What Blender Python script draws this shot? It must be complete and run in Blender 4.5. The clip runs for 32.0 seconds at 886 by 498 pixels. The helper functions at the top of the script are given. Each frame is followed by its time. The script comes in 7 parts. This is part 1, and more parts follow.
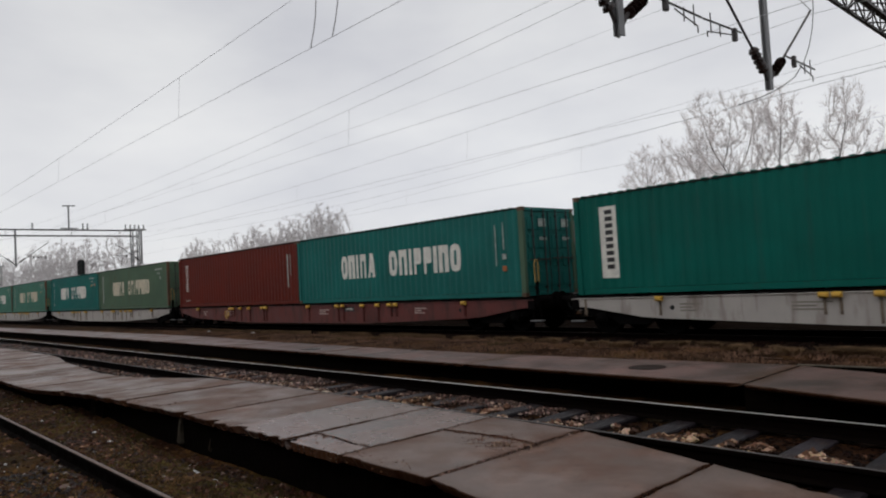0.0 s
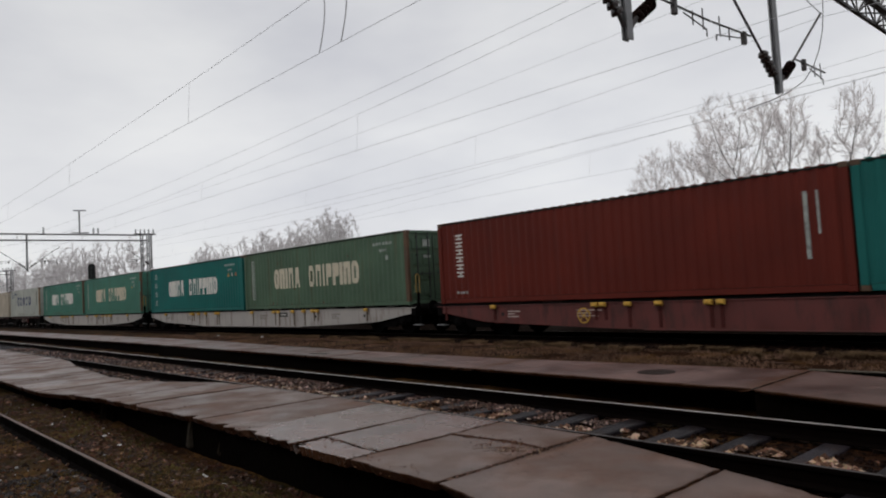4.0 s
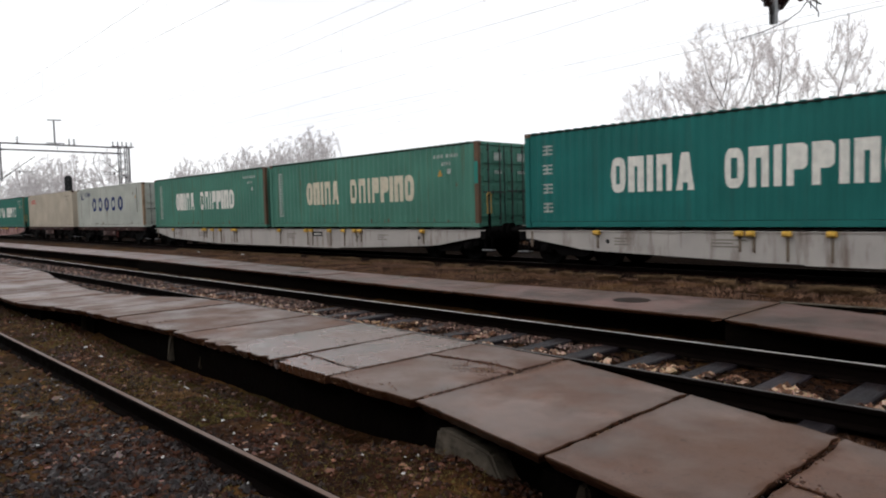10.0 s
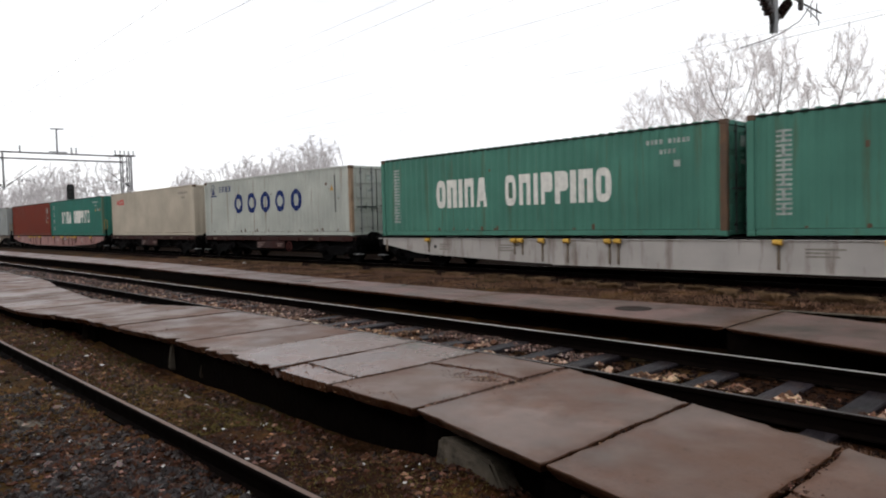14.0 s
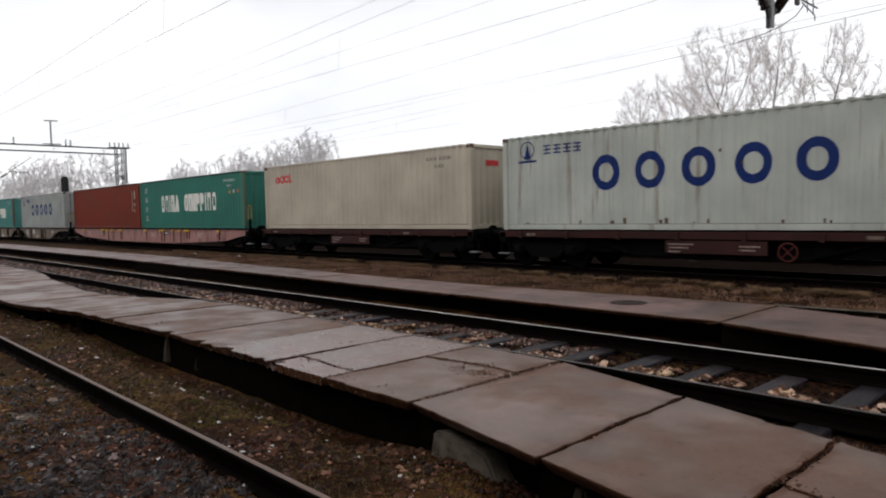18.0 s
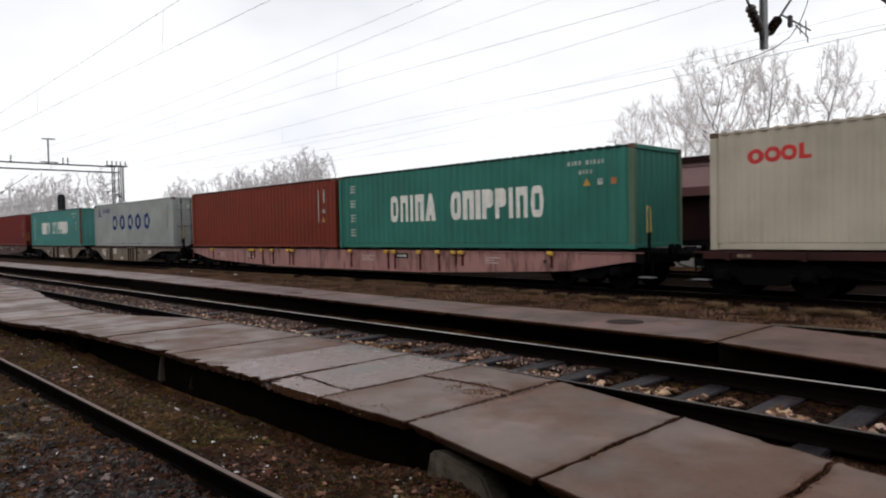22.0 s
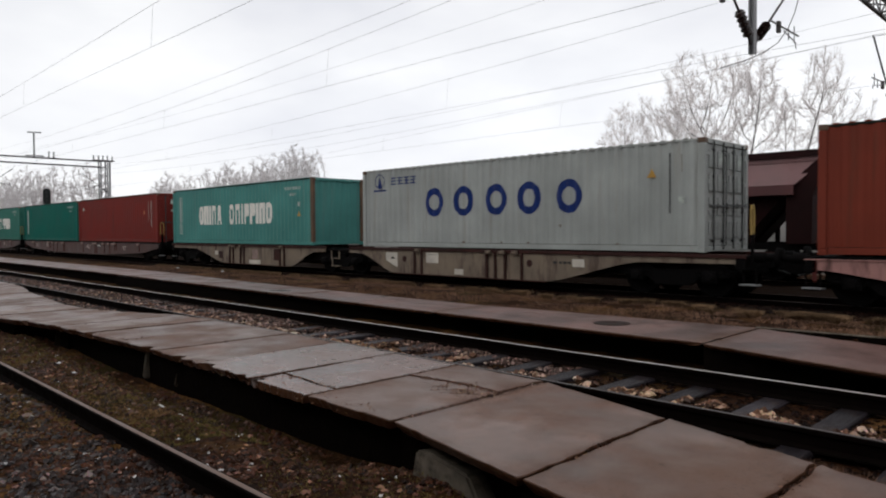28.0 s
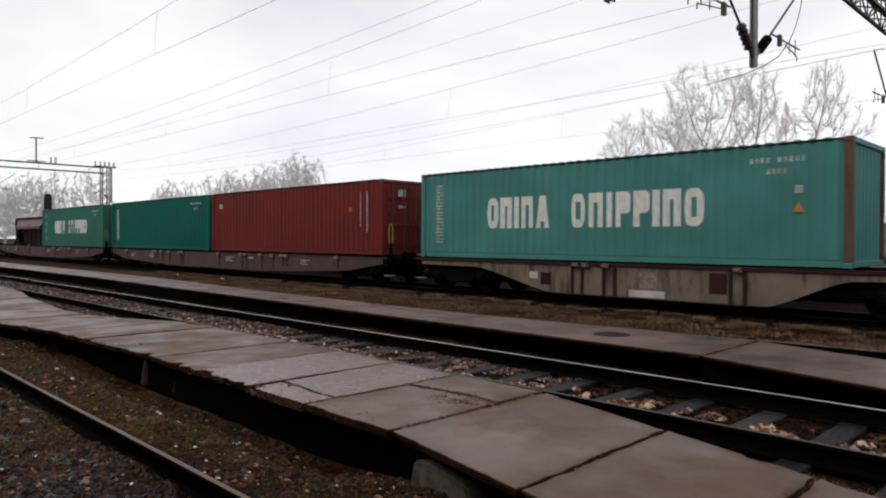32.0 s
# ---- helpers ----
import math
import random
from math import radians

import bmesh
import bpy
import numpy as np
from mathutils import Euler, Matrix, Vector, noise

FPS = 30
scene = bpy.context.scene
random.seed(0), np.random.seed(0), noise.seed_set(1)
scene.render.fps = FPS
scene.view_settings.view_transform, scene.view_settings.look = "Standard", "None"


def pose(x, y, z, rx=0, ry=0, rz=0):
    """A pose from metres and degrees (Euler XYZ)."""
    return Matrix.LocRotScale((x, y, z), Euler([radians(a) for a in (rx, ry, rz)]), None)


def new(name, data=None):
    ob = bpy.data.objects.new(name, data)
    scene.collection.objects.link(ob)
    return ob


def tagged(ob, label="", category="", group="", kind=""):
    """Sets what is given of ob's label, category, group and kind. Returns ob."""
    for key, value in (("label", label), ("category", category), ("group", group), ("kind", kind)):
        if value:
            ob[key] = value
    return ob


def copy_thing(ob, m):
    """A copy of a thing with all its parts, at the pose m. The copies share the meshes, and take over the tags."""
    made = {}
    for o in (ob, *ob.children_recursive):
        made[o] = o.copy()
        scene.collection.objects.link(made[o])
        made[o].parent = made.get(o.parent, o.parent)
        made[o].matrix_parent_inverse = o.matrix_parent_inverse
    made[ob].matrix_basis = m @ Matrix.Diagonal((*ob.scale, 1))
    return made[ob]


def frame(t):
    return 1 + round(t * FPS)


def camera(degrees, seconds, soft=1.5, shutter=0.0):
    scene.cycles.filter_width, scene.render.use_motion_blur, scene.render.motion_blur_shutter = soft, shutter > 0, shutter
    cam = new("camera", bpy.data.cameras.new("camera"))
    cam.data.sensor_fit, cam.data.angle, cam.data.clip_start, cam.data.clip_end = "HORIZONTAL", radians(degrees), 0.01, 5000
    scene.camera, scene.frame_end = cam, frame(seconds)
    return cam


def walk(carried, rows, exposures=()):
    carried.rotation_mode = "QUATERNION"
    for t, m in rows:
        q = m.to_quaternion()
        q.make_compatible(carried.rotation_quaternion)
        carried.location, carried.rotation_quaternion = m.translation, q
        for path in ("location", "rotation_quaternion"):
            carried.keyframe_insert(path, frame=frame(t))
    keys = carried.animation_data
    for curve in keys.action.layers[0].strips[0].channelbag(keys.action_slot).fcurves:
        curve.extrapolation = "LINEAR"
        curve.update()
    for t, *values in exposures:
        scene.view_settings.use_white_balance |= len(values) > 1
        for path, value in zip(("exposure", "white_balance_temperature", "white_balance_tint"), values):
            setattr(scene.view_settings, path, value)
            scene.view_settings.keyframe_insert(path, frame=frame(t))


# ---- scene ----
# camera: a hand-held phone, turning on the spot
EYE = 1.5
cam = camera(65.2, 32.0, soft=2.0, shutter=0.25)
walk(cam, [
    (0, pose(0, 0, EYE, 92.76, 3.23, 47.17)), (0.5, pose(0, 0, EYE, 93.12, 3.04, 47.40)), (1, pose(0, 0, EYE, 93.07, 3.26, 47.53)),
    (1.5, pose(0, 0, EYE, 93.14, 3.12, 47.90)), (2, pose(0, 0, EYE, 93.16, 3.17, 47.94)), (2.5, pose(0, 0, EYE, 93.27, 3.41, 47.78)),
    (4.5, pose(0, 0, EYE, 93.09, 3.18, 47.88)), (5, pose(0, 0, EYE, 92.58, 3.24, 47.91)), (5.5, pose(0, 0, EYE, 92.35, 2.45, 48.05)),
    (6, pose(0, 0, EYE, 90.92, 2.06, 47.41)), (6.5, pose(0, 0, EYE, 89.58, 1.91, 47.68)), (7, pose(0, 0, EYE, 90.46, 1.86, 47.52)),
    (7.5, pose(0, 0, EYE, 90.42, 1.88, 47.78)), (8, pose(0, 0, EYE, 90.83, 2.27, 47.34)), (8.5, pose(0, 0, EYE, 89.77, 2.39, 46.61)),
    (9, pose(0, 0, EYE, 87.01, 2.01, 46.05)), (9.5, pose(0, 0, EYE, 86.87, 1.48, 46.40)), (10, pose(0, 0, EYE, 86.78, 1.43, 46.39)),
    (10.5, pose(0, 0, EYE, 87.05, 1.42, 46.55)), (11, pose(0, 0, EYE, 87.17, 1.60, 46.80)), (11.5, pose(0, 0, EYE, 86.31, 1.63, 46.64)),
    (12, pose(0, 0, EYE, 86.36, 2.04, 46.28)), (12.5, pose(0, 0, EYE, 86.30, 1.91, 46.44)), (13, pose(0, 0, EYE, 86.47, 1.80, 46.41)),
    (13.5, pose(0, 0, EYE, 86.74, 1.56, 46.77)), (14, pose(0, 0, EYE, 87.48, 1.44, 46.50)), (14.5, pose(0, 0, EYE, 87.14, 1.57, 46.15)),
    (16.5, pose(0, 0, EYE, 87.73, 0.73, 46.22)), (17, pose(0, 0, EYE, 87.57, 0.64, 46.05)), (17.5, pose(0, 0, EYE, 87.58, 1.18, 46.46)),
    (18, pose(0, 0, EYE, 86.95, 1.24, 46.15)), (18.5, pose(0, 0, EYE, 87.77, 1.15, 46.64)), (19, pose(0, 0, EYE, 87.75, 1.50, 45.97)),
    (19.5, pose(0, 0, EYE, 88.11, 0.98, 45.84)), (20, pose(0, 0, EYE, 88.00, 0.90, 45.78)), (20.5, pose(0, 0, EYE, 87.91, 1.37, 45.05)),
    (21, pose(0, 0, EYE, 88.45, 0.86, 45.00)), (21.5, pose(0, 0, EYE, 88.19, 0.74, 44.96)), (22, pose(0, 0, EYE, 88.49, 1.12, 45.88)),
    (22.5, pose(0, 0, EYE, 88.05, 1.03, 45.21)), (23, pose(0, 0, EYE, 87.90, 0.43, 45.11)), (23.5, pose(0, 0, EYE, 88.67, 0.48, 45.31)),
    (24, pose(0, 0, EYE, 88.06, 0.34, 44.99)), (24.5, pose(0, 0, EYE, 88.28, 0.36, 44.91)), (25, pose(0, 0, EYE, 88.42, 0.42, 45.09)),
    (25.5, pose(0, 0, EYE, 88.87, 0.14, 45.11)), (27.5, pose(0, 0, EYE, 88.72, 0.29, 44.94)), (28, pose(0, 0, EYE, 88.44, 0.37, 44.94)),
    (28.5, pose(0, 0, EYE, 88.27, 0.36, 45.07)), (29, pose(0, 0, EYE, 88.44, -0.11, 45.24)), (29.5, pose(0, 0, EYE, 88.14, 0.08, 44.89)),
    (30, pose(0, 0, EYE, 88.02, 0.14, 44.87)), (30.5, pose(0, 0, EYE, 88.15, 0.24, 44.80)), (31, pose(0, 0, EYE, 88.13, 0.35, 44.64)),
    (31.5, pose(0, 0, EYE, 88.83, -0.35, 45.16)), (32, pose(0, 0, EYE, 89.21, -0.20, 44.97)),
], exposures=[(0, -0.32), (5, -0.32), (6, -0.16), (7, 0.06), (8, 0.0), (9, 0.28), (11, 0.30), (13, 0.38), (15, 0.28), (17, 0.20), (19, 0.18), (20, 0.20), (21, 0.12), (22, 0.16), (25, 0.14), (28, 0.05), (30, 0.07), (32, 0.07)])

# ---- light: an overcast winter day ----
world = bpy.data.worlds.new("overcast")
scene.world = world
world.use_nodes = True
wn, wl = world.node_tree.nodes, world.node_tree.links
wn.clear()
w_out = wn.new("ShaderNodeOutputWorld")
w_bg = wn.new("ShaderNodeBackground")
w_sky = wn.new("ShaderNodeTexSky")
w_sky.sky_type, w_sky.sun_disc = 'NISHITA', False
w_sky.sun_elevation, w_sky.sun_rotation = radians(38), radians(150)
w_hsv = wn.new("ShaderNodeHueSaturation")
w_hsv.inputs["Saturation"].default_value = 0.1
w_hsv.inputs["Value"].default_value = 0.05
w_co = wn.new("ShaderNodeTexCoord")
w_map = wn.new("ShaderNodeMapping")
w_map.inputs["Scale"].default_value = (1.0, 1.0, 2.6)
w_noise = wn.new("ShaderNodeTexNoise")
w_noise.inputs["Scale"].default_value, w_noise.inputs["Detail"].default_value = 2.3, 5.0
w_noise.inputs["Roughness"].default_value = 0.5
w_ramp = wn.new("ShaderNodeValToRGB")
w_ramp.color_ramp.elements[0].position, w_ramp.color_ramp.elements[0].color = 0.3, (0.59, 0.60, 0.655, 1)
w_ramp.color_ramp.elements[1].position, w_ramp.color_ramp.elements[1].color = 0.72, (0.88, 0.885, 0.89, 1)
w_add = wn.new("ShaderNodeMix")
w_add.data_type, w_add.blend_type = 'RGBA', 'ADD'
w_add.inputs[0].default_value = 1.0
wl.new(w_co.outputs["Generated"], w_map.inputs["Vector"])
wl.new(w_map.outputs["Vector"], w_noise.inputs["Vector"])
wl.new(w_noise.outputs["Fac"], w_ramp.inputs["Fac"])
wl.new(w_sky.outputs["Color"], w_hsv.inputs["Color"])
wl.new(w_ramp.outputs["Color"], w_add.inputs[6])
wl.new(w_hsv.outputs["Color"], w_add.inputs[7])
wl.new(w_add.outputs[2], w_bg.inputs["Color"])
w_bg.inputs["Strength"].default_value = 0.9
wl.new(w_bg.outputs[0], w_out.inputs[0])

sun = new("sun", bpy.data.lights.new("sun", 'SUN'))
sun.data.energy, sun.data.angle, sun.data.color = 0.5, radians(40), (1.0, 0.97, 0.93)
sun.matrix_world = pose(0, 0, 60, 40, 0, -30)


# ---- materials ----
def paint(name, color, rough=0.6, metal=0.0, gloss=0.5, vary=0.25, scale=3.0, stretch=(1, 1, 1), stain=None, amount=0.5, stain_at=0.55,
          stain_scale=1.2, stain_stretch=(1, 1, 1), bump=0.15, bump_scale=40.0, rough_vary=0.15, per_object=0.0):
    """A surface with fine grain, broad unevenness and, where stain is given, patches of a second colour."""
    m = bpy.data.materials.new(name)
    m.use_nodes = True
    n, l = m.node_tree.nodes, m.node_tree.links
    bsdf = n["Principled BSDF"]
    co = n.new("ShaderNodeTexCoord")
    mp = n.new("ShaderNodeMapping")
    mp.inputs["Scale"].default_value = stretch
    l.new(co.outputs["Object"], mp.inputs["Vector"])
    big = n.new("ShaderNodeTexNoise")
    big.inputs["Scale"].default_value, big.inputs["Detail"].default_value = scale, 6.0
    l.new(mp.outputs["Vector"], big.inputs["Vector"])
    ramp = n.new("ShaderNodeValToRGB")
    ramp.color_ramp.elements[0].position, ramp.color_ramp.elements[1].position = 0.3, 0.7
    ramp.color_ramp.elements[0].color = (*[c * (1 - vary) for c in color], 1)
    ramp.color_ramp.elements[1].color = (*[min(1.0, c * (1 + vary)) for c in color], 1)
    l.new(big.outputs["Fac"], ramp.inputs["Fac"])
    last = ramp.outputs["Color"]
    if stain:
        mp2 = n.new("ShaderNodeMapping")
        mp2.inputs["Scale"].default_value = stain_stretch
        l.new(co.outputs["Object"], mp2.inputs["Vector"])
        sn = n.new("ShaderNodeTexNoise")
        sn.inputs["Scale"].default_value, sn.inputs["Detail"].default_value, sn.inputs["Roughness"].default_value = stain_scale, 8.0, 0.65
        l.new(mp2.outputs["Vector"], sn.inputs["Vector"])
        sr = n.new("ShaderNodeMapRange")
        sr.inputs["From Min"].default_value, sr.inputs["From Max"].default_value = stain_at, stain_at + 0.16
        sr.inputs["To Max"].default_value = amount
        l.new(sn.outputs["Fac"], sr.inputs["Value"])
        mx = n.new("ShaderNodeMix")
        mx.data_type = 'RGBA'
        mx.inputs[7].default_value = (*stain, 1)
        l.new(sr.outputs["Result"], mx.inputs[0])
        l.new(last, mx.inputs[6])
        last = mx.outputs[2]
    if per_object:
        oi = n.new("ShaderNodeObjectInfo")
        hs = n.new("ShaderNodeHueSaturation")
        vr = n.new("ShaderNodeMapRange")
        vr.inputs["To Min"].default_value, vr.inputs["To Max"].default_value = 1 - per_object, 1 + per_object
        l.new(oi.outputs["Random"], vr.inputs["Value"])
        l.new(vr.outputs["Result"], hs.inputs["Value"])
        l.new(last, hs.inputs["Color"])
        last = hs.outputs["Color"]
    l.new(last, bsdf.inputs["Base Color"])
    fine = n.new("ShaderNodeTexNoise")
    fine.inputs["Scale"].default_value, fine.inputs["Detail"].default_value = bump_scale, 4.0
    l.new(co.outputs["Object"], fine.inputs["Vector"])
    bp = n.new("ShaderNodeBump")
    bp.inputs["Strength"].default_value, bp.inputs["Distance"].default_value = bump, 0.02
    l.new(fine.outputs["Fac"], bp.inputs["Height"])
    l.new(bp.outputs["Normal"], bsdf.inputs["Normal"])
    rr = n.new("ShaderNodeMapRange")
    rr.inputs["From Min"].default_value, rr.inputs["From Max"].default_value = 0.3, 0.7
    rr.inputs["To Min"].default_value, rr.inputs["To Max"].default_value = max(0.05, rough - rough_vary), min(1.0, rough + rough_vary)
    l.new(big.outputs["Fac"], rr.inputs["Value"])
    l.new(rr.outputs["Result"], bsdf.inputs["Roughness"])
    bsdf.inputs["Metallic"].default_value = metal
    bsdf.inputs["Specular IOR Level"].default_value = gloss
    return m


RUST = (0.13, 0.055, 0.028)


def box_paint(name, color, stain=RUST, amount=0.35, at=0.6):
    """Container paint: faded, with streaks that run down the wall."""
    return paint(name, color, rough=0.62, gloss=0.16, vary=0.16, scale=0.7, stain=stain, amount=min(0.8, amount * 1.6), stain_at=at - 0.05, stain_scale=1.0,
                 stain_stretch=(4.0, 4.0, 0.30), bump=0.06, bump_scale=14, rough_vary=0.1)


TEAL = box_paint("teal_paint", (0.015, 0.134, 0.120), (0.03, 0.10, 0.09))
TEAL_DULL = box_paint("dull_teal_paint", (0.034, 0.158, 0.122), (0.04, 0.10, 0.075), 0.35)
TEAL_PALE = box_paint("faded_teal_paint", (0.066, 0.222, 0.200), (0.10, 0.20, 0.18), 0.4)
OLIVE = box_paint("olive_green_paint", (0.088, 0.142, 0.094), (0.10, 0.075, 0.035), 0.4)
SEA = box_paint("sea_green_paint", (0.070, 0.198, 0.148), (0.09, 0.075, 0.035), 0.35)
GREEN = box_paint("deep_green_paint", (0.001, 0.105, 0.082), (0.02, 0.09, 0.075), 0.3)
BROWN = box_paint("red_brown_paint", (0.120, 0.019, 0.012), (0.09, 0.022, 0.017), 0.4)
BRICK = box_paint("brick_red_paint", (0.165, 0.030, 0.016), (0.11, 0.035, 0.02), 0.4)
OXIDE = box_paint("dark_oxide_paint", (0.155, 0.020, 0.015), (0.07, 0.018, 0.015), 0.35)
BEIGE = box_paint("beige_paint", (0.45, 0.395, 0.315), (0.36, 0.30, 0.23), 0.12, 0.66)
WHITE = box_paint("off_white_paint", (0.425, 0.44, 0.395), (0.15, 0.075, 0.04), 0.5, 0.62)
GREY = box_paint("pale_grey_paint", (0.31, 0.327, 0.312), (0.26, 0.24, 0.21), 0.35)
MARK_WHITE = paint("white_marking", (0.72, 0.70, 0.64), rough=0.6, vary=0.12, scale=5, stain=(0.30, 0.34, 0.30), amount=0.5, stain_at=0.58, stain_scale=4)
MARK_CREAM = paint("cream_marking", (0.60, 0.54, 0.41), rough=0.6, vary=0.15, scale=5, stain=(0.16, 0.17, 0.10), amount=0.6, stain_at=0.57, stain_scale=5)
WHITE_RUSTED = paint("rust_streaked_white", (0.30, 0.20, 0.125), rough=0.7, vary=0.3, scale=3, stain=(0.10, 0.045, 0.02), amount=0.8, stain_at=0.5, stain_scale=3, stain_stretch=(2, 2, 0.6))
CREAM_PLATE = paint("cream_plate", (0.50, 0.46, 0.40), rough=0.7, vary=0.2, scale=3.0, stain=(0.2, 0.13, 0.09), amount=0.35, bump=0.05)
MARK_DIM = paint("worn_white_marking", (0.33, 0.36, 0.33), rough=0.6, vary=0.4, scale=9)
MARK_GREY = paint("grey_marking", (0.20, 0.18, 0.15), rough=0.6, vary=0.3, scale=9)
MARK_BLUE = paint("blue_marking", (0.004, 0.020, 0.115), gloss=0.2, rough=0.6, vary=0.15, scale=5)
MARK_RED = paint("red_marking", (0.50, 0.022, 0.020), rough=0.5, vary=0.15, scale=5)
MARK_YELLOW = paint("yellow_marking", (0.40, 0.22, 0.035), rough=0.5, vary=0.15, scale=7)
MARK_ORANGE = paint("orange_marking", (0.36, 0.12, 0.04), rough=0.5, vary=0.15, scale=7)
MARK_TEAL = paint("fresh_teal_paint", (0.005, 0.19, 0.15), rough=0.5, vary=0.1, scale=5)
MARK_BLACK = paint("black_marking", (0.02, 0.02, 0.022), rough=0.5, vary=0.2, scale=7)
WAGON_GREY = paint("wagon_grey_paint", (0.40, 0.37, 0.345), rough=0.6, vary=0.1, scale=1.5, stain=(0.13, 0.085, 0.06), amount=0.75, stain_at=0.53, stain_scale=1.6, stain_stretch=(2.2, 2.2, 0.35), bump=0.1)
WAGON_RED = paint("wagon_red_paint", (0.118, 0.027, 0.023), rough=0.6, vary=0.2, scale=1.5, stain=(0.05, 0.016, 0.013), amount=0.85, stain_at=0.5, stain_scale=1.6, stain_stretch=(2.4, 2.4, 0.6), bump=0.1)
WAGON_RIB = paint("dark_red_rib_paint", (0.075, 0.016, 0.013), gloss=0.2, rough=0.7, vary=0.3, scale=3, stain=(0.03, 0.009, 0.008), amount=0.7, stain_at=0.5, stain_scale=2.5, bump=0.1)
WAGON_PINK = paint("faded_wagon_red_paint", (0.33, 0.160, 0.142), rough=0.6, vary=0.2, scale=1.5, stain=(0.07, 0.028, 0.022), amount=0.9, stain_at=0.5, stain_scale=1.6, stain_stretch=(2.6, 2.6, 0.5), bump=0.1)
WAGON_GRIME = paint("grimy_wagon_paint", (0.075, 0.039, 0.034), rough=0.7, vary=0.25, scale=1.5, stain=(0.05, 0.025, 0.02), amount=0.7, stain_at=0.5, stain_stretch=(1.6, 1.6, 0.6), bump=0.1)
WAGON_DUST = paint("dusty_wagon_paint", (0.165, 0.126, 0.090), rough=0.7, vary=0.25, scale=1.5, stain=(0.05, 0.026, 0.019), amount=0.9, stain_at=0.5, stain_scale=1.7, stain_stretch=(2.2, 2.2, 0.5), bump=0.1)
BOARD_MARK = paint("faded_board_marking", (0.22, 0.15, 0.13), rough=0.7, vary=0.5, scale=12)
BOARD_PALE = paint("pale_board_marking", (0.44, 0.35, 0.32), rough=0.7, vary=0.4, scale=12)
WAGON_DARK = paint("dark_wagon_paint", (0.032, 0.010, 0.008), gloss=0.2, rough=0.7, vary=0.3, scale=2, stain=(0.065, 0.022, 0.018), amount=0.4, stain_at=0.57, bump=0.15)
# Brake-dust black taken darker still, for the shade under the wagons.
DUST_SHADE = paint("brake_dust_shade_black", (0.003, 0.0026, 0.0026), gloss=0.05, rough=0.75, vary=0.4, scale=4, bump=0.2)
LOCK_YELLOW = paint("yellow_lock_paint", (0.58, 0.34, 0.045), rough=0.5, vary=0.2, scale=8, stain=(0.2, 0.12, 0.05), amount=0.6, stain_scale=6)
HAND_YELLOW = paint("dull_yellow_paint", (0.32, 0.21, 0.05), rough=0.6, vary=0.3, scale=8)
DOOR_STEEL = paint("grimy_locking_rod", (0.045, 0.05, 0.048), rough=0.6, metal=0.2, vary=0.3, scale=8)
DARK_RAIL = paint("dark_rail_paint", (0.020, 0.026, 0.022), gloss=0.1, rough=0.85, vary=0.5, scale=3, stain=(0.05, 0.04, 0.03), amount=0.6, stain_at=0.56, stain_scale=4, bump=0.3)
GASKET = paint("black_gasket", (0.012, 0.014, 0.014), rough=0.8, vary=0.2)
POST_RUST = paint("rusty_corner_paint", (0.10, 0.055, 0.03), rough=0.7, vary=0.35, scale=4, stain=(0.05, 0.02, 0.012), amount=0.7, stain_scale=3)
# Rust taken down to near black, for the shade below the rail head.
RAIL_SIDE = paint("rust_shade_rail", (0.0035, 0.0022, 0.0018), gloss=0.02, rough=0.8, metal=0.0, vary=0.35, scale=6, bump=0.2)
RAIL_TOP = paint("worn_rail_head", (0.70, 0.65, 0.62), rough=0.42, metal=0.85, vary=0.15, scale=7, stretch=(0.2, 6, 6), bump=0.02)
RAIL_DULL = paint("dull_rail_head", (0.135, 0.082, 0.060), rough=0.5, gloss=0.22, metal=0.0, vary=0.25, scale=7, stretch=(0.3, 6, 6), bump=0.05)
RAIL_BROWN = paint("brown_rail_head", (0.05, 0.04, 0.037), rough=0.5, metal=0.2, vary=0.3, scale=7, stretch=(0.3, 6, 6), bump=0.05)
SLAB = paint("wet_concrete", (0.116, 0.064, 0.046), gloss=0.17, rough=0.50, vary=0.40, scale=1.6, stain=(0.058, 0.027, 0.015), amount=0.6, stain_at=0.5, stain_scale=2.6, bump=0.12, bump_scale=90, rough_vary=0.22, per_object=0.16)
SLAB_WET = paint("puddled_concrete", (0.150, 0.080, 0.064), gloss=0.55, rough=0.30, vary=0.35, scale=1.8, stain=(0.055, 0.026, 0.014), amount=0.7, stain_at=0.54, stain_scale=2.6, bump=0.10, bump_scale=90, rough_vary=0.2, per_object=0.1)
SLAB_FAR = paint("damp_concrete", (0.116, 0.066, 0.056), gloss=0.24, rough=0.46, vary=0.45, scale=1.1, stain=(0.036, 0.015, 0.009), amount=0.75, stain_at=0.5, stain_scale=1.5, bump=0.12, bump_scale=70, rough_vary=0.2, per_object=0.12)
DARK_MARK = paint("dark_platform_mark", (0.022, 0.013, 0.010), gloss=0.1, rough=0.7, vary=0.4, scale=6, bump=0.4)
# Earth coloured near black, for the deep shade under the slabs.
CORE = paint("shade_black_earth", (0.0035, 0.0024, 0.0018), gloss=0.02, rough=0.95, vary=0.4, scale=5, bump=0.8, bump_scale=18)
BLOCK = paint("stained_concrete_block", (0.105, 0.088, 0.068), gloss=0.15, rough=0.85, vary=0.5, scale=6, stain=(0.018, 0.012, 0.008), amount=0.9, stain_at=0.5, stain_scale=5, bump=0.6)
# Darker block concrete, for the smaller blocks set back under the slabs.
BLOCK_DARK = paint("dark_concrete_block", (0.03, 0.022, 0.015), gloss=0.1, rough=0.9, vary=0.4, scale=5, bump=0.4)
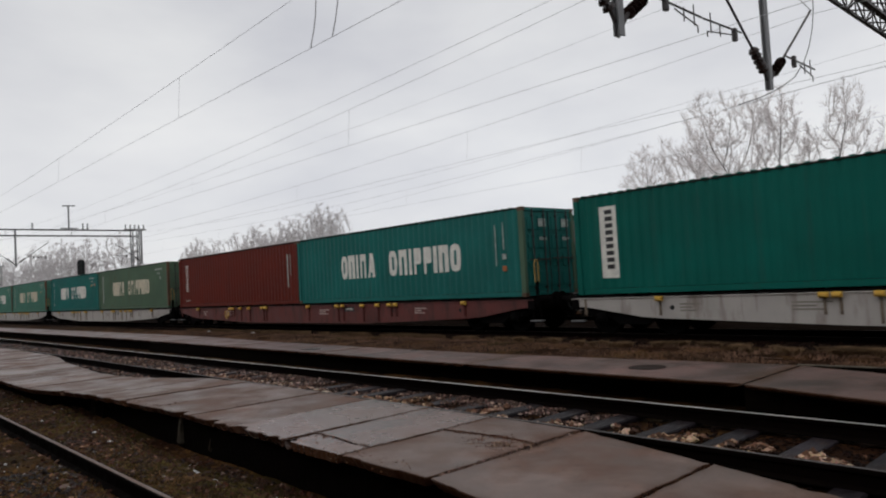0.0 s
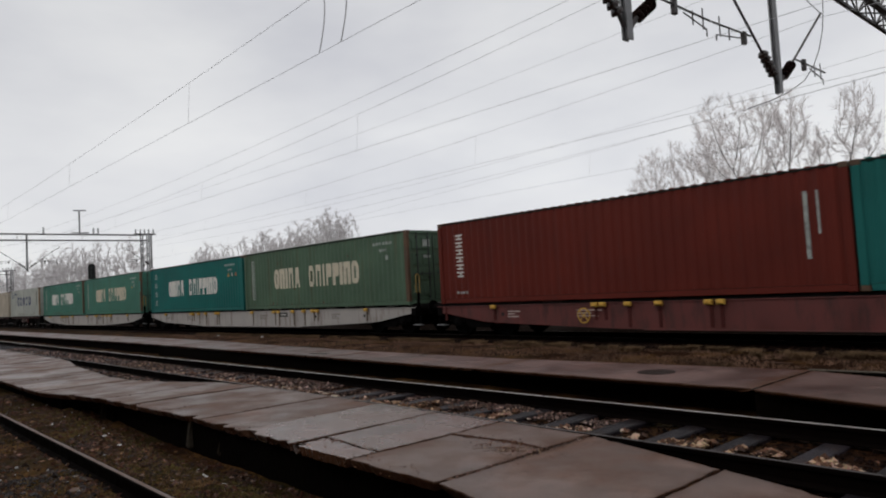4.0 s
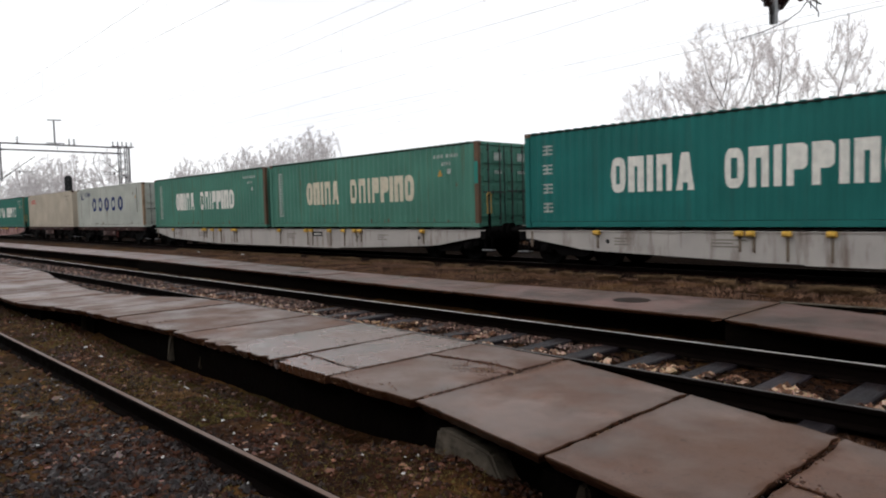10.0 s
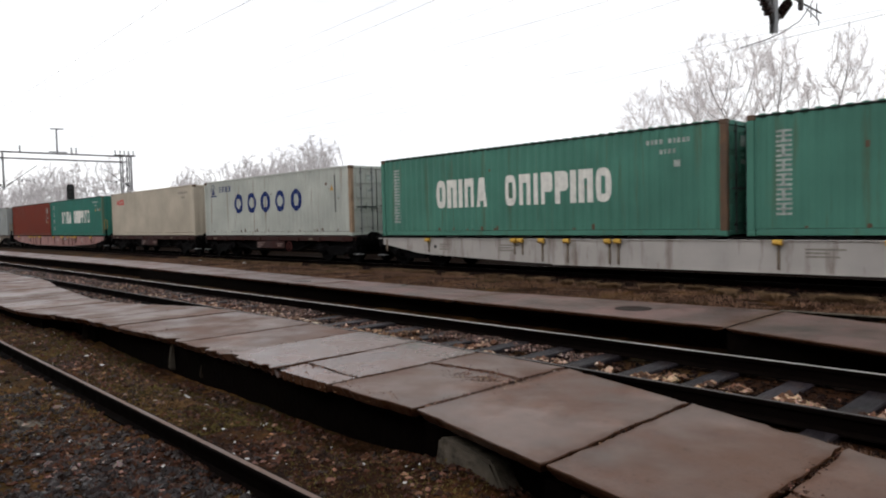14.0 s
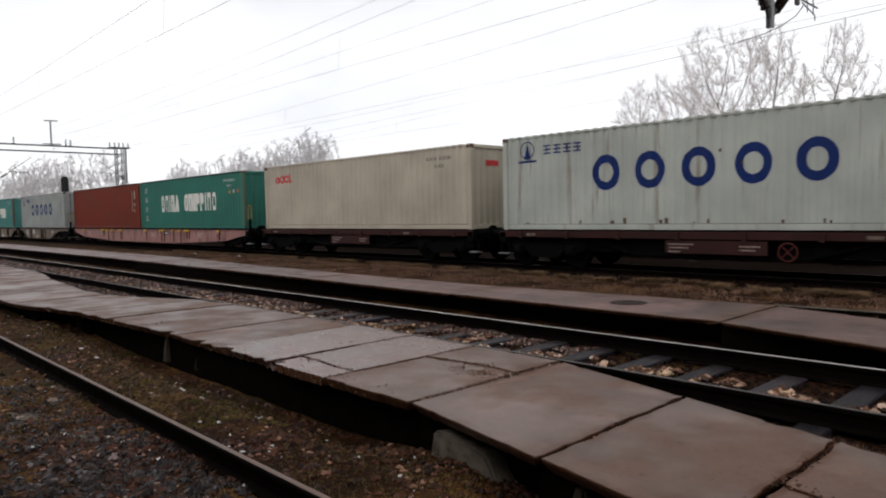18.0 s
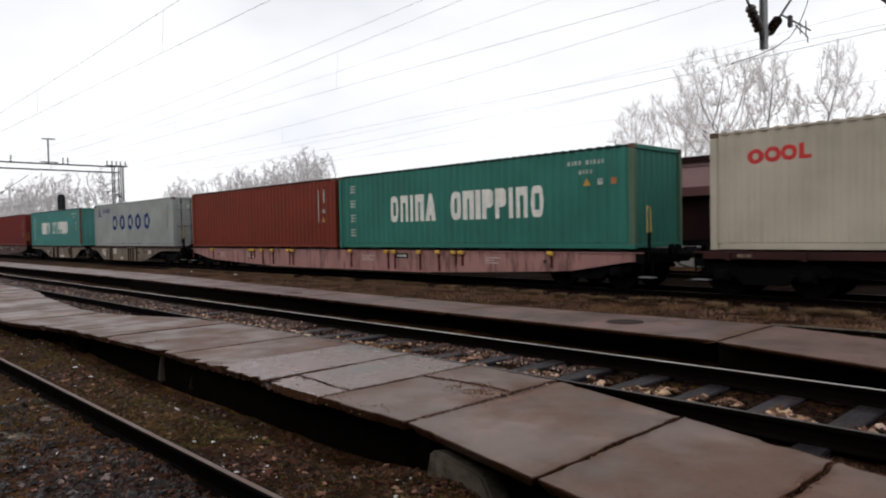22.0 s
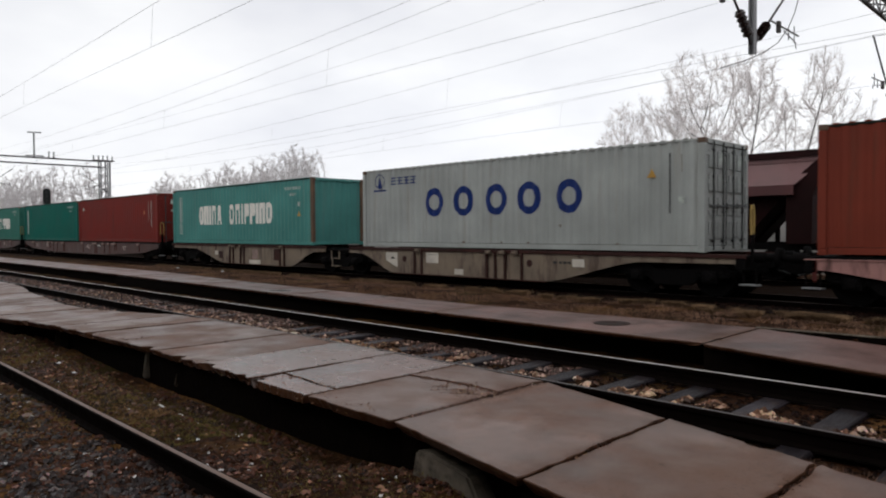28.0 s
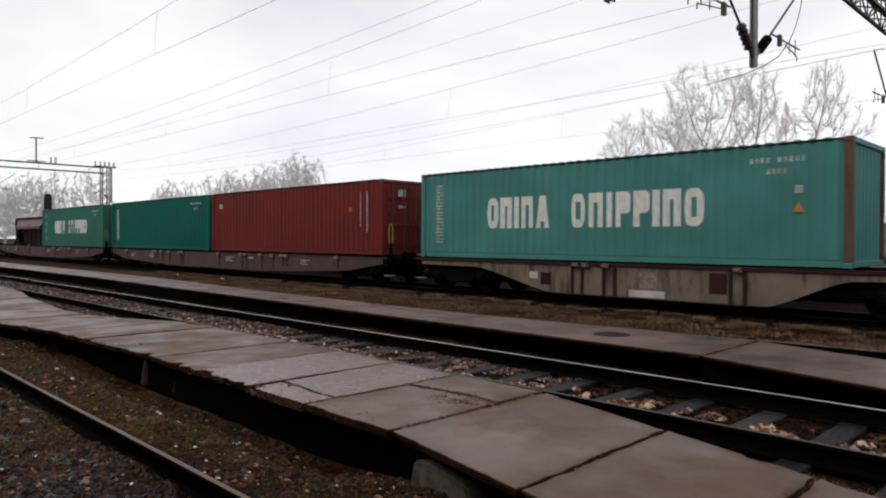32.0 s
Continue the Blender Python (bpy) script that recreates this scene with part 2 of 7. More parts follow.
# Oily ballast coloured darker still, to hold the shade under the train.
OILY_SHADED = paint("oily_shaded_bed", (0.014, 0.0085, 0.006), gloss=0.03, rough=0.85, vary=0.6, scale=9, stain=(0.03, 0.018, 0.012), amount=0.6, stain_at=0.57, stain_scale=2.5, bump=1.0, bump_scale=24)
SLEEPER = paint("wet_sleeper", (0.021, 0.017, 0.020), gloss=0.10, rough=0.48, vary=0.5, scale=5, stretch=(3, 0.6, 3), stain=(0.045, 0.026, 0.016), amount=0.7, stain_at=0.52, stain_scale=3.0, bump=0.3, per_object=0.35)
SCRAP = paint("pale_scrap", (0.5, 0.49, 0.48), rough=0.7, vary=0.15, scale=9)
GRASS = paint("withered_grass", (0.170, 0.100, 0.068), gloss=0.03, rough=0.9, vary=0.55, scale=1.0, bump=0.0)
MOSS = paint("short_green_growth", (0.115, 0.090, 0.032), gloss=0.03, rough=0.9, vary=0.5, scale=1.6, bump=0.0)
TUFT = paint("yellowed_tufts", (0.150, 0.095, 0.055), gloss=0.02, rough=0.95, vary=0.5, scale=1.4, bump=0.0)
DRY = paint("dead_brown_growth", (0.165, 0.095, 0.045), gloss=0.03, rough=0.9, vary=0.6, scale=1.3, bump=0.0)
STRAW = paint("yellowed_growth", (0.18, 0.110, 0.038), gloss=0.03, rough=0.9, vary=0.5, scale=1.6, bump=0.0)
GALV = paint("weathered_galvanised_steel", (0.19, 0.19, 0.195), rough=0.55, metal=0.4, vary=0.25, scale=3)
STEEL_DARK = paint("dark_steelwork", (0.05, 0.043, 0.042), rough=0.6, metal=0.3, vary=0.3, scale=3)
INSULATOR = paint("brown_porcelain", (0.022, 0.012, 0.010), rough=0.25, vary=0.2, scale=6)
WIRE = paint("weathered_wire", (0.46, 0.465, 0.475), rough=0.7, metal=0.0, vary=0.15)
BARK = paint("grey_bark", (0.075, 0.062, 0.057), rough=0.9, vary=0.3, scale=4, bump=0.4, stain=(0.45, 0.43, 0.43), amount=0.3, stain_at=0.57)
# Bark of the far trees, paled beyond its frost to stand for haze.
BARK_FAR = paint("frost_haze_bark", (0.42, 0.40, 0.40), rough=0.9, vary=0.3, scale=2, bump=0.2)
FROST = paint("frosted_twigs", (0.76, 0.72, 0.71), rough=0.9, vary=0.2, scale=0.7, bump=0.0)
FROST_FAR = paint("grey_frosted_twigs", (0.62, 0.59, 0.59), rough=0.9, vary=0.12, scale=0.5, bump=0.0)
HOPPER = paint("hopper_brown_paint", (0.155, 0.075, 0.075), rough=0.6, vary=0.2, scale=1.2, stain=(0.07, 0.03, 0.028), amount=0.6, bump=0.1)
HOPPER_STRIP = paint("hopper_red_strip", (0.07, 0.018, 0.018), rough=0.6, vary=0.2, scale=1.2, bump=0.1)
# Near-black brown; on the chutes and ends it carries their shade.
HOPPER_DARK = paint("hopper_near_black", (0.017, 0.006, 0.006), gloss=0.08, rough=0.8, vary=0.3, scale=1.2, bump=0.1)
FENCE = paint("fence_concrete", (0.27, 0.26, 0.25), rough=0.9, vary=0.2, scale=1.5, stain=(0.15, 0.14, 0.13), amount=0.6, bump=0.3)


def add_patches(m, color, scale, at, amount):
    """Worn patches of another shade over a surface."""
    n, l = m.node_tree.nodes, m.node_tree.links
    bsdf = n["Principled BSDF"]
    base = bsdf.inputs["Base Color"].links[0].from_socket
    co = n.new("ShaderNodeTexCoord")
    nz = n.new("ShaderNodeTexNoise")
    nz.inputs["Scale"].default_value, nz.inputs["Detail"].default_value, nz.inputs["Roughness"].default_value = scale, 9.0, 0.62
    l.new(co.outputs["Object"], nz.inputs["Vector"])
    mr = n.new("ShaderNodeMapRange")
    mr.inputs["From Min"].default_value, mr.inputs["From Max"].default_value = at, at + 0.12
    mr.inputs["To Max"].default_value = amount
    l.new(nz.outputs["Fac"], mr.inputs["Value"])
    mx = n.new("ShaderNodeMix")
    mx.data_type = 'RGBA'
    mx.inputs[7].default_value = (*color, 1)
    l.new(mr.outputs["Result"], mx.inputs[0])
    l.new(base, mx.inputs[6])
    l.new(mx.outputs[2], bsdf.inputs["Base Color"])


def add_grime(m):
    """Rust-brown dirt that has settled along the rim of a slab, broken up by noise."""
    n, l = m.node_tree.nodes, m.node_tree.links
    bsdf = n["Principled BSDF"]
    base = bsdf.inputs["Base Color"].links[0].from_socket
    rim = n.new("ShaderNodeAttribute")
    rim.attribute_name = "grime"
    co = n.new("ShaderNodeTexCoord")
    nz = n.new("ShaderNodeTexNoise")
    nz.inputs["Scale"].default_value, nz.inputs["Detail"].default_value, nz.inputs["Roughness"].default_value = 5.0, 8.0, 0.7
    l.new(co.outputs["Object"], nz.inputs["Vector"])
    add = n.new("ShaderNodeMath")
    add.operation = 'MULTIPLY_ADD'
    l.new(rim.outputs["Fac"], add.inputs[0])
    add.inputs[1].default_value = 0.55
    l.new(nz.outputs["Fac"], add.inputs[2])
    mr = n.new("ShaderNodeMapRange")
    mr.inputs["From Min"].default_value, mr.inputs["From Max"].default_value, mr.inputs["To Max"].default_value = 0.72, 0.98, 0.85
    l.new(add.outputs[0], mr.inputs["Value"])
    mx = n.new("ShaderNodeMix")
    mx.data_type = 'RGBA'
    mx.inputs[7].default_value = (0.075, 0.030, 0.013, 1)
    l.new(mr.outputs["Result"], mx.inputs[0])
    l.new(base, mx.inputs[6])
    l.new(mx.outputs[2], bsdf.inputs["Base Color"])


def add_wet(m, scale, at, rough, gloss):
    """A thin film of rain water in patches, smoother than the concrete around it."""
    n, l = m.node_tree.nodes, m.node_tree.links
    bsdf = n["Principled BSDF"]
    base = bsdf.inputs["Roughness"].links[0].from_socket
    co = n.new("ShaderNodeTexCoord")
    nz = n.new("ShaderNodeTexNoise")
    nz.inputs["Scale"].default_value, nz.inputs["Detail"].default_value, nz.inputs["Roughness"].default_value = scale, 7.0, 0.55
    mp = n.new("ShaderNodeMapping")
    mp.inputs["Location"].default_value = (7.3, 2.1, 0.0)
    l.new(co.outputs["Object"], mp.inputs["Vector"])
    l.new(mp.outputs["Vector"], nz.inputs["Vector"])
    mr = n.new("ShaderNodeMapRange")
    mr.inputs["From Min"].default_value, mr.inputs["From Max"].default_value = at - 0.04, at + 0.12
    l.new(nz.outputs["Fac"], mr.inputs["Value"])
    mx = n.new("ShaderNodeMix")
    mx.inputs[3].default_value = rough
    l.new(mr.outputs["Result"], mx.inputs[0])
    l.new(base, mx.inputs[2])
    l.new(mx.outputs[0], bsdf.inputs["Roughness"])
    sp = n.new("ShaderNodeMapRange")
    sp.inputs["To Min"].default_value, sp.inputs["To Max"].default_value = bsdf.inputs["Specular IOR Level"].default_value, gloss
    l.new(mr.outputs["Result"], sp.inputs["Value"])
    l.new(sp.outputs["Result"], bsdf.inputs["Specular IOR Level"])


for slab_paint in (SLAB, SLAB_WET):
    add_patches(slab_paint, (0.126, 0.072, 0.051), 0.9, 0.47, 0.75)
    add_patches(slab_paint, (0.026, 0.013, 0.007), 7.0, 0.63, 0.7)
    add_patches(slab_paint, (0.055, 0.034, 0.024), 42.0, 0.54, 0.55)
    add_patches(slab_paint, (0.20, 0.155, 0.125), 24.0, 0.66, 0.5)
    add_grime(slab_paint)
add_wet(SLAB, 0.8, 0.50, 0.32, 0.36)
add_wet(SLAB_WET, 0.9, 0.46, 0.26, 0.62)
add_wet(SLAB_FAR, 0.7, 0.52, 0.34, 0.28)
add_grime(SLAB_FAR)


def soil_material():
    """Trackside ground: dark soil and fine gravel with brown, mossy and damp patches."""
    m = paint("trackside_soil", (0.0230, 0.0100, 0.0050), rough=0.75, vary=0.55, scale=14, stain=(0.120, 0.062, 0.022), amount=0.9, stain_at=0.5, stain_scale=0.8, bump=0.9, bump_scale=26, rough_vary=0.2)
    n, l = m.node_tree.nodes, m.node_tree.links
    bsdf = n["Principled BSDF"]
    base = bsdf.inputs["Base Color"].links[0].from_socket
    co = n.new("ShaderNodeTexCoord")
    vor = n.new("ShaderNodeTexVoronoi")
    vor.inputs["Scale"].default_value = 22.0
    l.new(co.outputs["Object"], vor.inputs["Vector"])
    speck = n.new("ShaderNodeValToRGB")
    speck.color_ramp.elements[0].position, speck.color_ramp.elements[0].color = 0.2, (1.6, 1.5, 1.45, 1)
    speck.color_ramp.elements[1].position, speck.color_ramp.elements[1].color = 0.5, (0.7, 0.7, 0.7, 1)
    l.new(vor.outputs["Distance"], speck.inputs["Fac"])
    mul = n.new("ShaderNodeMix")
    mul.data_type, mul.blend_type = 'RGBA', 'MULTIPLY'
    mul.inputs[0].default_value = 0.8
    l.new(base, mul.inputs[6])
    l.new(speck.outputs["Color"], mul.inputs[7])
    green = n.new("ShaderNodeTexNoise")
    green.inputs["Scale"].default_value, green.inputs["Detail"].default_value = 0.45, 7.0
    l.new(co.outputs["Object"], green.inputs["Vector"])
    gr = n.new("ShaderNodeMapRange")
    gr.inputs["From Min"].default_value, gr.inputs["From Max"].default_value = 0.52, 0.66
    gr.inputs["To Max"].default_value = 0.45
    l.new(green.outputs["Fac"], gr.inputs["Value"])
    mg = n.new("ShaderNodeMix")
    mg.data_type = 'RGBA'
    mg.inputs[7].default_value = (0.040, 0.034, 0.010, 1)
    l.new(gr.outputs["Result"], mg.inputs[0])
    l.new(mul.outputs[2], mg.inputs[6])
    l.new(mg.outputs[2], bsdf.inputs["Base Color"])
    bsdf.inputs["Specular IOR Level"].default_value = 0.02
    return m


SOIL = soil_material()


def stone_material(name, dark, mid, pale, share, warm=1.0, rough=0.5, gloss=0.12):
    """Loose stones, each with its own shade between dark and pale."""
    m = bpy.data.materials.new(name)
    m.use_nodes = True
    n, l = m.node_tree.nodes, m.node_tree.links
    bsdf = n["Principled BSDF"]
    geo = n.new("ShaderNodeNewGeometry")
    ramp = n.new("ShaderNodeValToRGB")
    ramp.color_ramp.elements[0].position, ramp.color_ramp.elements[0].color = 0.0, (*dark, 1)
    ramp.color_ramp.elements[1].position, ramp.color_ramp.elements[1].color = 1.0, (*pale, 1)
    e = ramp.color_ramp.elements.new(1 - share)
    e.color = (*mid, 1)
    l.new(geo.outputs["Random Per Island"], ramp.inputs["Fac"])
    co = n.new("ShaderNodeTexCoord")
    grain = n.new("ShaderNodeTexNoise")
    grain.inputs["Scale"].default_value, grain.inputs["Detail"].default_value = 60.0, 5.0
    l.new(co.outputs["Object"], grain.inputs["Vector"])
    mul = n.new("ShaderNodeMix")
    mul.data_type, mul.blend_type = 'RGBA', 'OVERLAY'
    mul.inputs[0].default_value = 0.6
    l.new(ramp.outputs["Color"], mul.inputs[6])
    l.new(grain.outputs["Color"], mul.inputs[7])
    zone = n.new("ShaderNodeTexNoise")
    zone.inputs["Scale"].default_value, zone.inputs["Detail"].default_value = 0.55, 5.0
    l.new(co.outputs["Object"], zone.inputs["Vector"])
    tint = n.new("ShaderNodeValToRGB")
    tint.color_ramp.elements[0].position, tint.color_ramp.elements[0].color = 0.38, (1 + 0.08 * warm, 0.97, 0.98, 1)
    tint.color_ramp.elements[1].position, tint.color_ramp.elements[1].color = 0.66, (1 + 0.35 * warm, 0.98, 1 - 0.40 * warm, 1)
    e = tint.color_ramp.elements.new(0.5)
    e.color = (1 + 0.35 * warm, 0.95, 1 - 0.20 * warm, 1)
    l.new(zone.outputs["Fac"], tint.inputs["Fac"])
    last = n.new("ShaderNodeMix")
    last.data_type, last.blend_type = 'RGBA', 'MULTIPLY'
    last.inputs[0].default_value = 1.0
    l.new(mul.outputs[2], last.inputs[6])
    l.new(tint.outputs["Color"], last.inputs[7])
    l.new(last.outputs[2], bsdf.inputs["Base Color"])
    bsdf.inputs["Roughness"].default_value = rough
    bsdf.inputs["Specular IOR Level"].default_value = gloss
    return m


STONE_PALE = stone_material("pale_ballast", (0.010, 0.006, 0.004), (0.13, 0.078, 0.050), (0.52, 0.45, 0.35), 0.34, 0.6)
STONE_DARK = stone_material("dark_ballast", (0.005, 0.003, 0.002), (0.062, 0.031, 0.018), (0.26, 0.20, 0.17), 0.06)
# Near-black stones; on the main-line shoulder they carry the train's shade.
STONE_BLACK = stone_material("black_ballast", (0.002, 0.0013, 0.001), (0.009, 0.005, 0.004), (0.03, 0.018, 0.014), 0.06, gloss=0.03)
STONE_WET = stone_material("wet_clinker", (0.008, 0.006, 0.006), (0.018, 0.012, 0.011), (0.26, 0.24, 0.23), 0.05, 0.7, 0.4, 0.22)
STONE_BROWN = stone_material("brown_track_gravel", (0.014, 0.009, 0.007), (0.105, 0.070, 0.056), (0.36, 0.29, 0.25), 0.20, 0.5)
CRUMB = stone_material("crumbled_concrete", (0.030, 0.017, 0.011), (0.09, 0.055, 0.04), (0.22, 0.16, 0.125), 0.3)


# ---- building blocks ----
def mesh_of(name, bm, smooth=False):
    me = bpy.data.meshes.new(name)
    bm.to_mesh(me)
    bm.free()
    if smooth:
        for f in me.polygons:
            f.use_smooth = True
    return me


def thing(name, m=None):
    ob = new(name)
    if m is not None:
        ob.matrix_basis = m
    return ob


def put(name, me, material, parent, m=None, label=""):
    """A part that uses the mesh me, with its own material."""
    ob = new(name, me)
    if not me.materials:
        me.materials.append(None)
    ob.material_slots[0].link = 'OBJECT'
    ob.material_slots[0].material = material
    ob.parent = parent
    if m is not None:
        ob.matrix_basis = m
    if label:
        ob["label"] = label
    return ob


def part(name, bm, material, parent, label="", smooth=False, m=None):
    return put(name, mesh_of(name, bm, smooth), material, parent, m, label)


def box(bm, x0, x1, y0, y1, z0, z1, bevel=0.0):
    vs = [bm.verts.new((x, y, z)) for x in (x0, x1) for y in (y0, y1) for z in (z0, z1)]
    fs = [bm.faces.new([vs[i] for i in q]) for q in ((0, 1, 3, 2), (4, 6, 7, 5), (0, 4, 5, 1), (2, 3, 7, 6), (0, 2, 6, 4), (1, 5, 7, 3))]
    if bevel:
        es = list({e for f in fs for e in f.edges})
        bmesh.ops.bevel(bm, geom=es, offset=bevel, segments=1, affect='EDGES')
    return bm


def boxes(*rows, bevel=0.0):
    bm = bmesh.new()
    for r in rows:
        box(bm, *r, bevel=bevel)
    return bm


def tube(bm, a, b, r0, r1=None, n=6):
    """A tapered round bar from a to b."""
    a, b = Vector(a), Vector(b)
    r1 = r0 if r1 is None else r1
    d = (b - a).normalized()
    u = d.orthogonal().normalized()
    v = d.cross(u)
    ring = [[bm.verts.new(p + (u * math.cos(k * math.tau / n) + v * math.sin(k * math.tau / n)) * r) for k in range(n)] for p, r in ((a, r0), (b, r1))]
    for k in range(n):
        bm.faces.new((ring[0][k], ring[0][(k + 1) % n], ring[1][(k + 1) % n], ring[1][k]))
    bm.faces.new(ring[0][::-1])
    bm.faces.new(ring[1])
    return bm


def tubes(*rows, n=6):
    bm = bmesh.new()
    for r in rows:
        tube(bm, *r, n=n)
    return bm


def prism(outline, y0, y1):
    """An outline in x and z, drawn out from y0 to y1."""
    bm = bmesh.new()
    a = [bm.verts.new((x, y0, z)) for x, z in outline]
    b = [bm.verts.new((x, y1, z)) for x, z in outline]
    n = len(outline)
    bm.faces.new(a)
    bm.faces.new(b[::-1])
    for k in range(n):
        bm.faces.new((a[k], b[k], b[(k + 1) % n], a[(k + 1) % n]))
    bmesh.ops.recalc_face_normals(bm, faces=bm.faces)
    return bm


def lathe(profile, n=20):
    """A body of revolution round the y axis from rows of (radius, y)."""
    bm = bmesh.new()
    rings = [[bm.verts.new((r * math.cos(k * math.tau / n), y, r * math.sin(k * math.tau / n))) for k in range(n)] for r, y in profile]
    for p, q in zip(rings, rings[1:]):
        for k in range(n):
            bm.faces.new((p[k], p[(k + 1) % n], q[(k + 1) % n], q[k]))
    bm.faces.new(rings[0][::-1])
    bm.faces.new(rings[-1])
    bmesh.ops.recalc_face_normals(bm, faces=bm.faces)
    return bm


def from_arrays(name, verts, faces):
    me = bpy.data.meshes.new(name)
    me.from_pydata([tuple(v) for v in verts], [], [tuple(f) for f in faces])
    me.update()
    return me


# ---- ground ----
def pit_edge(x):
    """Far lip of the narrow dark pit behind the end of the far platform."""
    return 10.53 + min(0.3, max(0.0, x + 4.0) * 0.078)


def ground_height(x, y):
    h = -0.24
    if 3.3 < y < 5.2:
        h = -0.30
    elif 5.2 <= y < 7.9:
        h = -0.205
    elif 7.9 <= y < 10.0:
        h = -0.26
    elif 10.0 <= y < 12.9:
        h = -0.10
    elif y >= 12.9:
        h = -0.10 - min(1.0, (y - 12.9) / 2.0) * 0.14
    if -13 < x < 2 and 2.75 < y < 3.7:
        f = min(1.0, (y - 2.75) / 0.5)
        h -= 0.17 * f * f * (3 - 2 * f) * min(1.0, (x + 13) / 3)
    h += 0.20 * math.exp(-((x + 3.5) / 0.75) ** 2 - ((y - 3.35) / 0.35) ** 2)
    if x > -4.0 and 9.2 < y < pit_edge(x):
        h = -0.50
    elif x > -4.3 and 9.9 < y < pit_edge(x) + 0.7:
        h = -0.02
    big = noise.noise(Vector((x * 0.5, y * 0.5, 0))) * 0.03
    fine = noise.noise(Vector((x * 3.1, y * 3.1, 4))) * 0.022 + noise.noise(Vector((x * 9, y * 9, 8))) * 0.010
    return h + big + (fine if abs(x) < 60 else 0)


def build_ground():
    xs = np.concatenate([-60 - np.geomspace(1, 2200, 24)[::-1], np.arange(-60, -28, 0.5), np.arange(-28, -13, 0.2), np.arange(-13, 1.0, 0.09), 1 + np.geomspace(0.5, 2200, 20)])
    ys = np.concatenate([-np.geomspace(0.3, 2200, 20)[::-1], np.arange(0.1, 3.6, 0.09), np.arange(3.6, 15.5, 0.16), np.arange(15.5, 32, 1.0), 32 + np.geomspace(1, 2600, 22)])
    verts = [(x, y, ground_height(x, y)) for x in xs for y in ys]
    n = len(ys)
    faces = [(i * n + j, (i + 1) * n + j, (i + 1) * n + j + 1, i * n + j + 1) for i in range(len(xs) - 1) for j in range(n - 1)]
    me = from_arrays("ground", verts, faces)
    me.materials.append(SOIL)
    for f in me.polygons:
        f.use_smooth = True
    tagged(new("ground", me), "damp brown soil and gravel with moss", "ground", kind="structure")


build_ground()

RAIL_OUTLINE = [(-0.075, -0.16), (0.075, -0.16), (0.075, -0.148), (0.012, -0.13), (0.010, -0.042), (0.036, -0.032), (0.036, -0.006), (0.030, 0.0), (-0.030, 0.0), (-0.036, -0.006), (-0.036, -0.032), (-0.010, -0.042), (-0.012, -0.13), (-0.075, -0.148)]


def rail_mesh():
    bm = prism(RAIL_OUTLINE, 0, 1)
    bmesh.ops.transform(bm, matrix=Matrix.Rotation(radians(90), 4, 'Z'), verts=bm.verts)
    bmesh.ops.transform(bm, matrix=Matrix.Diagonal((480, 1, 1, 1)), verts=bm.verts)
    return mesh_of("rail", bm)


RAIL = rail_mesh()
HEAD = mesh_of("running_surface", boxes((-480, 0, -0.019, 0.019, -0.002, 0.0015)))
SLEEPER_MESH = mesh_of("sleeper", boxes((-0.115, 0.115, -1.25, 1.25, -0.16, 0.0), bevel=0.012))


def build_track(y, z, head, label, sleepers, drop):
    track = tagged(thing("railway_track", pose(0, y, z)), label, "railway track", kind="structure")
    for side in (-0.7525, 0.7525):
        rail = put("rail", RAIL, RAIL_SIDE, track, pose(70, side, 0), "rusty steel rail, its sides blackened for shade")
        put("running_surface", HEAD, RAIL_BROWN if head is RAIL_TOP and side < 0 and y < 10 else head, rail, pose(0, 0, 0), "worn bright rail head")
    rng = random.Random(int(y * 100))
    for x in sleepers:
        put("sleeper", SLEEPER_MESH, SLEEPER, track, pose(x + rng.uniform(-0.03, 0.03), rng.uniform(-0.04, 0.04), drop + rng.uniform(-0.012, 0.008), 0, 0, rng.uniform(-1.2, 1.2)))


build_track(1.385, -0.085, RAIL_DULL, "rusty siding track half buried in soil and gravel", [0.6 - 0.62 * k for k in range(40)], -0.178)
build_track(6.33, 0.0, RAIL_TOP, "platform track with bright rails on wet sleepers", [3.69 - 0.685 * k for k in range(110)], -0.155)
build_track(11.5, -0.115, RAIL_DULL, "disused track overgrown with withered grass", [2.0 - 0.62 * k for k in range(30)], -0.17)
# Rail heads toned down to brown here, for the shade under the train.
build_track(16.31, -0.07, RAIL_BROWN, "main line track under the moving train", [2.0 - 0.60 * k for k in range(110)], -0.165)
build_track(22.0, -0.05, RAIL_DULL, "siding track under the parked hopper wagons", [2.0 - 0.62 * k for k in range(30)], -0.165)


def bed_edge(x):
    """Near edge of the main-line ballast blackened for the train's shade; it draws back under the train further away.
    """
    return 13.15 + min(1.25, max(0.0, (-5.0 - x) * 0.12))


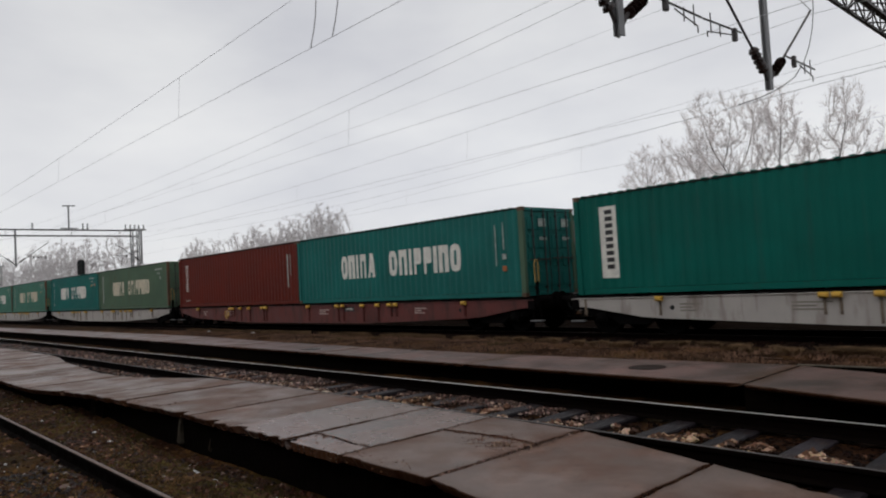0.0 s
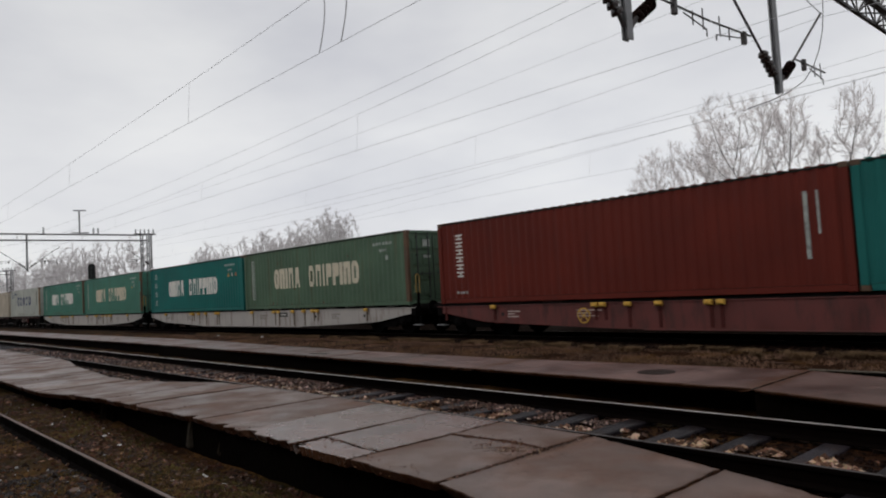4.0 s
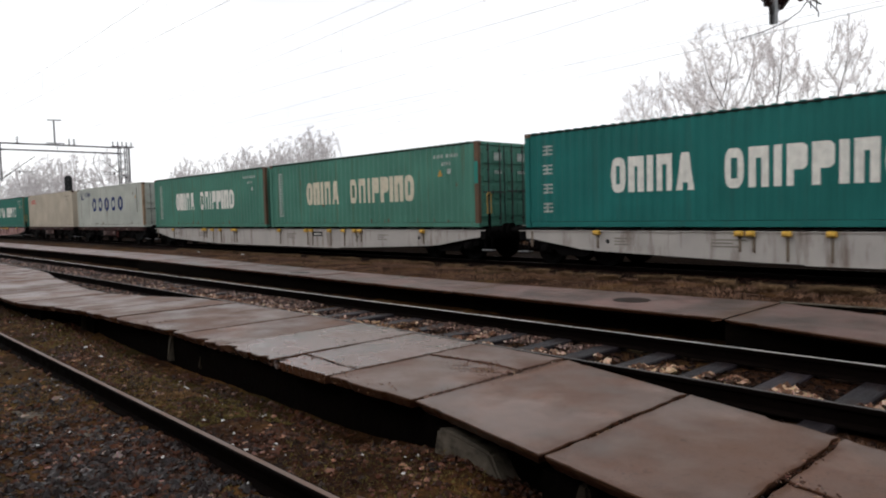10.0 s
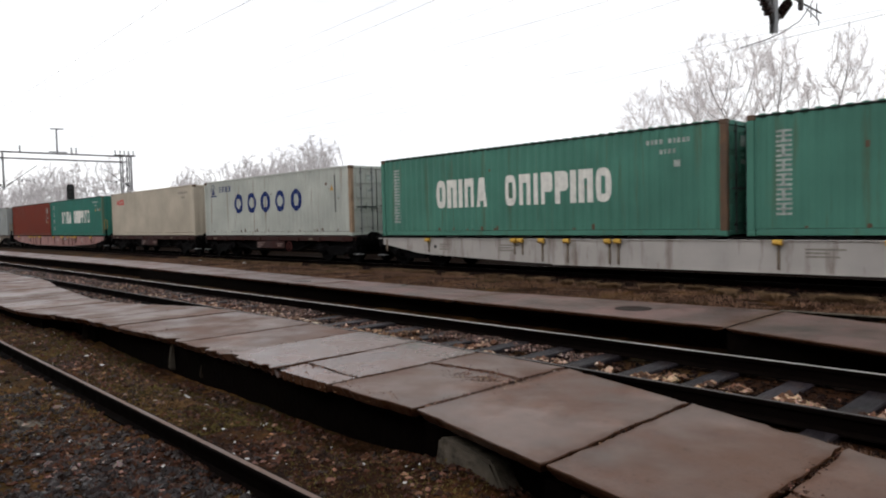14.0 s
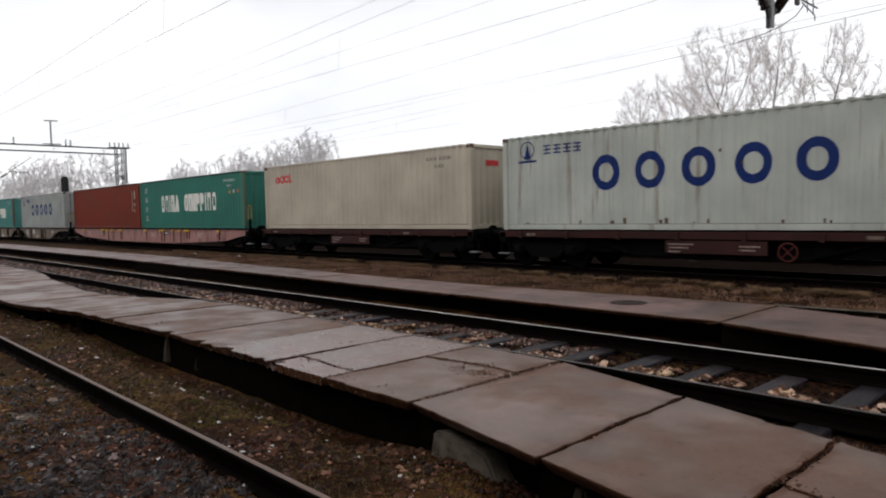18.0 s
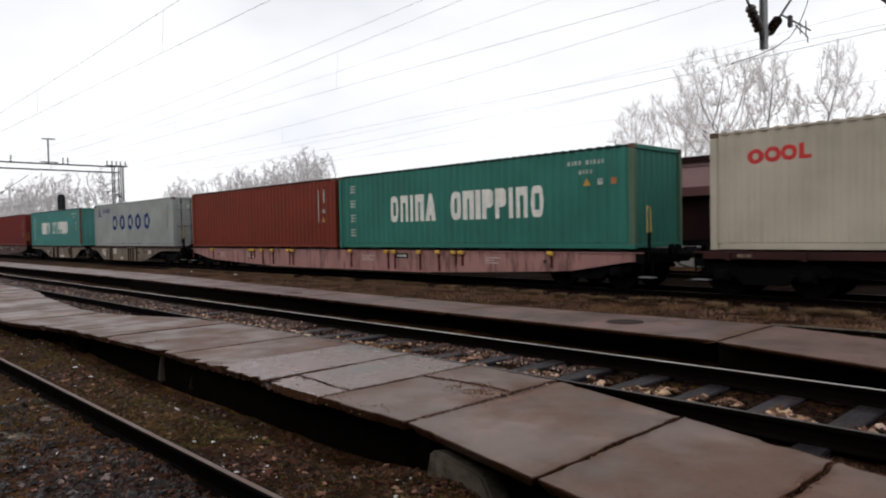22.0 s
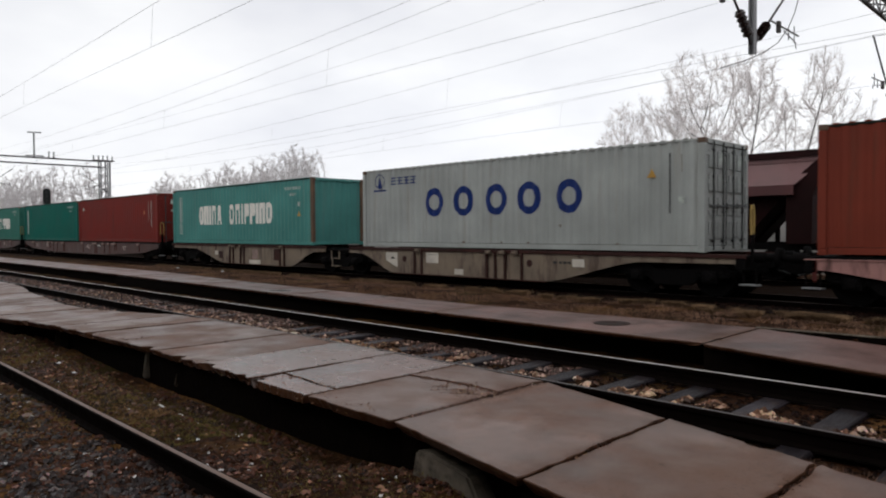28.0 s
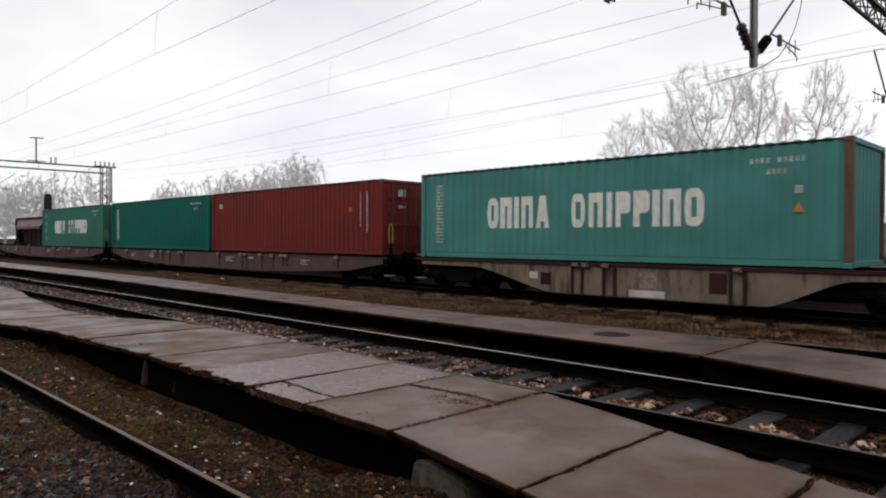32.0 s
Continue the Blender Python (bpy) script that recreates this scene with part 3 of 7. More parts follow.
def build_ballast_bed():
    """The oily ballast that carries the main line, darker still for the train's shade."""
    xs = np.concatenate([np.linspace(-300, -45, 40), np.arange(-44.8, 2, 0.3), np.linspace(2.5, 60, 12)])
    ys = (13.15, 13.3, 13.45, 14.75, 14.95, 15.2, 15.6, 16.0, 16.5, 17.0, 17.5, 18.0, 18.5, 23.0, 26.0)
    verts = []
    for x in xs:
        for j, y in enumerate(ys):
            z = -0.30 if j in (0, len(ys) - 1) else -0.20 + 0.05 * noise.noise(Vector((x * 1.7, y * 1.7, 3))) + 0.02 * noise.noise(Vector((x * 6, y * 6, 5)))
            verts.append((x, (bed_edge(x) + 0.15 * j if j < 3 else y) + 0.15 * noise.noise(Vector((x * 0.8, y, 1))), z))
    n = len(ys)
    faces = [(i * n + j, (i + 1) * n + j, (i + 1) * n + j + 1, i * n + j + 1) for i in range(len(xs) - 1) for j in range(n - 1)]
    me = from_arrays("ballast_bed", verts, faces)
    me.materials.append(OILY_SHADED)
    tagged(new("ballast_bed", me), "oily ballast bed under the main line, blackened for the train's shade", "ballast", kind="structure")


build_ballast_bed()


# Unseen wall added behind the camera to block low sky light.
def build_blocking_wall():
    w = tagged(thing("wall_south", pose(0, -7.0, -0.3)), "unseen plain wall added to block low sky light", "wall", kind="structure")
    part("wall_body", boxes((-120, 60, -0.4, 0.0, 0.0, 7.5)), FENCE, w)
    part("wall_ledge", boxes((-120.5, 60.5, -0.5, 0.9, 7.5, 7.75)), STEEL_DARK, w)


build_blocking_wall()


# ---- platforms of loose concrete slabs ----
def lerp_table(x, table):
    for (x0, v0), (x1, v1) in zip(table, table[1:]):
        if x0 <= x <= x1:
            return v0 + (v1 - v0) * (x - x0) / (x1 - x0)
    return table[0][1] if x < table[0][0] else table[-1][1]


NEAR_FRONT = [(-300, 2.9), (-13.4, 2.9), (-12.8, 3.25), (-11.7, 3.32), (-9.2, 3.48), (-4.0, 3.43), (-2.2, 3.08), (3, 2.1)]
NEAR_BACK = [(-300, 5.3), (-22, 5.32), (-19, 4.82), (-14.6, 4.42), (-12.8, 4.88), (-12.0, 5.26), (-10.4, 5.40), (-4.0, 5.34), (-2.5, 4.92), (-1.0, 4.5), (3, 3.4)]
FAR_FRONT = [(-300, 8.5), (-27, 8.7), (-13.5, 8.40), (-9.4, 8.24), (-3.7, 8.15), (-1.6, 7.47), (3, 6.9)]
FAR_BACK = [(-300, 10.3), (-24, 10.3), (-15.4, 9.65), (-8, 9.6), (-6.4, 9.75), (-3.7, 9.95), (-2.08, 9.45), (0.0, 8.85), (3, 8.1)]


def edge_line(a, b, chip, seed, step=0.07):
    """Points from a towards b, the edge slightly uneven, with chips up to the given depth."""
    (ax, ay), (bx, by) = a, b
    length = math.hypot(bx - ax, by - ay)
    n = max(2, int(length / step))
    nx, ny = (by - ay) / length, (ax - bx) / length
    out = []
    for k in range(n):
        f = k / n
        s = f * length
        j = noise.noise(Vector((s * 5.0, seed, 0.3))) * 0.006
        if chip > 0.06 and k:
            j -= 0.018 * (0.5 + 0.5 * noise.noise(Vector((s * 23, seed, 4.4)))) + 0.02 * noise.noise(Vector((s * 9, seed, 6.1)))
        bite = noise.noise(Vector((s * 4.2, seed + 9.1, 0.7)))
        if k and bite > 0.12:
            j -= chip * min(1.0, (bite - 0.12) * 3.0) * (0.75 + 0.5 * noise.noise(Vector((s * 19, seed, 2.2))))
        out.append((ax + (bx - ax) * f + nx * j, ay + (by - ay) * f + ny * j))
    return out


def slab_bm(ring, z, thick, rng):
    """One cast slab from its outline."""
    cx = sum(p[0] for p in ring) / len(ring)
    cy = sum(p[1] for p in ring) / len(ring)
    bm = bmesh.new()
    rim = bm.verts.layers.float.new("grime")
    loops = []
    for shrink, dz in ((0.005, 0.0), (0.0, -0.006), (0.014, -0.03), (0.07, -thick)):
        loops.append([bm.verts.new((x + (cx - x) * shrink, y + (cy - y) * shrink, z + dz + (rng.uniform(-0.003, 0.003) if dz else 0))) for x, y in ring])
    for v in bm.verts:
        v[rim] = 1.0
    inner = []
    for x, y in ring:
        f = 0.16 + 0.10 * noise.noise(Vector((x * 3.1, y * 3.1, 2.2)))
        v = bm.verts.new((x + (cx - x) * f, y + (cy - y) * f, z))
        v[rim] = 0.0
        inner.append(v)
    bm.faces.new(inner)
    for a, b in zip([inner] + loops, loops):
        for k in range(len(a)):
            bm.faces.new((a[k], b[k], b[(k + 1) % len(a)], a[(k + 1) % len(a)]))
    bmesh.ops.recalc_face_normals(bm, faces=bm.faces)
    return bm


# stretches of a joint that stand open: joint, from y, to y, half width
OPEN_JOINTS = [(-6.15, 3.4, 4.55, 0.045), (-6.15, 4.8, 5.4, 0.02), (-7.30, 3.3, 4.6, 0.004), (-7.30, 4.6, 5.5, 0.036), (-3.97, 3.3, 5.4, 0.05), (-2.51, 3.3, 4.9, 0.032), (-5.15, 3.8, 5.5, 0.022), (-8.45, 4.1, 5.5, 0.028), (-1.36, 3.2, 4.7, 0.03), (-10.7, 3.4, 4.9, 0.034)]


def joint_edge(j, y0, y1, side):
    """One side of the joint at j between two slabs, from y0 to y1."""
    n = max(3, int(abs(y1 - y0) / 0.07))
    out = []
    for k in range(n):
        y = y0 + (y1 - y0) * k / n
        half = 0.004 if abs(j + 9.6) < 0.02 else 0.008 + 0.016 * max(0.0, noise.noise(Vector((y * 2.1, j, 5))) + 0.3)
        for at, a, b, w in OPEN_JOINTS:
            if abs(at - j) < 0.02 and a < y < b:
                half = w * (0.7 + 0.6 * noise.noise(Vector((y * 7, j, side))))
        wander = noise.noise(Vector((y * 1.3, j * 3, 1))) * 0.03 + noise.noise(Vector((y * 6, j * 3, 2))) * 0.008
        if k == 0:
            half += 0.015
        out.append((j + wander + side * half, y))
    return out


def crack_line(x0, x1, y_of, side, seed):
    n = max(4, int((x1 - x0) / 0.06))
    out = []
    for k in range(n + 1):
        x = x0 + (x1 - x0) * k / n
        half = 0.009 + 0.026 * max(0.0, noise.noise(Vector((x * 3.5, seed, 3))) + 0.15)
        out.append((x, y_of(x) + noise.noise(Vector((x * 9, seed, 1))) * 0.015 + side * half))
    return out


NEAR_JOINTS = (2.2, 1.05, -0.2, -1.36, -2.51, -3.97, -5.15, -6.15, -7.30, -8.45, -9.6, -10.7, -11.8)


def build_near_platform():
    platform = tagged(thing("platform"), "low station platform of wet cracked concrete slabs", "platform", kind="structure")
    rng = random.Random(5)
    joints = list(NEAR_JOINTS)
    while joints[-1] > -62:
        joints.append(joints[-1] - rng.uniform(1.12, 1.22))
    cracks = {-3.97: lambda x: 4.68 + 0.05 * math.sin((x + 4.9) * 3.0), -5.15: lambda x: 3.80 + 0.03 * math.sin(x * 5), -0.2: lambda x: 3.72 - 0.34 * (x + 1.41)}
    for i, (x1, x0) in enumerate(zip(joints, joints[1:])):
        a0, a1 = lerp_table(x0, NEAR_FRONT), lerp_table(x1, NEAR_FRONT)
        b0, b1 = lerp_table(x0, NEAR_BACK), lerp_table(x1, NEAR_BACK)
        z = 0.05 + rng.uniform(-0.007, 0.007)
        chip = 0.11 if -12 < x1 < -4.5 else 0.025
        front = edge_line((x0 + 0.02, a0), (x1 - 0.02, a1), chip, i * 3.7, 0.04)
        right = joint_edge(x1, a1, b1, -1)
        back = edge_line((x1 - 0.01, b1), (x0 + 0.01, b0), 0.04, i * 5.3 + 1)
        left = joint_edge(x0, b0, a0, 1)
        material = SLAB_WET if -7.5 < x0 and x1 < -5.0 else SLAB
        crack = next((c for j, c in cracks.items() if abs(x1 - j) < 0.01), None)
        if crack is None:
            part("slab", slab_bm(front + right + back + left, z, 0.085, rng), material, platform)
            continue
        lower = crack_line(x0 + 0.02, x1 - 0.02, crack, -1, i)
        upper = crack_line(x0 + 0.02, x1 - 0.02, crack, 1, i)
        yl, yr = crack(x0), crack(x1)
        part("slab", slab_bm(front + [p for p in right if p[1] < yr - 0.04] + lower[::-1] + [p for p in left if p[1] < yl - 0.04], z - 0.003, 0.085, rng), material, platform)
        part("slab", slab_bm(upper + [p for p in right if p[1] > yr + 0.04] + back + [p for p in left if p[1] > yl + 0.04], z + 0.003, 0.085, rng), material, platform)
    rest = bmesh.new()
    x = joints[-1]
    while x > -300:
        box(rest, x - 5.9, x - 0.03, 2.92, 5.28, -0.08, 0.05)
        x -= 6
    part("far_slabs", rest, SLAB, platform)
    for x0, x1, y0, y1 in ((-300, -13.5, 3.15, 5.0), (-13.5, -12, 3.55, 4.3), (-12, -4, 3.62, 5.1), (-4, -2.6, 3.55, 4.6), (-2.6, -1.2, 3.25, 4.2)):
        part("earth_core", boxes((x0, x1, y0, y1, -0.5, -0.09)), CORE, platform, "earth fill under the slabs, coloured near black for its shade")
    for x, y, w, lean, out in ((-3.24, 3.50, 0.54, -8, 0.14), (-9.0, 3.70, 0.05, -10, 0.01), (-12.4, 3.62, 0.05, -10, 0.01), (-8.2, 3.76, 0.08, -10, 0.01), (-2.25, 3.30, 0.16, -14, 0.02)):
        outline = [(-w / 2, -0.40), (w / 2 + out, -0.40), (w / 2 - 0.04, -0.09), (-w / 2 + 0.05, -0.085)]
        if w > 0.5:
            outline = [(-0.47, -0.5), (0.30, -0.5), (0.24, -0.385), (0.08, -0.17), (-0.30, -0.10), (-0.44, -0.11)]
        bm = prism(outline, -0.10, 0.35)
        bmesh.ops.bevel(bm, geom=list(bm.edges), offset=0.02, segments=2, affect='EDGES')
        part("support_block", bm, BLOCK if w > 0.5 or x == -9.0 else BLOCK_DARK, platform, "stained concrete support block", m=pose(x, y, 0, lean, 0, rng.uniform(-4, 4)))


def build_far_platform():
    platform = tagged(thing("platform"), "low platform of damp concrete slabs between the tracks", "platform", kind="structure")
    rng = random.Random(9)
    joints = [2.4, -0.65, -3.70]
    while joints[-1] > -90:
        joints.append(joints[-1] - rng.uniform(4.4, 5.2))
    for x1, x0 in zip(joints, joints[1:]):
        g = 0.012
        p, q, r, u = (x0 + g, lerp_table(x0 + g, FAR_FRONT)), (x1 - g, lerp_table(x1 - g, FAR_FRONT)), (x1 - g, lerp_table(x1 - g - 0.005, FAR_BACK)), (x0 + g, lerp_table(x0 + g, FAR_BACK))
        ring = edge_line(p, q, 0.04, x0) + edge_line(q, r, 0.01, x0 + 1) + edge_line(r, u, 0.04, x0 + 2) + edge_line(u, p, 0.01, x0 + 3)
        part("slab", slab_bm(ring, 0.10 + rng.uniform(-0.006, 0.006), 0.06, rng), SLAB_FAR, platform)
    rest = bmesh.new()
    x = joints[-1]
    while x > -300:
        box(rest, x - 5.9, x - 0.03, 8.5, 10.3, -0.05, 0.10)
        x -= 6
    part("far_slabs", rest, SLAB_FAR, platform)
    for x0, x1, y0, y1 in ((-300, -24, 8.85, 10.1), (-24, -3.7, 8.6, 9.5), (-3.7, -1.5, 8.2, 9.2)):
        part("earth_core", boxes((x0, x1, y0, y1, -0.5, 0.035)), CORE, platform, "earth fill under the slabs, coloured near black for its shade")
    # A dark round mark on the slab, drawn as a thin disc.
    bm = lathe([(0.27, 0.0), (0.27, 0.002), (0.25, 0.003)], 24)
    tagged(part("platform_mark", bm, DARK_MARK, None, m=pose(-5.45, 8.98, 0.1085, 90, 0, 0)), "dark round mark on the platform, drawn as a thin disc", "manhole cover")


build_near_platform()
build_far_platform()


def build_kerb():
    """A low edge added beyond the end of the far platform; its black face draws the shaded gap."""
    kerb = tagged(thing("kerb", pose(-4.02, 10.53, 0, 0, 0, 4.5)), "added low edge, face coloured black for the shaded gap, with a worn pale rim", "kerb", kind="structure")
    # Face coloured near black, to stand for the shaded gap behind the slab.
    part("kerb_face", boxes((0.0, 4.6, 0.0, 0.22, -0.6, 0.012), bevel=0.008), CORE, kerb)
    part("kerb_rim", boxes((0.05, 4.6, 0.004, 0.10, 0.012, 0.026), bevel=0.004), BLOCK, kerb, "worn pale rim")


build_kerb()

# ---- the container train ----
LONG, WIDE, TALL = 12.192, 2.438, 2.591
PITCH, DEEP = 0.278, 0.031
FACE_Y, DECK_Z, TRAIN_Y, TRAIN_Z = 15.09, 0.953, 16.31, -0.07


def wave(x):
    """How far a corrugated wall lies back at x."""
    f = (x % PITCH) / PITCH
    if f < 0.26:
        return 0.0
    if f < 0.5:
        return DEEP * (f - 0.26) / 0.24
    if f < 0.76:
        return DEEP
    return DEEP * (1 - f) / 0.24


def breaks(x0, x1):
    xs = [x0]
    k = math.floor(x0 / PITCH) - 1
    while k * PITCH < x1:
        for f in (0.0, 0.26, 0.5, 0.76):
            x = (k + f) * PITCH
            if x0 + 1e-4 < x < x1 - 1e-4:
                xs.append(x)
        k += 1
    return sorted(xs) + [x1]


def corrugated(x0, x1, z0, z1, back=0.05):
    """A corrugated sheet that faces -y, with thickness."""
    bm = bmesh.new()
    rows = []
    for x in breaks(x0, x1):
        y = wave(x)
        rows.append([bm.verts.new(p) for p in ((x, y, z0), (x, y, z1), (x, y + 0.01, z1), (x, y + 0.01, z0))])
    for a, b in zip(rows, rows[1:]):
        for k in range(4):
            bm.faces.new((a[k], b[k], b[(k + 1) % 4], a[(k + 1) % 4]))
    bm.faces.new(rows[0])
    bm.faces.new(rows[-1][::-1])
    bmesh.ops.recalc_face_normals(bm, faces=bm.faces)
    return bm


def marking_bm(rects, base_y=0.045, deep=1.0):
    """Paint that follows the corrugated wall: rows of x0, x1, z0, z1 in the container's space."""
    bm = bmesh.new()
    for x0, x1, z0, z1 in rects:
        rows = []
        for x in [q + 0.16 for q in breaks(x0 - 0.16, x1 - 0.16)]:
            y = base_y + wave(x - 0.16) * deep - 0.0035
            rows.append([bm.verts.new((x, y, z)) for z in (z0, z1)])
        for a, b in zip(rows, rows[1:]):
            bm.faces.new((a[0], b[0], b[1], a[1]))
    return bm


def ring_bm(cx, cz, rx, rz, t, base_y=0.045, n=26, deep=1.0):
    """An upright ring painted on the corrugated wall."""
    bm = bmesh.new()
    xs = sorted({q + 0.16 for q in breaks(cx - rx - 0.16, cx + rx - 0.16)} | {cx - rx * math.cos(k * math.pi / n) for k in range(1, n)} | {cx - rx * (1 - t), cx + rx * (1 - t)})
    def half(x, f):
        u = (x - cx) / (rx * f)
        return rz * f * math.sqrt(max(0.0, 1 - u * u))
    for a, b in zip(xs, xs[1:]):
        if b - a < 1e-5:
            continue
        ya, yb = (base_y + wave(x - 0.16) * deep - 0.0035 for x in (a, b))
        for s in (-1, 1):
            quad = [(a, ya, cz + s * half(a, 1 - t)), (b, yb, cz + s * half(b, 1 - t)), (b, yb, cz + s * half(b, 1)), (a, ya, cz + s * half(a, 1))]
            bm.faces.new([bm.verts.new(p) for p in quad])
    bmesh.ops.remove_doubles(bm, verts=bm.verts, dist=1e-5)
    return bm


SIDE = mesh_of("side_panel", corrugated(0.0, LONG - 0.32, 0.16, TALL - 0.055))
END = mesh_of("end_wall", corrugated(0.0, WIDE - 0.26, 0.12, TALL - 0.12))
POST = mesh_of("corner_post", boxes((0, 0.16, 0, 0.13, 0.118, TALL - 0.118), bevel=0.012))
CASTING = mesh_of("corner_casting", boxes((0, 0.178, 0, 0.162, 0, 0.118), bevel=0.012))
TOP_RAIL = mesh_of("top_rail", boxes((0.178, LONG - 0.178, 0.040, 0.10, TALL - 0.062, TALL - 0.012), bevel=0.008))
BOTTOM_RAIL = mesh_of("bottom_rail", boxes((0.178, LONG - 0.178, 0.05, 0.09, 0.012, 0.15), bevel=0.008))
CROSS_TOP = mesh_of("header", boxes((0, 0.12, 0.162, WIDE - 0.162, TALL - 0.12, TALL - 0.01), bevel=0.01))
CROSS_LOW = mesh_of("sill", boxes((0, 0.12, 0.162, WIDE - 0.162, 0.02, 0.14), bevel=0.01))
ROOF = mesh_of("roof", boxes((0.12, LONG - 0.12, 0.06, WIDE - 0.06, TALL - 0.035, TALL - 0.02), *[(0.25 + k * 0.278, 0.37 + k * 0.278, 0.03, WIDE - 0.03, TALL - 0.02, TALL + 0.010) for k in range(42)]))
FLOOR_BASE = mesh_of("underfloor", boxes((0.12, LONG - 0.12, 0.07, WIDE - 0.07, 0.05, 0.14)))


def door_mesh():
    bm = boxes((0, 0.045, 0.0, 1.06, 0.15, TALL - 0.13), bevel=0.008)
    return mesh_of("door", bm)


DOOR = door_mesh()
ROD = mesh_of("locking_rod", tubes(((0.095, 0, 0.06), (0.095, 0, TALL - 0.05), 0.021), n=8))
BRACKET = mesh_of("rod_bracket", boxes((0.045, 0.11, -0.035, 0.035, 0.0, 0.06), bevel=0.006))
DOOR_PANEL = mesh_of("door_panel", boxes((0.045, 0.075, 0.0, 0.40, 0.0, 0.42), bevel=0.02))
HANDLE = mesh_of("door_handle", boxes((0.09, 0.115, -0.03, 0.42, 1.02, 1.06), (0.09, 0.115, 0.38, 0.42, 0.98, 1.10), bevel=0.004))
HINGE = mesh_of("hinge", boxes((0.02, 0.075, -0.03, 0.08, -0.05, 0.05), bevel=0.008))
SEAL = mesh_of("door_gasket", boxes((0.0, 0.05, -0.012, 0.012, 0.14, TALL - 0.13)))


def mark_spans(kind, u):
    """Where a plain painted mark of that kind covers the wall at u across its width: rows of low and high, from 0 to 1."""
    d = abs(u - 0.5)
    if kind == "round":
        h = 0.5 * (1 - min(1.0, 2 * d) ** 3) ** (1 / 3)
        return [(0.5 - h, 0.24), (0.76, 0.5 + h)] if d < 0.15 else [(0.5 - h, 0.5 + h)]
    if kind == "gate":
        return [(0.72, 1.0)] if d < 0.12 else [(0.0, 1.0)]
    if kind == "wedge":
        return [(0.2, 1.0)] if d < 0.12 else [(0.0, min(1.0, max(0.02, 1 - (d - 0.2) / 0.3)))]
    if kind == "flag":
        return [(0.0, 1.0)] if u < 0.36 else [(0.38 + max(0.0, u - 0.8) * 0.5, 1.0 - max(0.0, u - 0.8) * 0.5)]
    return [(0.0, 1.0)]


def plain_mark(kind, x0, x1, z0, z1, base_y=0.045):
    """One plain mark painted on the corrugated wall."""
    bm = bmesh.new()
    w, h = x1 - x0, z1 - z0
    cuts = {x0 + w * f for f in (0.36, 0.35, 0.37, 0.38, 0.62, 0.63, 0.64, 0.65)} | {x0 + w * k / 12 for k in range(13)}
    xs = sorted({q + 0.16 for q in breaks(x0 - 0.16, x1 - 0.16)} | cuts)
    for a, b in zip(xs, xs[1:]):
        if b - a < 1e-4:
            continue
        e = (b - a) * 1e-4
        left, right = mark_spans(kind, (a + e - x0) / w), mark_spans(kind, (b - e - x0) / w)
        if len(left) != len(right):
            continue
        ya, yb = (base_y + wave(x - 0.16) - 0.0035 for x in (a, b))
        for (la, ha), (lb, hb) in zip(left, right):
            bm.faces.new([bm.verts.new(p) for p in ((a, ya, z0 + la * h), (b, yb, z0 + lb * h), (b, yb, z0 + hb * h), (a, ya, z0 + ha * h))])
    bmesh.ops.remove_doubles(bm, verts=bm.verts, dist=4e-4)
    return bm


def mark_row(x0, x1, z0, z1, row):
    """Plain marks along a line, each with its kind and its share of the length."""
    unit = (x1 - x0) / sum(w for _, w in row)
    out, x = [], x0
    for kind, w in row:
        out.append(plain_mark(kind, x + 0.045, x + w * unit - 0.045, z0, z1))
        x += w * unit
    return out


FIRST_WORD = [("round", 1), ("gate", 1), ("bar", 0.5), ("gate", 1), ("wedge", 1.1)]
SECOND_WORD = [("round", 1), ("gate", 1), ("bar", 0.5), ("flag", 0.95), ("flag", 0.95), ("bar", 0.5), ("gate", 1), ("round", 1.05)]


def small_signs(x, z0, n, w=0.32, h=0.26, step=0.34):
    """A column of n small square signs, each of three bars."""
    rects = []
    for k in range(n):
        z = z0 - k * step
        rects.append([(x, x + w, z, z + h * 0.2), (x, x + w, z + h * 0.42, z + h * 0.6), (x, x + w, z + h * 0.82, z + h), (x + w * 0.4, x + w * 0.6, z, z + h)])
    return rects


def sign_bars(x, z, w, h):
    """One small square sign as plain bars."""
    return [(x, x + w, z, z + h * 0.16), (x, x + w, z + h * 0.42, z + h * 0.58), (x, x + w, z + h * 0.84, z + h), (x + w * 0.42, x + w * 0.58, z, z + h)]


def number_bars(x, z):
    """The registration, as small bars."""
    rects = [(x + k * 0.115, x + k * 0.115 + 0.075, z, z + 0.11) for k in range(10) if k not in (4,)]
    return rects + [(x + 0.35 + k * 0.11, x + 0.42 + k * 0.11, z - 0.24, z - 0.13) for k in range(4)]


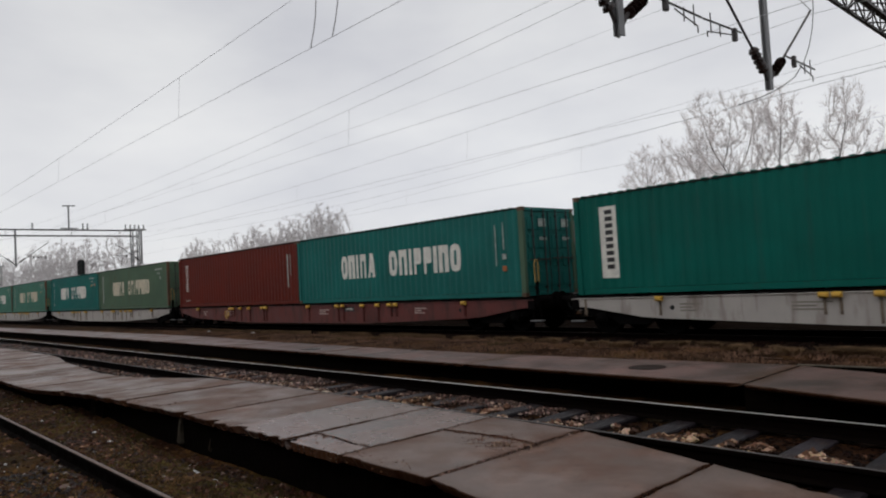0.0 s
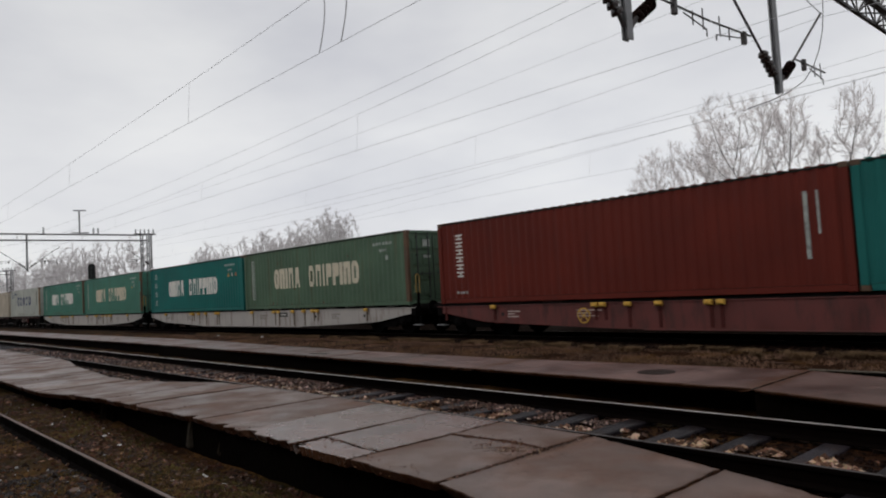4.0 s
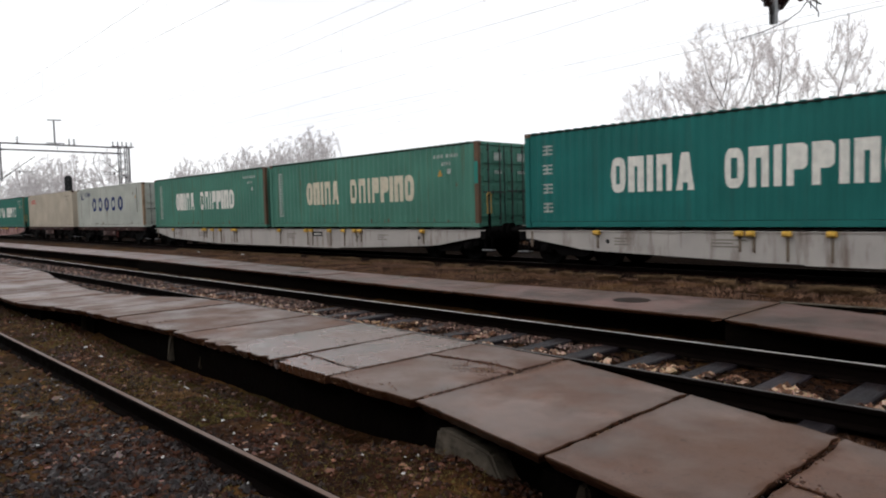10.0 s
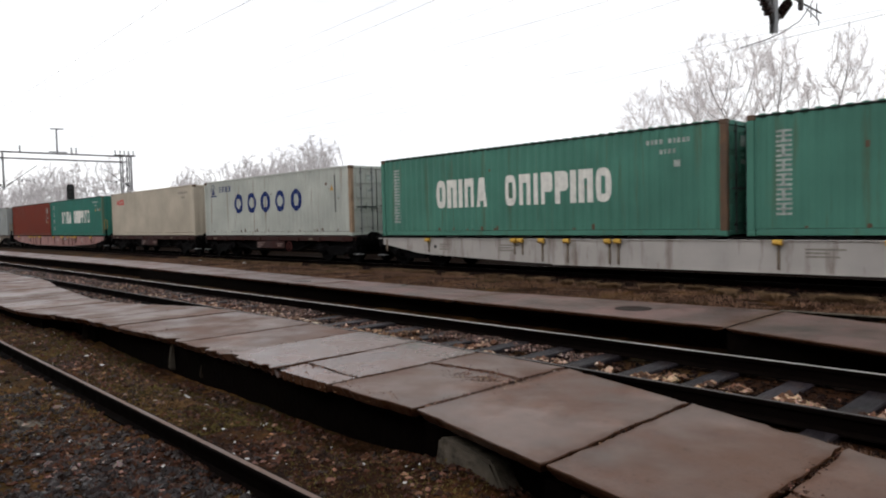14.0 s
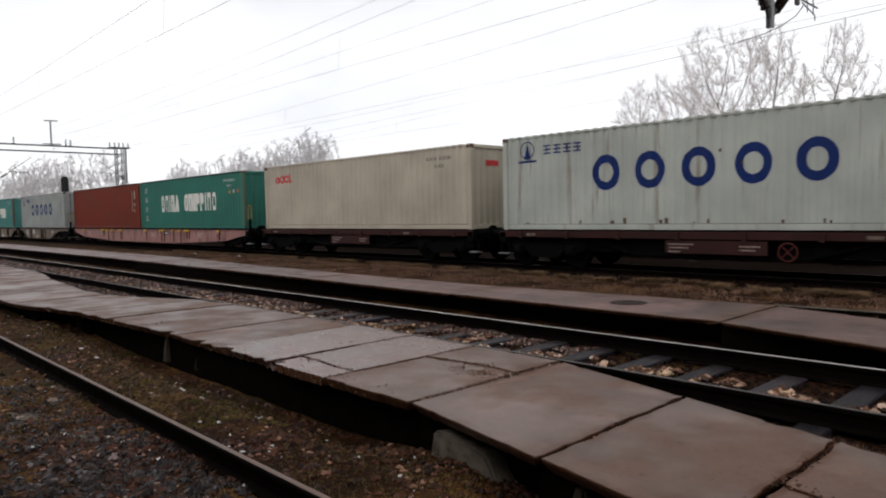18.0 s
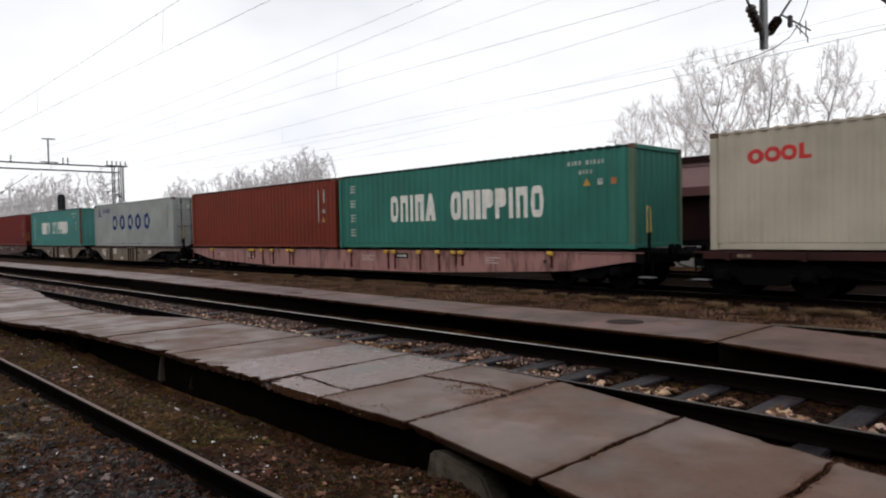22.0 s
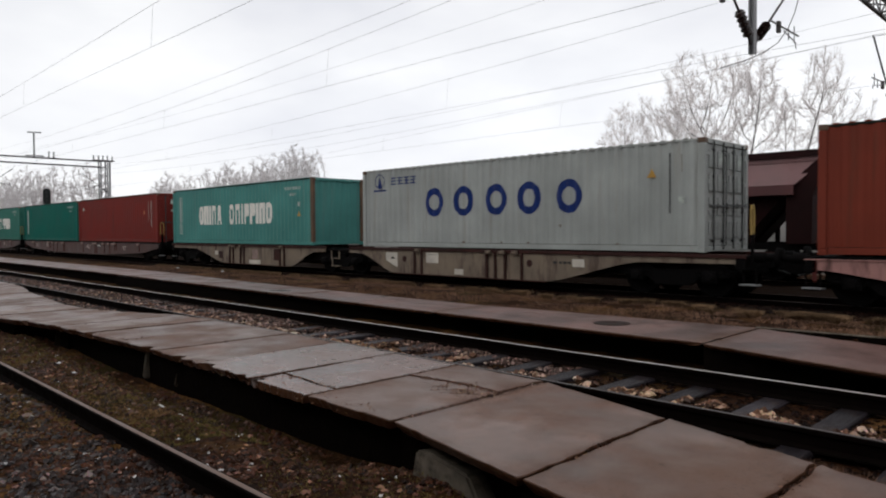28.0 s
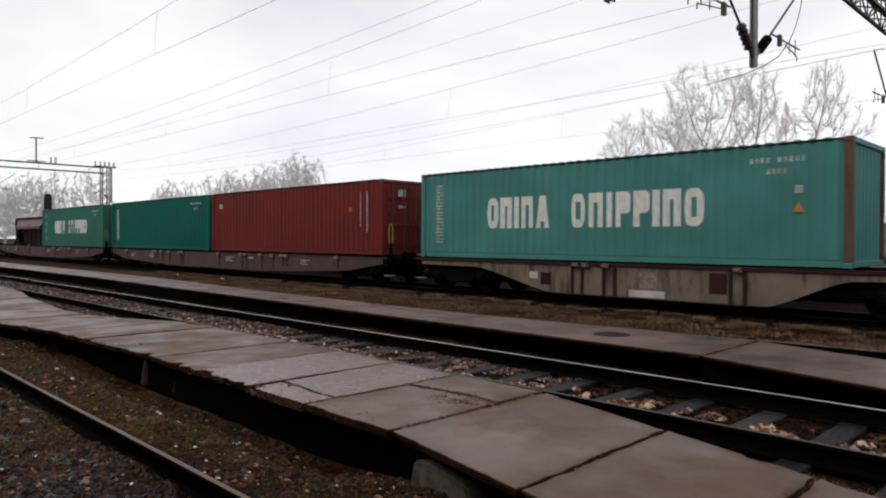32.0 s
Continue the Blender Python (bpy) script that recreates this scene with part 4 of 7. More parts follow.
def build_container(x, color, doors, label, post=None, marks=(), plate=True, castings=None):
    """A forty-foot container whose left near lower corner lies at x on the train."""
    c = tagged(thing("shipping_container", pose(x, FACE_Y, DECK_Z)), label, "shipping container", "containers on the train")
    put("side_panel", SIDE, color, c, pose(0.16, 0.045, 0))
    put("side_panel", SIDE, color, c, pose(LONG - 0.16, WIDE - 0.045, 0, 0, 0, 180))
    for xx, yy, turn in ((0, 0, 0), (LONG, WIDE, 180)):
        pale = color in (WHITE, BEIGE, GREY)
        # Top rails are near black on all but the pale containers.
        put("top_rail", TOP_RAIL, color if pale else DARK_RAIL, c, pose(xx, yy, 0, 0, 0, turn), "" if pale else "near-black top rail")
        put("bottom_rail", BOTTOM_RAIL, color, c, pose(xx, yy, 0, 0, 0, turn))
    for xx, yy, mx in ((0, 0, 0), (LONG - 0.16, 0, 1), (0, WIDE - 0.13, 0), (LONG - 0.16, WIDE - 0.13, 1)):
        put("corner_post", POST, (post if post and mx else color), c, pose(xx, yy, 0), "rust-streaked corner post" if post and mx else "")
    for xx in (0, LONG - 0.178):
        for yy in (0, WIDE - 0.162):
            for zz in (0, TALL - 0.118):
                put("corner_casting", CASTING, castings or (POST_RUST if zz else color), c, pose(xx, yy, zz))
    for xx, turn, yy in ((0, 0, 0), (LONG, 180, WIDE)):
        put("header", CROSS_TOP, color, c, pose(xx, yy, 0, 0, 0, turn))
        put("sill", CROSS_LOW, color, c, pose(xx, yy, 0, 0, 0, turn))
    put("roof", ROOF, color, c)
    put("underfloor", FLOOR_BASE, DUST_SHADE, c)
    put("end_wall", END, color, c, pose(0.045, WIDE - 0.13, 0, 0, 0, -90))
    if not doors:
        put("end_wall", END, color, c, pose(LONG - 0.045, 0.13, 0, 0, 0, 90), "corrugated end wall")
    else:
        light = color is WHITE
        for side, y0 in ((0, 0.145), (1, WIDE - 0.145 - 1.06)):
            d = put("door", DOOR, color, c, pose(LONG - 0.08, y0, 0), "panelled steel cargo door")
            for yy in (0.30, 0.82):
                put("locking_rod", ROD, GALV if light else DOOR_STEEL, d, pose(0, yy, 0), "galvanised locking rod")
                for zz in (0.22, 0.9, 1.7, 2.3):
                    put("rod_bracket", BRACKET, DOOR_STEEL if light else GASKET, d, pose(0, yy, zz))
                put("door_handle", HANDLE, DOOR_STEEL, d, pose(0, yy - 0.2, 0.02 + 0.03 * side))
            for zz in (0.30, 0.84, 1.38, 1.92):
                for yy in (0.10, 0.56):
                    put("door_panel", DOOR_PANEL, color, d, pose(0, yy, zz))
            for zz in (0.35, 1.0, 1.6, 2.25):
                put("hinge", HINGE, color, d, pose(0, 0.03 if side == 0 else 1.03, zz))
            put("door_plate", mesh_of("door_plate", boxes((0.0755, 0.079, 0.58, 0.92, 2.02, 2.26))), MARK_DIM, d)
            put("door_plate", mesh_of("door_plate", boxes((0.0755, 0.079, 0.60, 0.92, 1.62, 1.72))), MARK_DIM, d)
        put("door_gasket", SEAL, GASKET, c, pose(LONG - 0.07, WIDE / 2, 0))
    for nm, rects, material, lab in marks:
        if isinstance(rects, bmesh.types.BMesh):
            part(nm, rects, material, c, lab)
        elif nm in ("number_marking", "tie_strip", "side_marking"):
            for r in rects:
                part(nm, marking_bm([r]), material, c, lab)
        else:
            part(nm, marking_bm(rects), material, c, lab)
    drips = random.Random(int(abs(x) * 10))
    for _ in range({"off_white_paint": 22, "sea_green_paint": 12, "olive_green_paint": 12, "pale_grey_paint": 5}.get(color.name, 0)):
        dx, dz = drips.uniform(0.5, 11.6), drips.choice((0.165, 0.165, 0.165, drips.uniform(0.6, 2.1)))
        part("rust_drip", marking_bm([(dx, dx + drips.uniform(0.03, 0.10), dz, dz + drips.uniform(0.03, 0.15 if color.name != "pale_grey_paint" else 0.07))]), POST_RUST, c, "small rust stain")
    if plate:
        for r in number_bars(10.2, 2.18):
            part("number_marking", marking_bm([r]), MARK_GREY if color is BEIGE else MARK_DIM, c, "worn mark")
    return c


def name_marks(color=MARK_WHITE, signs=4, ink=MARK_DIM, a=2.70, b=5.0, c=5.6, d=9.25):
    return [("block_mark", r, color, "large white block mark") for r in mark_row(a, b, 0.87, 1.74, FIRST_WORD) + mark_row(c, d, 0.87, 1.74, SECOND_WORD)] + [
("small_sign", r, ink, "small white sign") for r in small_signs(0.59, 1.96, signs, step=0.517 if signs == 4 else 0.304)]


def warning(x, z, kind):
    bm = bmesh.new()
    if kind:
        vs = [bm.verts.new((x + dx, 0.0405, z + dz)) for dx, dz in ((-0.12, -0.09), (0.12, -0.09), (0.0, 0.12))]
        bm.faces.new(vs)
    else:
        box(bm, x - 0.08, x + 0.08, 0.039, 0.0415, z - 0.08, z + 0.08)
    return bm


def ring_marks(z, r, xs, color):
    return [("ring_marking", ring_bm(x, z, r, r * 1.12, 0.46), color, "blue ring mark") for x in xs]


def ship_emblem(x, z):
    bm = marking_bm([(x, x + 0.62, z, z + 0.06)])
    vs = [bm.verts.new((px, 0.040, pz)) for px, pz in ((x + 0.22, z + 0.12), (x + 0.44, z + 0.12), (x + 0.33, z + 0.52))]
    bm.faces.new(vs)
    for k in range(16):
        a, b = (math.tau * q / 16 for q in (k, k + 1))
        quad = [(x + 0.33 + r * math.cos(q), 0.0395, z + 0.34 + r * math.sin(q)) for r, q in ((0.22, a), (0.22, b), (0.25, b), (0.25, a))]
        bm.faces.new([bm.verts.new(p) for p in quad])
    return bm


def build_containers():
    out = []

    def add(x, *args, **kw):
        out.append((x, build_container(x, *args, **kw)))

    yellow = lambda x, z: ("warning_marking", warning(x, z, 1), MARK_YELLOW, "yellow warning triangle")
    orange = lambda x, z: ("warning_marking", warning(x, z, 0), MARK_ORANGE, "orange warning square")
    pale = lambda x, z: ("warning_marking", warning(x, z, 0), MARK_DIM, "pale square mark")
    white_panel = [("sign_panel", marking_bm([(0.78, 1.28, 0.42, 2.25)]), MARK_WHITE, "upright white sign panel"),
                   ("panel_marking", marking_bm([(0.92, 1.14, 2.05 - k * 0.175, 2.16 - k * 0.175) for k in range(9)], 0.042), MARK_BLACK, "column of dark marks")]
    add(-11.05, GREEN, False, "deep green container with an upright white panel", marks=white_panel)
    add(-25.03, TEAL, True, "teal green container with large white marks", post=OLIVE, plate=False, castings=POST_RUST,
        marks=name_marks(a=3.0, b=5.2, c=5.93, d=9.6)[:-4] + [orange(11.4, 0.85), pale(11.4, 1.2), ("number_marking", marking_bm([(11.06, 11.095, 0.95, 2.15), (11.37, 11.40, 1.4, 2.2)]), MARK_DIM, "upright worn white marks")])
    tri = []
    for k in range(6):
        z = 2.13 - k * 0.235
        tri.append(("upright_mark", [(0.78, 1.10, z, z + 0.045), (0.80, 1.08, z - 0.12, z - 0.075), (0.89, 0.99, z - 0.12, z + 0.045)], MARK_WHITE, "white mark"))
    add(-37.27, BROWN, True, "red-brown container with an upright row of white marks", marks=tri + [("side_marking", [(0.75 + k * 0.13, 0.83 + k * 0.13, 0.30, 0.38) for k in range(4)], MARK_DIM, ""), ("number_marking", [(11.3, 11.38, 0.7, 2.1), (11.55, 11.6, 1.2, 2.1)], MARK_DIM, "upright worn marks")], plate=False)
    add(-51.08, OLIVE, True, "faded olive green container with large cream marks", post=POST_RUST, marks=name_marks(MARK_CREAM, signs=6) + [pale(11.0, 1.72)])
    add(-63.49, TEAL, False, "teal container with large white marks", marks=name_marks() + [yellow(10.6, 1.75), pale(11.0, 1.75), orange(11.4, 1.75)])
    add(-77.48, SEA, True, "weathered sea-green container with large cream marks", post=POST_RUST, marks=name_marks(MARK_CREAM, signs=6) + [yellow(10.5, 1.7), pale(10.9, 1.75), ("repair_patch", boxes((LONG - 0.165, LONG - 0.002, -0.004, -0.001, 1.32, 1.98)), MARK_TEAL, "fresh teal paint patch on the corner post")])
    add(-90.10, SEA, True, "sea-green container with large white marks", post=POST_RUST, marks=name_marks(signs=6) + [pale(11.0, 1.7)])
    blue = lambda: [("ship_emblem", ship_emblem(0.55, 1.86), MARK_BLUE, "dark blue emblem"), ("side_marking", [r for k in range(4) for r in sign_bars(1.42 + k * 0.33, 2.06, 0.25, 0.24)], MARK_BLUE, "row of blue signs")]
    add(-104.08, WHITE, True, "rust-stained off-white container with blue ring marks", post=WHITE_RUSTED, marks=blue() + ring_marks(1.46, 0.40, (3.40, 4.61, 5.83, 7.06, 8.33), MARK_BLUE) + [yellow(10.9, 1.82), pale(11.35, 1.5), ("tie_strip", [(11.08, 11.12, 0.9, 2.3)], MARK_BLACK, "dark strip")], plate=False)
    red = [("name_marking", ring_bm(0.98, 2.0, 0.17, 0.16, 0.55), MARK_RED, "red ring mark"), ("name_marking", ring_bm(1.33, 2.02, 0.17, 0.16, 0.55), MARK_RED, "red ring mark"), ("name_marking", ring_bm(1.66, 2.03, 0.16, 0.16, 0.55), MARK_RED, "red ring mark"), ("name_marking", marking_bm([(1.86, 1.95, 1.88, 2.2), (1.95, 2.1, 1.88, 1.96)]), MARK_RED, "red bars"), ("end_marking", boxes((LONG - 0.042, LONG - 0.039, 0.72, 1.3, 1.95, 2.12)), MARK_RED, "small red bar on the end wall")]
    add(-117.54, BEIGE, False, "plain beige container with a small red mark", marks=red)
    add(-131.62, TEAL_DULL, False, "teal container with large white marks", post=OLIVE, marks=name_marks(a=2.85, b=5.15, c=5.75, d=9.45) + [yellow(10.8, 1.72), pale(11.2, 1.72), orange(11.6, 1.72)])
    add(-144.05, BRICK, False, "plain brick-red container with upright marks", marks=[("number_marking", [(11.0, 11.06, 0.95, 2.2), (11.35, 11.41, 1.7, 2.2), (11.3, 11.42, 1.3, 1.45)], MARK_DIM, "upright worn marks"), yellow(11.35, 1.05)], plate=False)
    add(-158.55, GREY, True, "pale grey container with blue ring marks", marks=blue() + ring_marks(1.42, 0.40, (3.49, 4.74, 6.02, 7.21, 8.52), MARK_BLUE) + [yellow(10.88, 1.85), ("tie_strip", [(11.32, 11.36, 0.9, 2.3)], MARK_BLACK, "dark strip"), ("tie_strip", [(11.62, 11.64, 1.85, 2.25)], MARK_GREY, "thin dark strip"), pale(11.62, 1.2)], plate=False)
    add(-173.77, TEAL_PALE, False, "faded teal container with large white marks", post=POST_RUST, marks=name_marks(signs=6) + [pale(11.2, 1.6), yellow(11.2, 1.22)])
    add(-187.88, OXIDE, True, "dark oxide-red container with upright marks", marks=[("number_marking", [(10.9, 10.96, 1.0, 2.2), (11.3, 11.36, 0.8, 2.2), (0.6, 0.9, 1.9, 2.1)], MARK_DIM, "upright worn marks"), orange(10.4, 1.6)], plate=False)
    add(-200.35, GREEN, False, "deep green container with an upright white panel", marks=[("sign_panel", [(0.6, 0.95, 0.45, 2.2)], MARK_DIM, "upright pale sign panel")])
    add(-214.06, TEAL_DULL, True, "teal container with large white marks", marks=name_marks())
    return out


# wagon parts
WHEEL_R = 0.46


def wheelset_mesh():
    bm = bmesh.new()
    for s in (-1, 1):
        b = lathe([(0.09, 0.62 * s), (0.09, 0.68 * s), (0.30, 0.70 * s), (0.40, 0.685 * s), (0.485, 0.685 * s), (WHEEL_R, 0.715 * s), (WHEEL_R - 0.004, 0.82 * s), (0.40, 0.82 * s), (0.37, 0.785 * s), (0.13, 0.765 * s), (0.11, 0.84 * s)], 24)
        me = bpy.data.meshes.new("w")
        b.to_mesh(me)
        b.free()
        bm.from_mesh(me)
        bpy.data.meshes.remove(me)
    b = lathe([(0.075, -1.0), (0.085, -0.6), (0.08, 0.6), (0.075, 1.0)], 12)
    me = bpy.data.meshes.new("w")
    b.to_mesh(me)
    b.free()
    bm.from_mesh(me)
    bpy.data.meshes.remove(me)
    return mesh_of("wheelset", bm)


def loop_bar(pts, r, n=6, out=None):
    """A closed round bar through the points."""
    bm = bmesh.new()
    pts = [Vector(p) for p in pts]
    rings = []
    for k, p in enumerate(pts):
        d = (pts[(k + 1) % len(pts)] - pts[k - 1]).normalized()
        u = d.cross(Vector(out or (1, 0, 0))).normalized()
        v = d.cross(u)
        rings.append([bm.verts.new(p + (u * math.cos(q * math.tau / n) + v * math.sin(q * math.tau / n)) * r) for q in range(n)])
    for k in range(len(rings)):
        a, b = rings[k], rings[(k + 1) % len(rings)]
        for q in range(n):
            bm.faces.new((a[q], a[(q + 1) % n], b[(q + 1) % n], b[q]))
    return bm


WHEELSET = wheelset_mesh()
SIDE_FRAME = mesh_of("side_frame", prism([(-1.35, 0.60), (-1.2, 0.72), (-0.62, 0.74), (-0.45, 0.62), (0.45, 0.62), (0.62, 0.74), (1.2, 0.72), (1.35, 0.60), (1.32, 0.48), (0.62, 0.42), (0.42, 0.26), (-0.42, 0.26), (-0.62, 0.42), (-1.32, 0.48)], -0.07, 0.07))
AXLE_BOX = mesh_of("axle_box", boxes((-0.17, 0.17, -0.14, 0.12, 0.32, 0.60), bevel=0.03))
CAP = mesh_of("axle_cap", lathe([(0.11, 0.0), (0.11, -0.03), (0.07, -0.05)], 14))
SPRING = mesh_of("spring", lathe([(0.09, 0.0), (0.10, 0.05), (0.08, 0.08), (0.10, 0.12), (0.08, 0.16), (0.09, 0.20)], 10))
BOLSTER = mesh_of("bolster", boxes((-0.22, 0.22, -0.95, 0.95, 0.42, 0.74), bevel=0.02))
END_BAR = mesh_of("end_bar", boxes((-0.04, 0.04, -1.0, 1.0, 0.50, 0.60), bevel=0.01))
BUFFER = mesh_of("buffer", lathe([(0.11, 0.0), (0.11, -0.30), (0.08, -0.32), (0.08, -0.52), (0.225, -0.53), (0.225, -0.57), (0.15, -0.585)], 18))
LOCK = mesh_of("twist_lock", boxes((0, 0.20, -0.075, 0.0, -0.02, 0.10), (0.02, 0.18, -0.105, -0.075, 0.0, 0.07), bevel=0.012))
RIB = mesh_of("rib", boxes((-0.035, 0.035, -0.05, 0.0, 0.0, 1.0)))
SHACKLE = mesh_of("coupling", tubes(((0, -0.04, 0), (0.55, -0.03, -0.10), 0.03), ((0, 0.04, 0), (0.55, 0.03, -0.10), 0.03), n=6))
HOSE = mesh_of("brake_hose", tubes(((0, 0, 0), (0.15, 0, -0.25), 0.025), ((0.15, 0, -0.25), (0.4, 0, -0.32), 0.025), n=6))
GRAB = mesh_of("handrail", loop_bar([(0, 0.0, 0.44), (0, 0.0, 0.98), (0, 0.03, 1.06), (0, 0.13, 1.06), (0, 0.16, 0.98), (0, 0.16, 0.44)], 0.021))
GRAB_STEM = mesh_of("handrail_stem", boxes((-0.02, 0.02, 0.03, 0.13, -0.22, 0.46), bevel=0.006))
STEP = mesh_of("step", boxes((0, 0.30, -0.10, 0.10, 0, 0.03), (0.0, 0.03, -0.02, 0.02, 0, 0.45), (0.27, 0.30, -0.02, 0.02, 0, 0.45)))
TREAD = mesh_of("tread", boxes((-0.04, 0.36, -0.11, 0.09, 0, 0.03), bevel=0.004))


HAND_WHEEL = mesh_of("hand_wheel", loop_bar([(0.19 * math.cos(k * math.tau / 18), 0, 0.19 * math.sin(k * math.tau / 18)) for k in range(18)], 0.017, 6, (0, 1, 0)))
SPOKE = mesh_of("spoke", tubes(((0, 0, 0), (0.18, 0, 0), 0.013), n=5))


def put_hand_wheel(wagon, material, m, label):
    wheel = put("hand_wheel", HAND_WHEEL, material, wagon, m, label)
    for k in range(4):
        put("spoke", SPOKE, material, wheel, pose(0, 0, 0, 0, 45 + 90 * k, 0))


spinning = []


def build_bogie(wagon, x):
    b = put("bogie", BOLSTER, DUST_SHADE, wagon, pose(x, 0, 0), "black two-axle bogie")
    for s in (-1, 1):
        put("end_bar", END_BAR, DUST_SHADE, b, pose(1.38 * s, 0, 0))
        put("side_frame", SIDE_FRAME, DUST_SHADE, b, pose(0, 0.98 * s, 0))
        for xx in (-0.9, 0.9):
            put("axle_box", AXLE_BOX, DUST_SHADE, b, pose(xx, 0.98 * s, 0, 0, 0, 0 if s < 0 else 180))
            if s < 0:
                put("axle_cap", CAP, DUST_SHADE, b, pose(xx, -1.12, WHEEL_R))
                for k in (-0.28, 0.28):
                    put("spring", SPRING, DUST_SHADE, b, pose(xx + k, -0.98, 0.44, 90, 0, 0))
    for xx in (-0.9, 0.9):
        w = put("wheelset", WHEELSET, DUST_SHADE, b, pose(xx, 0, WHEEL_R), "dark steel wheelset")
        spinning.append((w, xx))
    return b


def beam_outline(length, depth, end, taper, top):
    """Side view of a beam: shallow ends, a short slope, then a long fish belly."""
    left = [(0.0, end), (0.30, end), (0.55, end + 0.02), (taper, depth - 0.20), (taper + 0.5, depth - 0.165), (taper + 4.6, depth - 0.02), (taper + 6.0, depth)]
    low = [(x, top - d) for x, d in left] + [(length - x, top - d) for x, d in reversed(left)]
    return [(length, top), (0.0, top)] + low


def arch_outline(x0, x1, depth, end, arch0, arch1, top):
    """A side beam whose lower edge slopes up over the bogies; each arch gives where its slope starts and ends."""
    def slope(f):
        return top - end - (depth - end) * (0.6 * f + 0.4 * f * f * (3 - 2 * f))
    pts = [(x0, top), (x1, top), (x1, top - end + 0.02)]
    pts += [(x1 - arch1[0] - (arch1[1] - arch1[0]) * k / 8, slope(k / 8)) for k in range(9)]
    pts += [(x0 + arch0[0] + (arch0[1] - arch0[0]) * k / 8, slope(k / 8)) for k in range(8, -1, -1)]
    pts.append((x0, top - end + 0.02))
    return pts


TOP = DECK_Z - TRAIN_Z - 0.03
KEYED = []


CROSS_MEMBER = mesh_of("cross_member", boxes((0, 0.1, -1.13, 1.13, -0.25, -0.05)))


def side_fittings(w, material, x0, length, containers, rng, yellow=True, depth=0.70):
    for c in containers:
        right = c - x0 > length / 2 - 1
        for f in ((0.55, 2.62, 3.0, 4.26, 5.15, 5.85, 6.18, 9.55) if right else (2.25, 5.9, 6.15, 6.9, 7.75, 9.02, 9.31)):
            lx = c - x0 + f
            put("twist_lock", LOCK, LOCK_YELLOW if yellow else BOARD_MARK, w, pose(lx, -1.215, TOP - 0.14), "yellow folding twist lock" if yellow else "")
        for f in ((0.65, 2.75, 3.1, 4.36, 5.25, 6.0, 6.28, 9.65) if right else (0.2, 2.35, 6.0, 6.3, 7.0, 7.85, 9.15, 9.4)):
            lx = c - x0 + f
            tall = 0.60 if 6.8 < lx < length - 6.8 else 0.42
            red = material in (WAGON_RED, WAGON_PINK, WAGON_GRIME)
            put("rib", RIB, WAGON_RIB if red else WAGON_DUST, w, pose(lx, -1.175, TOP - 0.08 - tall) @ Matrix.Diagonal((1.1 if red else 0.8, 0.5, tall, 1)), "rust-stained upright rib")


def wagon_ends(w, length, material, grab=True):
    for xx, s in ((0.0, -1), (length, 1)):
        # End beams coloured black as well, as the space between wagons is in shade.
        put("end_beam", mesh_of("end_beam", boxes((-0.12, 0.12, -1.2, 1.2, TOP - 0.34, TOP - 0.02), bevel=0.02)), DUST_SHADE, w, pose(xx - s * 0.12, 0, 0))
        for yy in (-0.875, 0.875):
            put("buffer", BUFFER, DUST_SHADE, w, pose(xx, yy, 0.98 - 0.05, 0, 0, 90 if s > 0 else -90), "black sprung buffer")
        put("coupling", SHACKLE, DUST_SHADE, w, pose(xx, 0, 0.92, 0, 0, 0 if s > 0 else 180))
        put("brake_hose", HOSE, GASKET, w, pose(xx, 0.3 * s, 0.85, 0, 0, 0 if s > 0 else 180))
        if grab and s > 0:
            rail = put("handrail", GRAB, HAND_YELLOW, w, pose(xx + 0.1, -1.2, TOP), "dull yellow shunter's handrail")
            put("handrail_stem", GRAB_STEM, DUST_SHADE, rail)
        put("step", STEP, DUST_SHADE, w, pose(xx - (0.0 if s < 0 else 0.1), -1.12, 0.30), "black foot step hanger")
        put("tread", TREAD, GALV, w, pose(xx - (0.0 if s < 0 else 0.1), -1.12, 0.332), "pale worn foot tread")


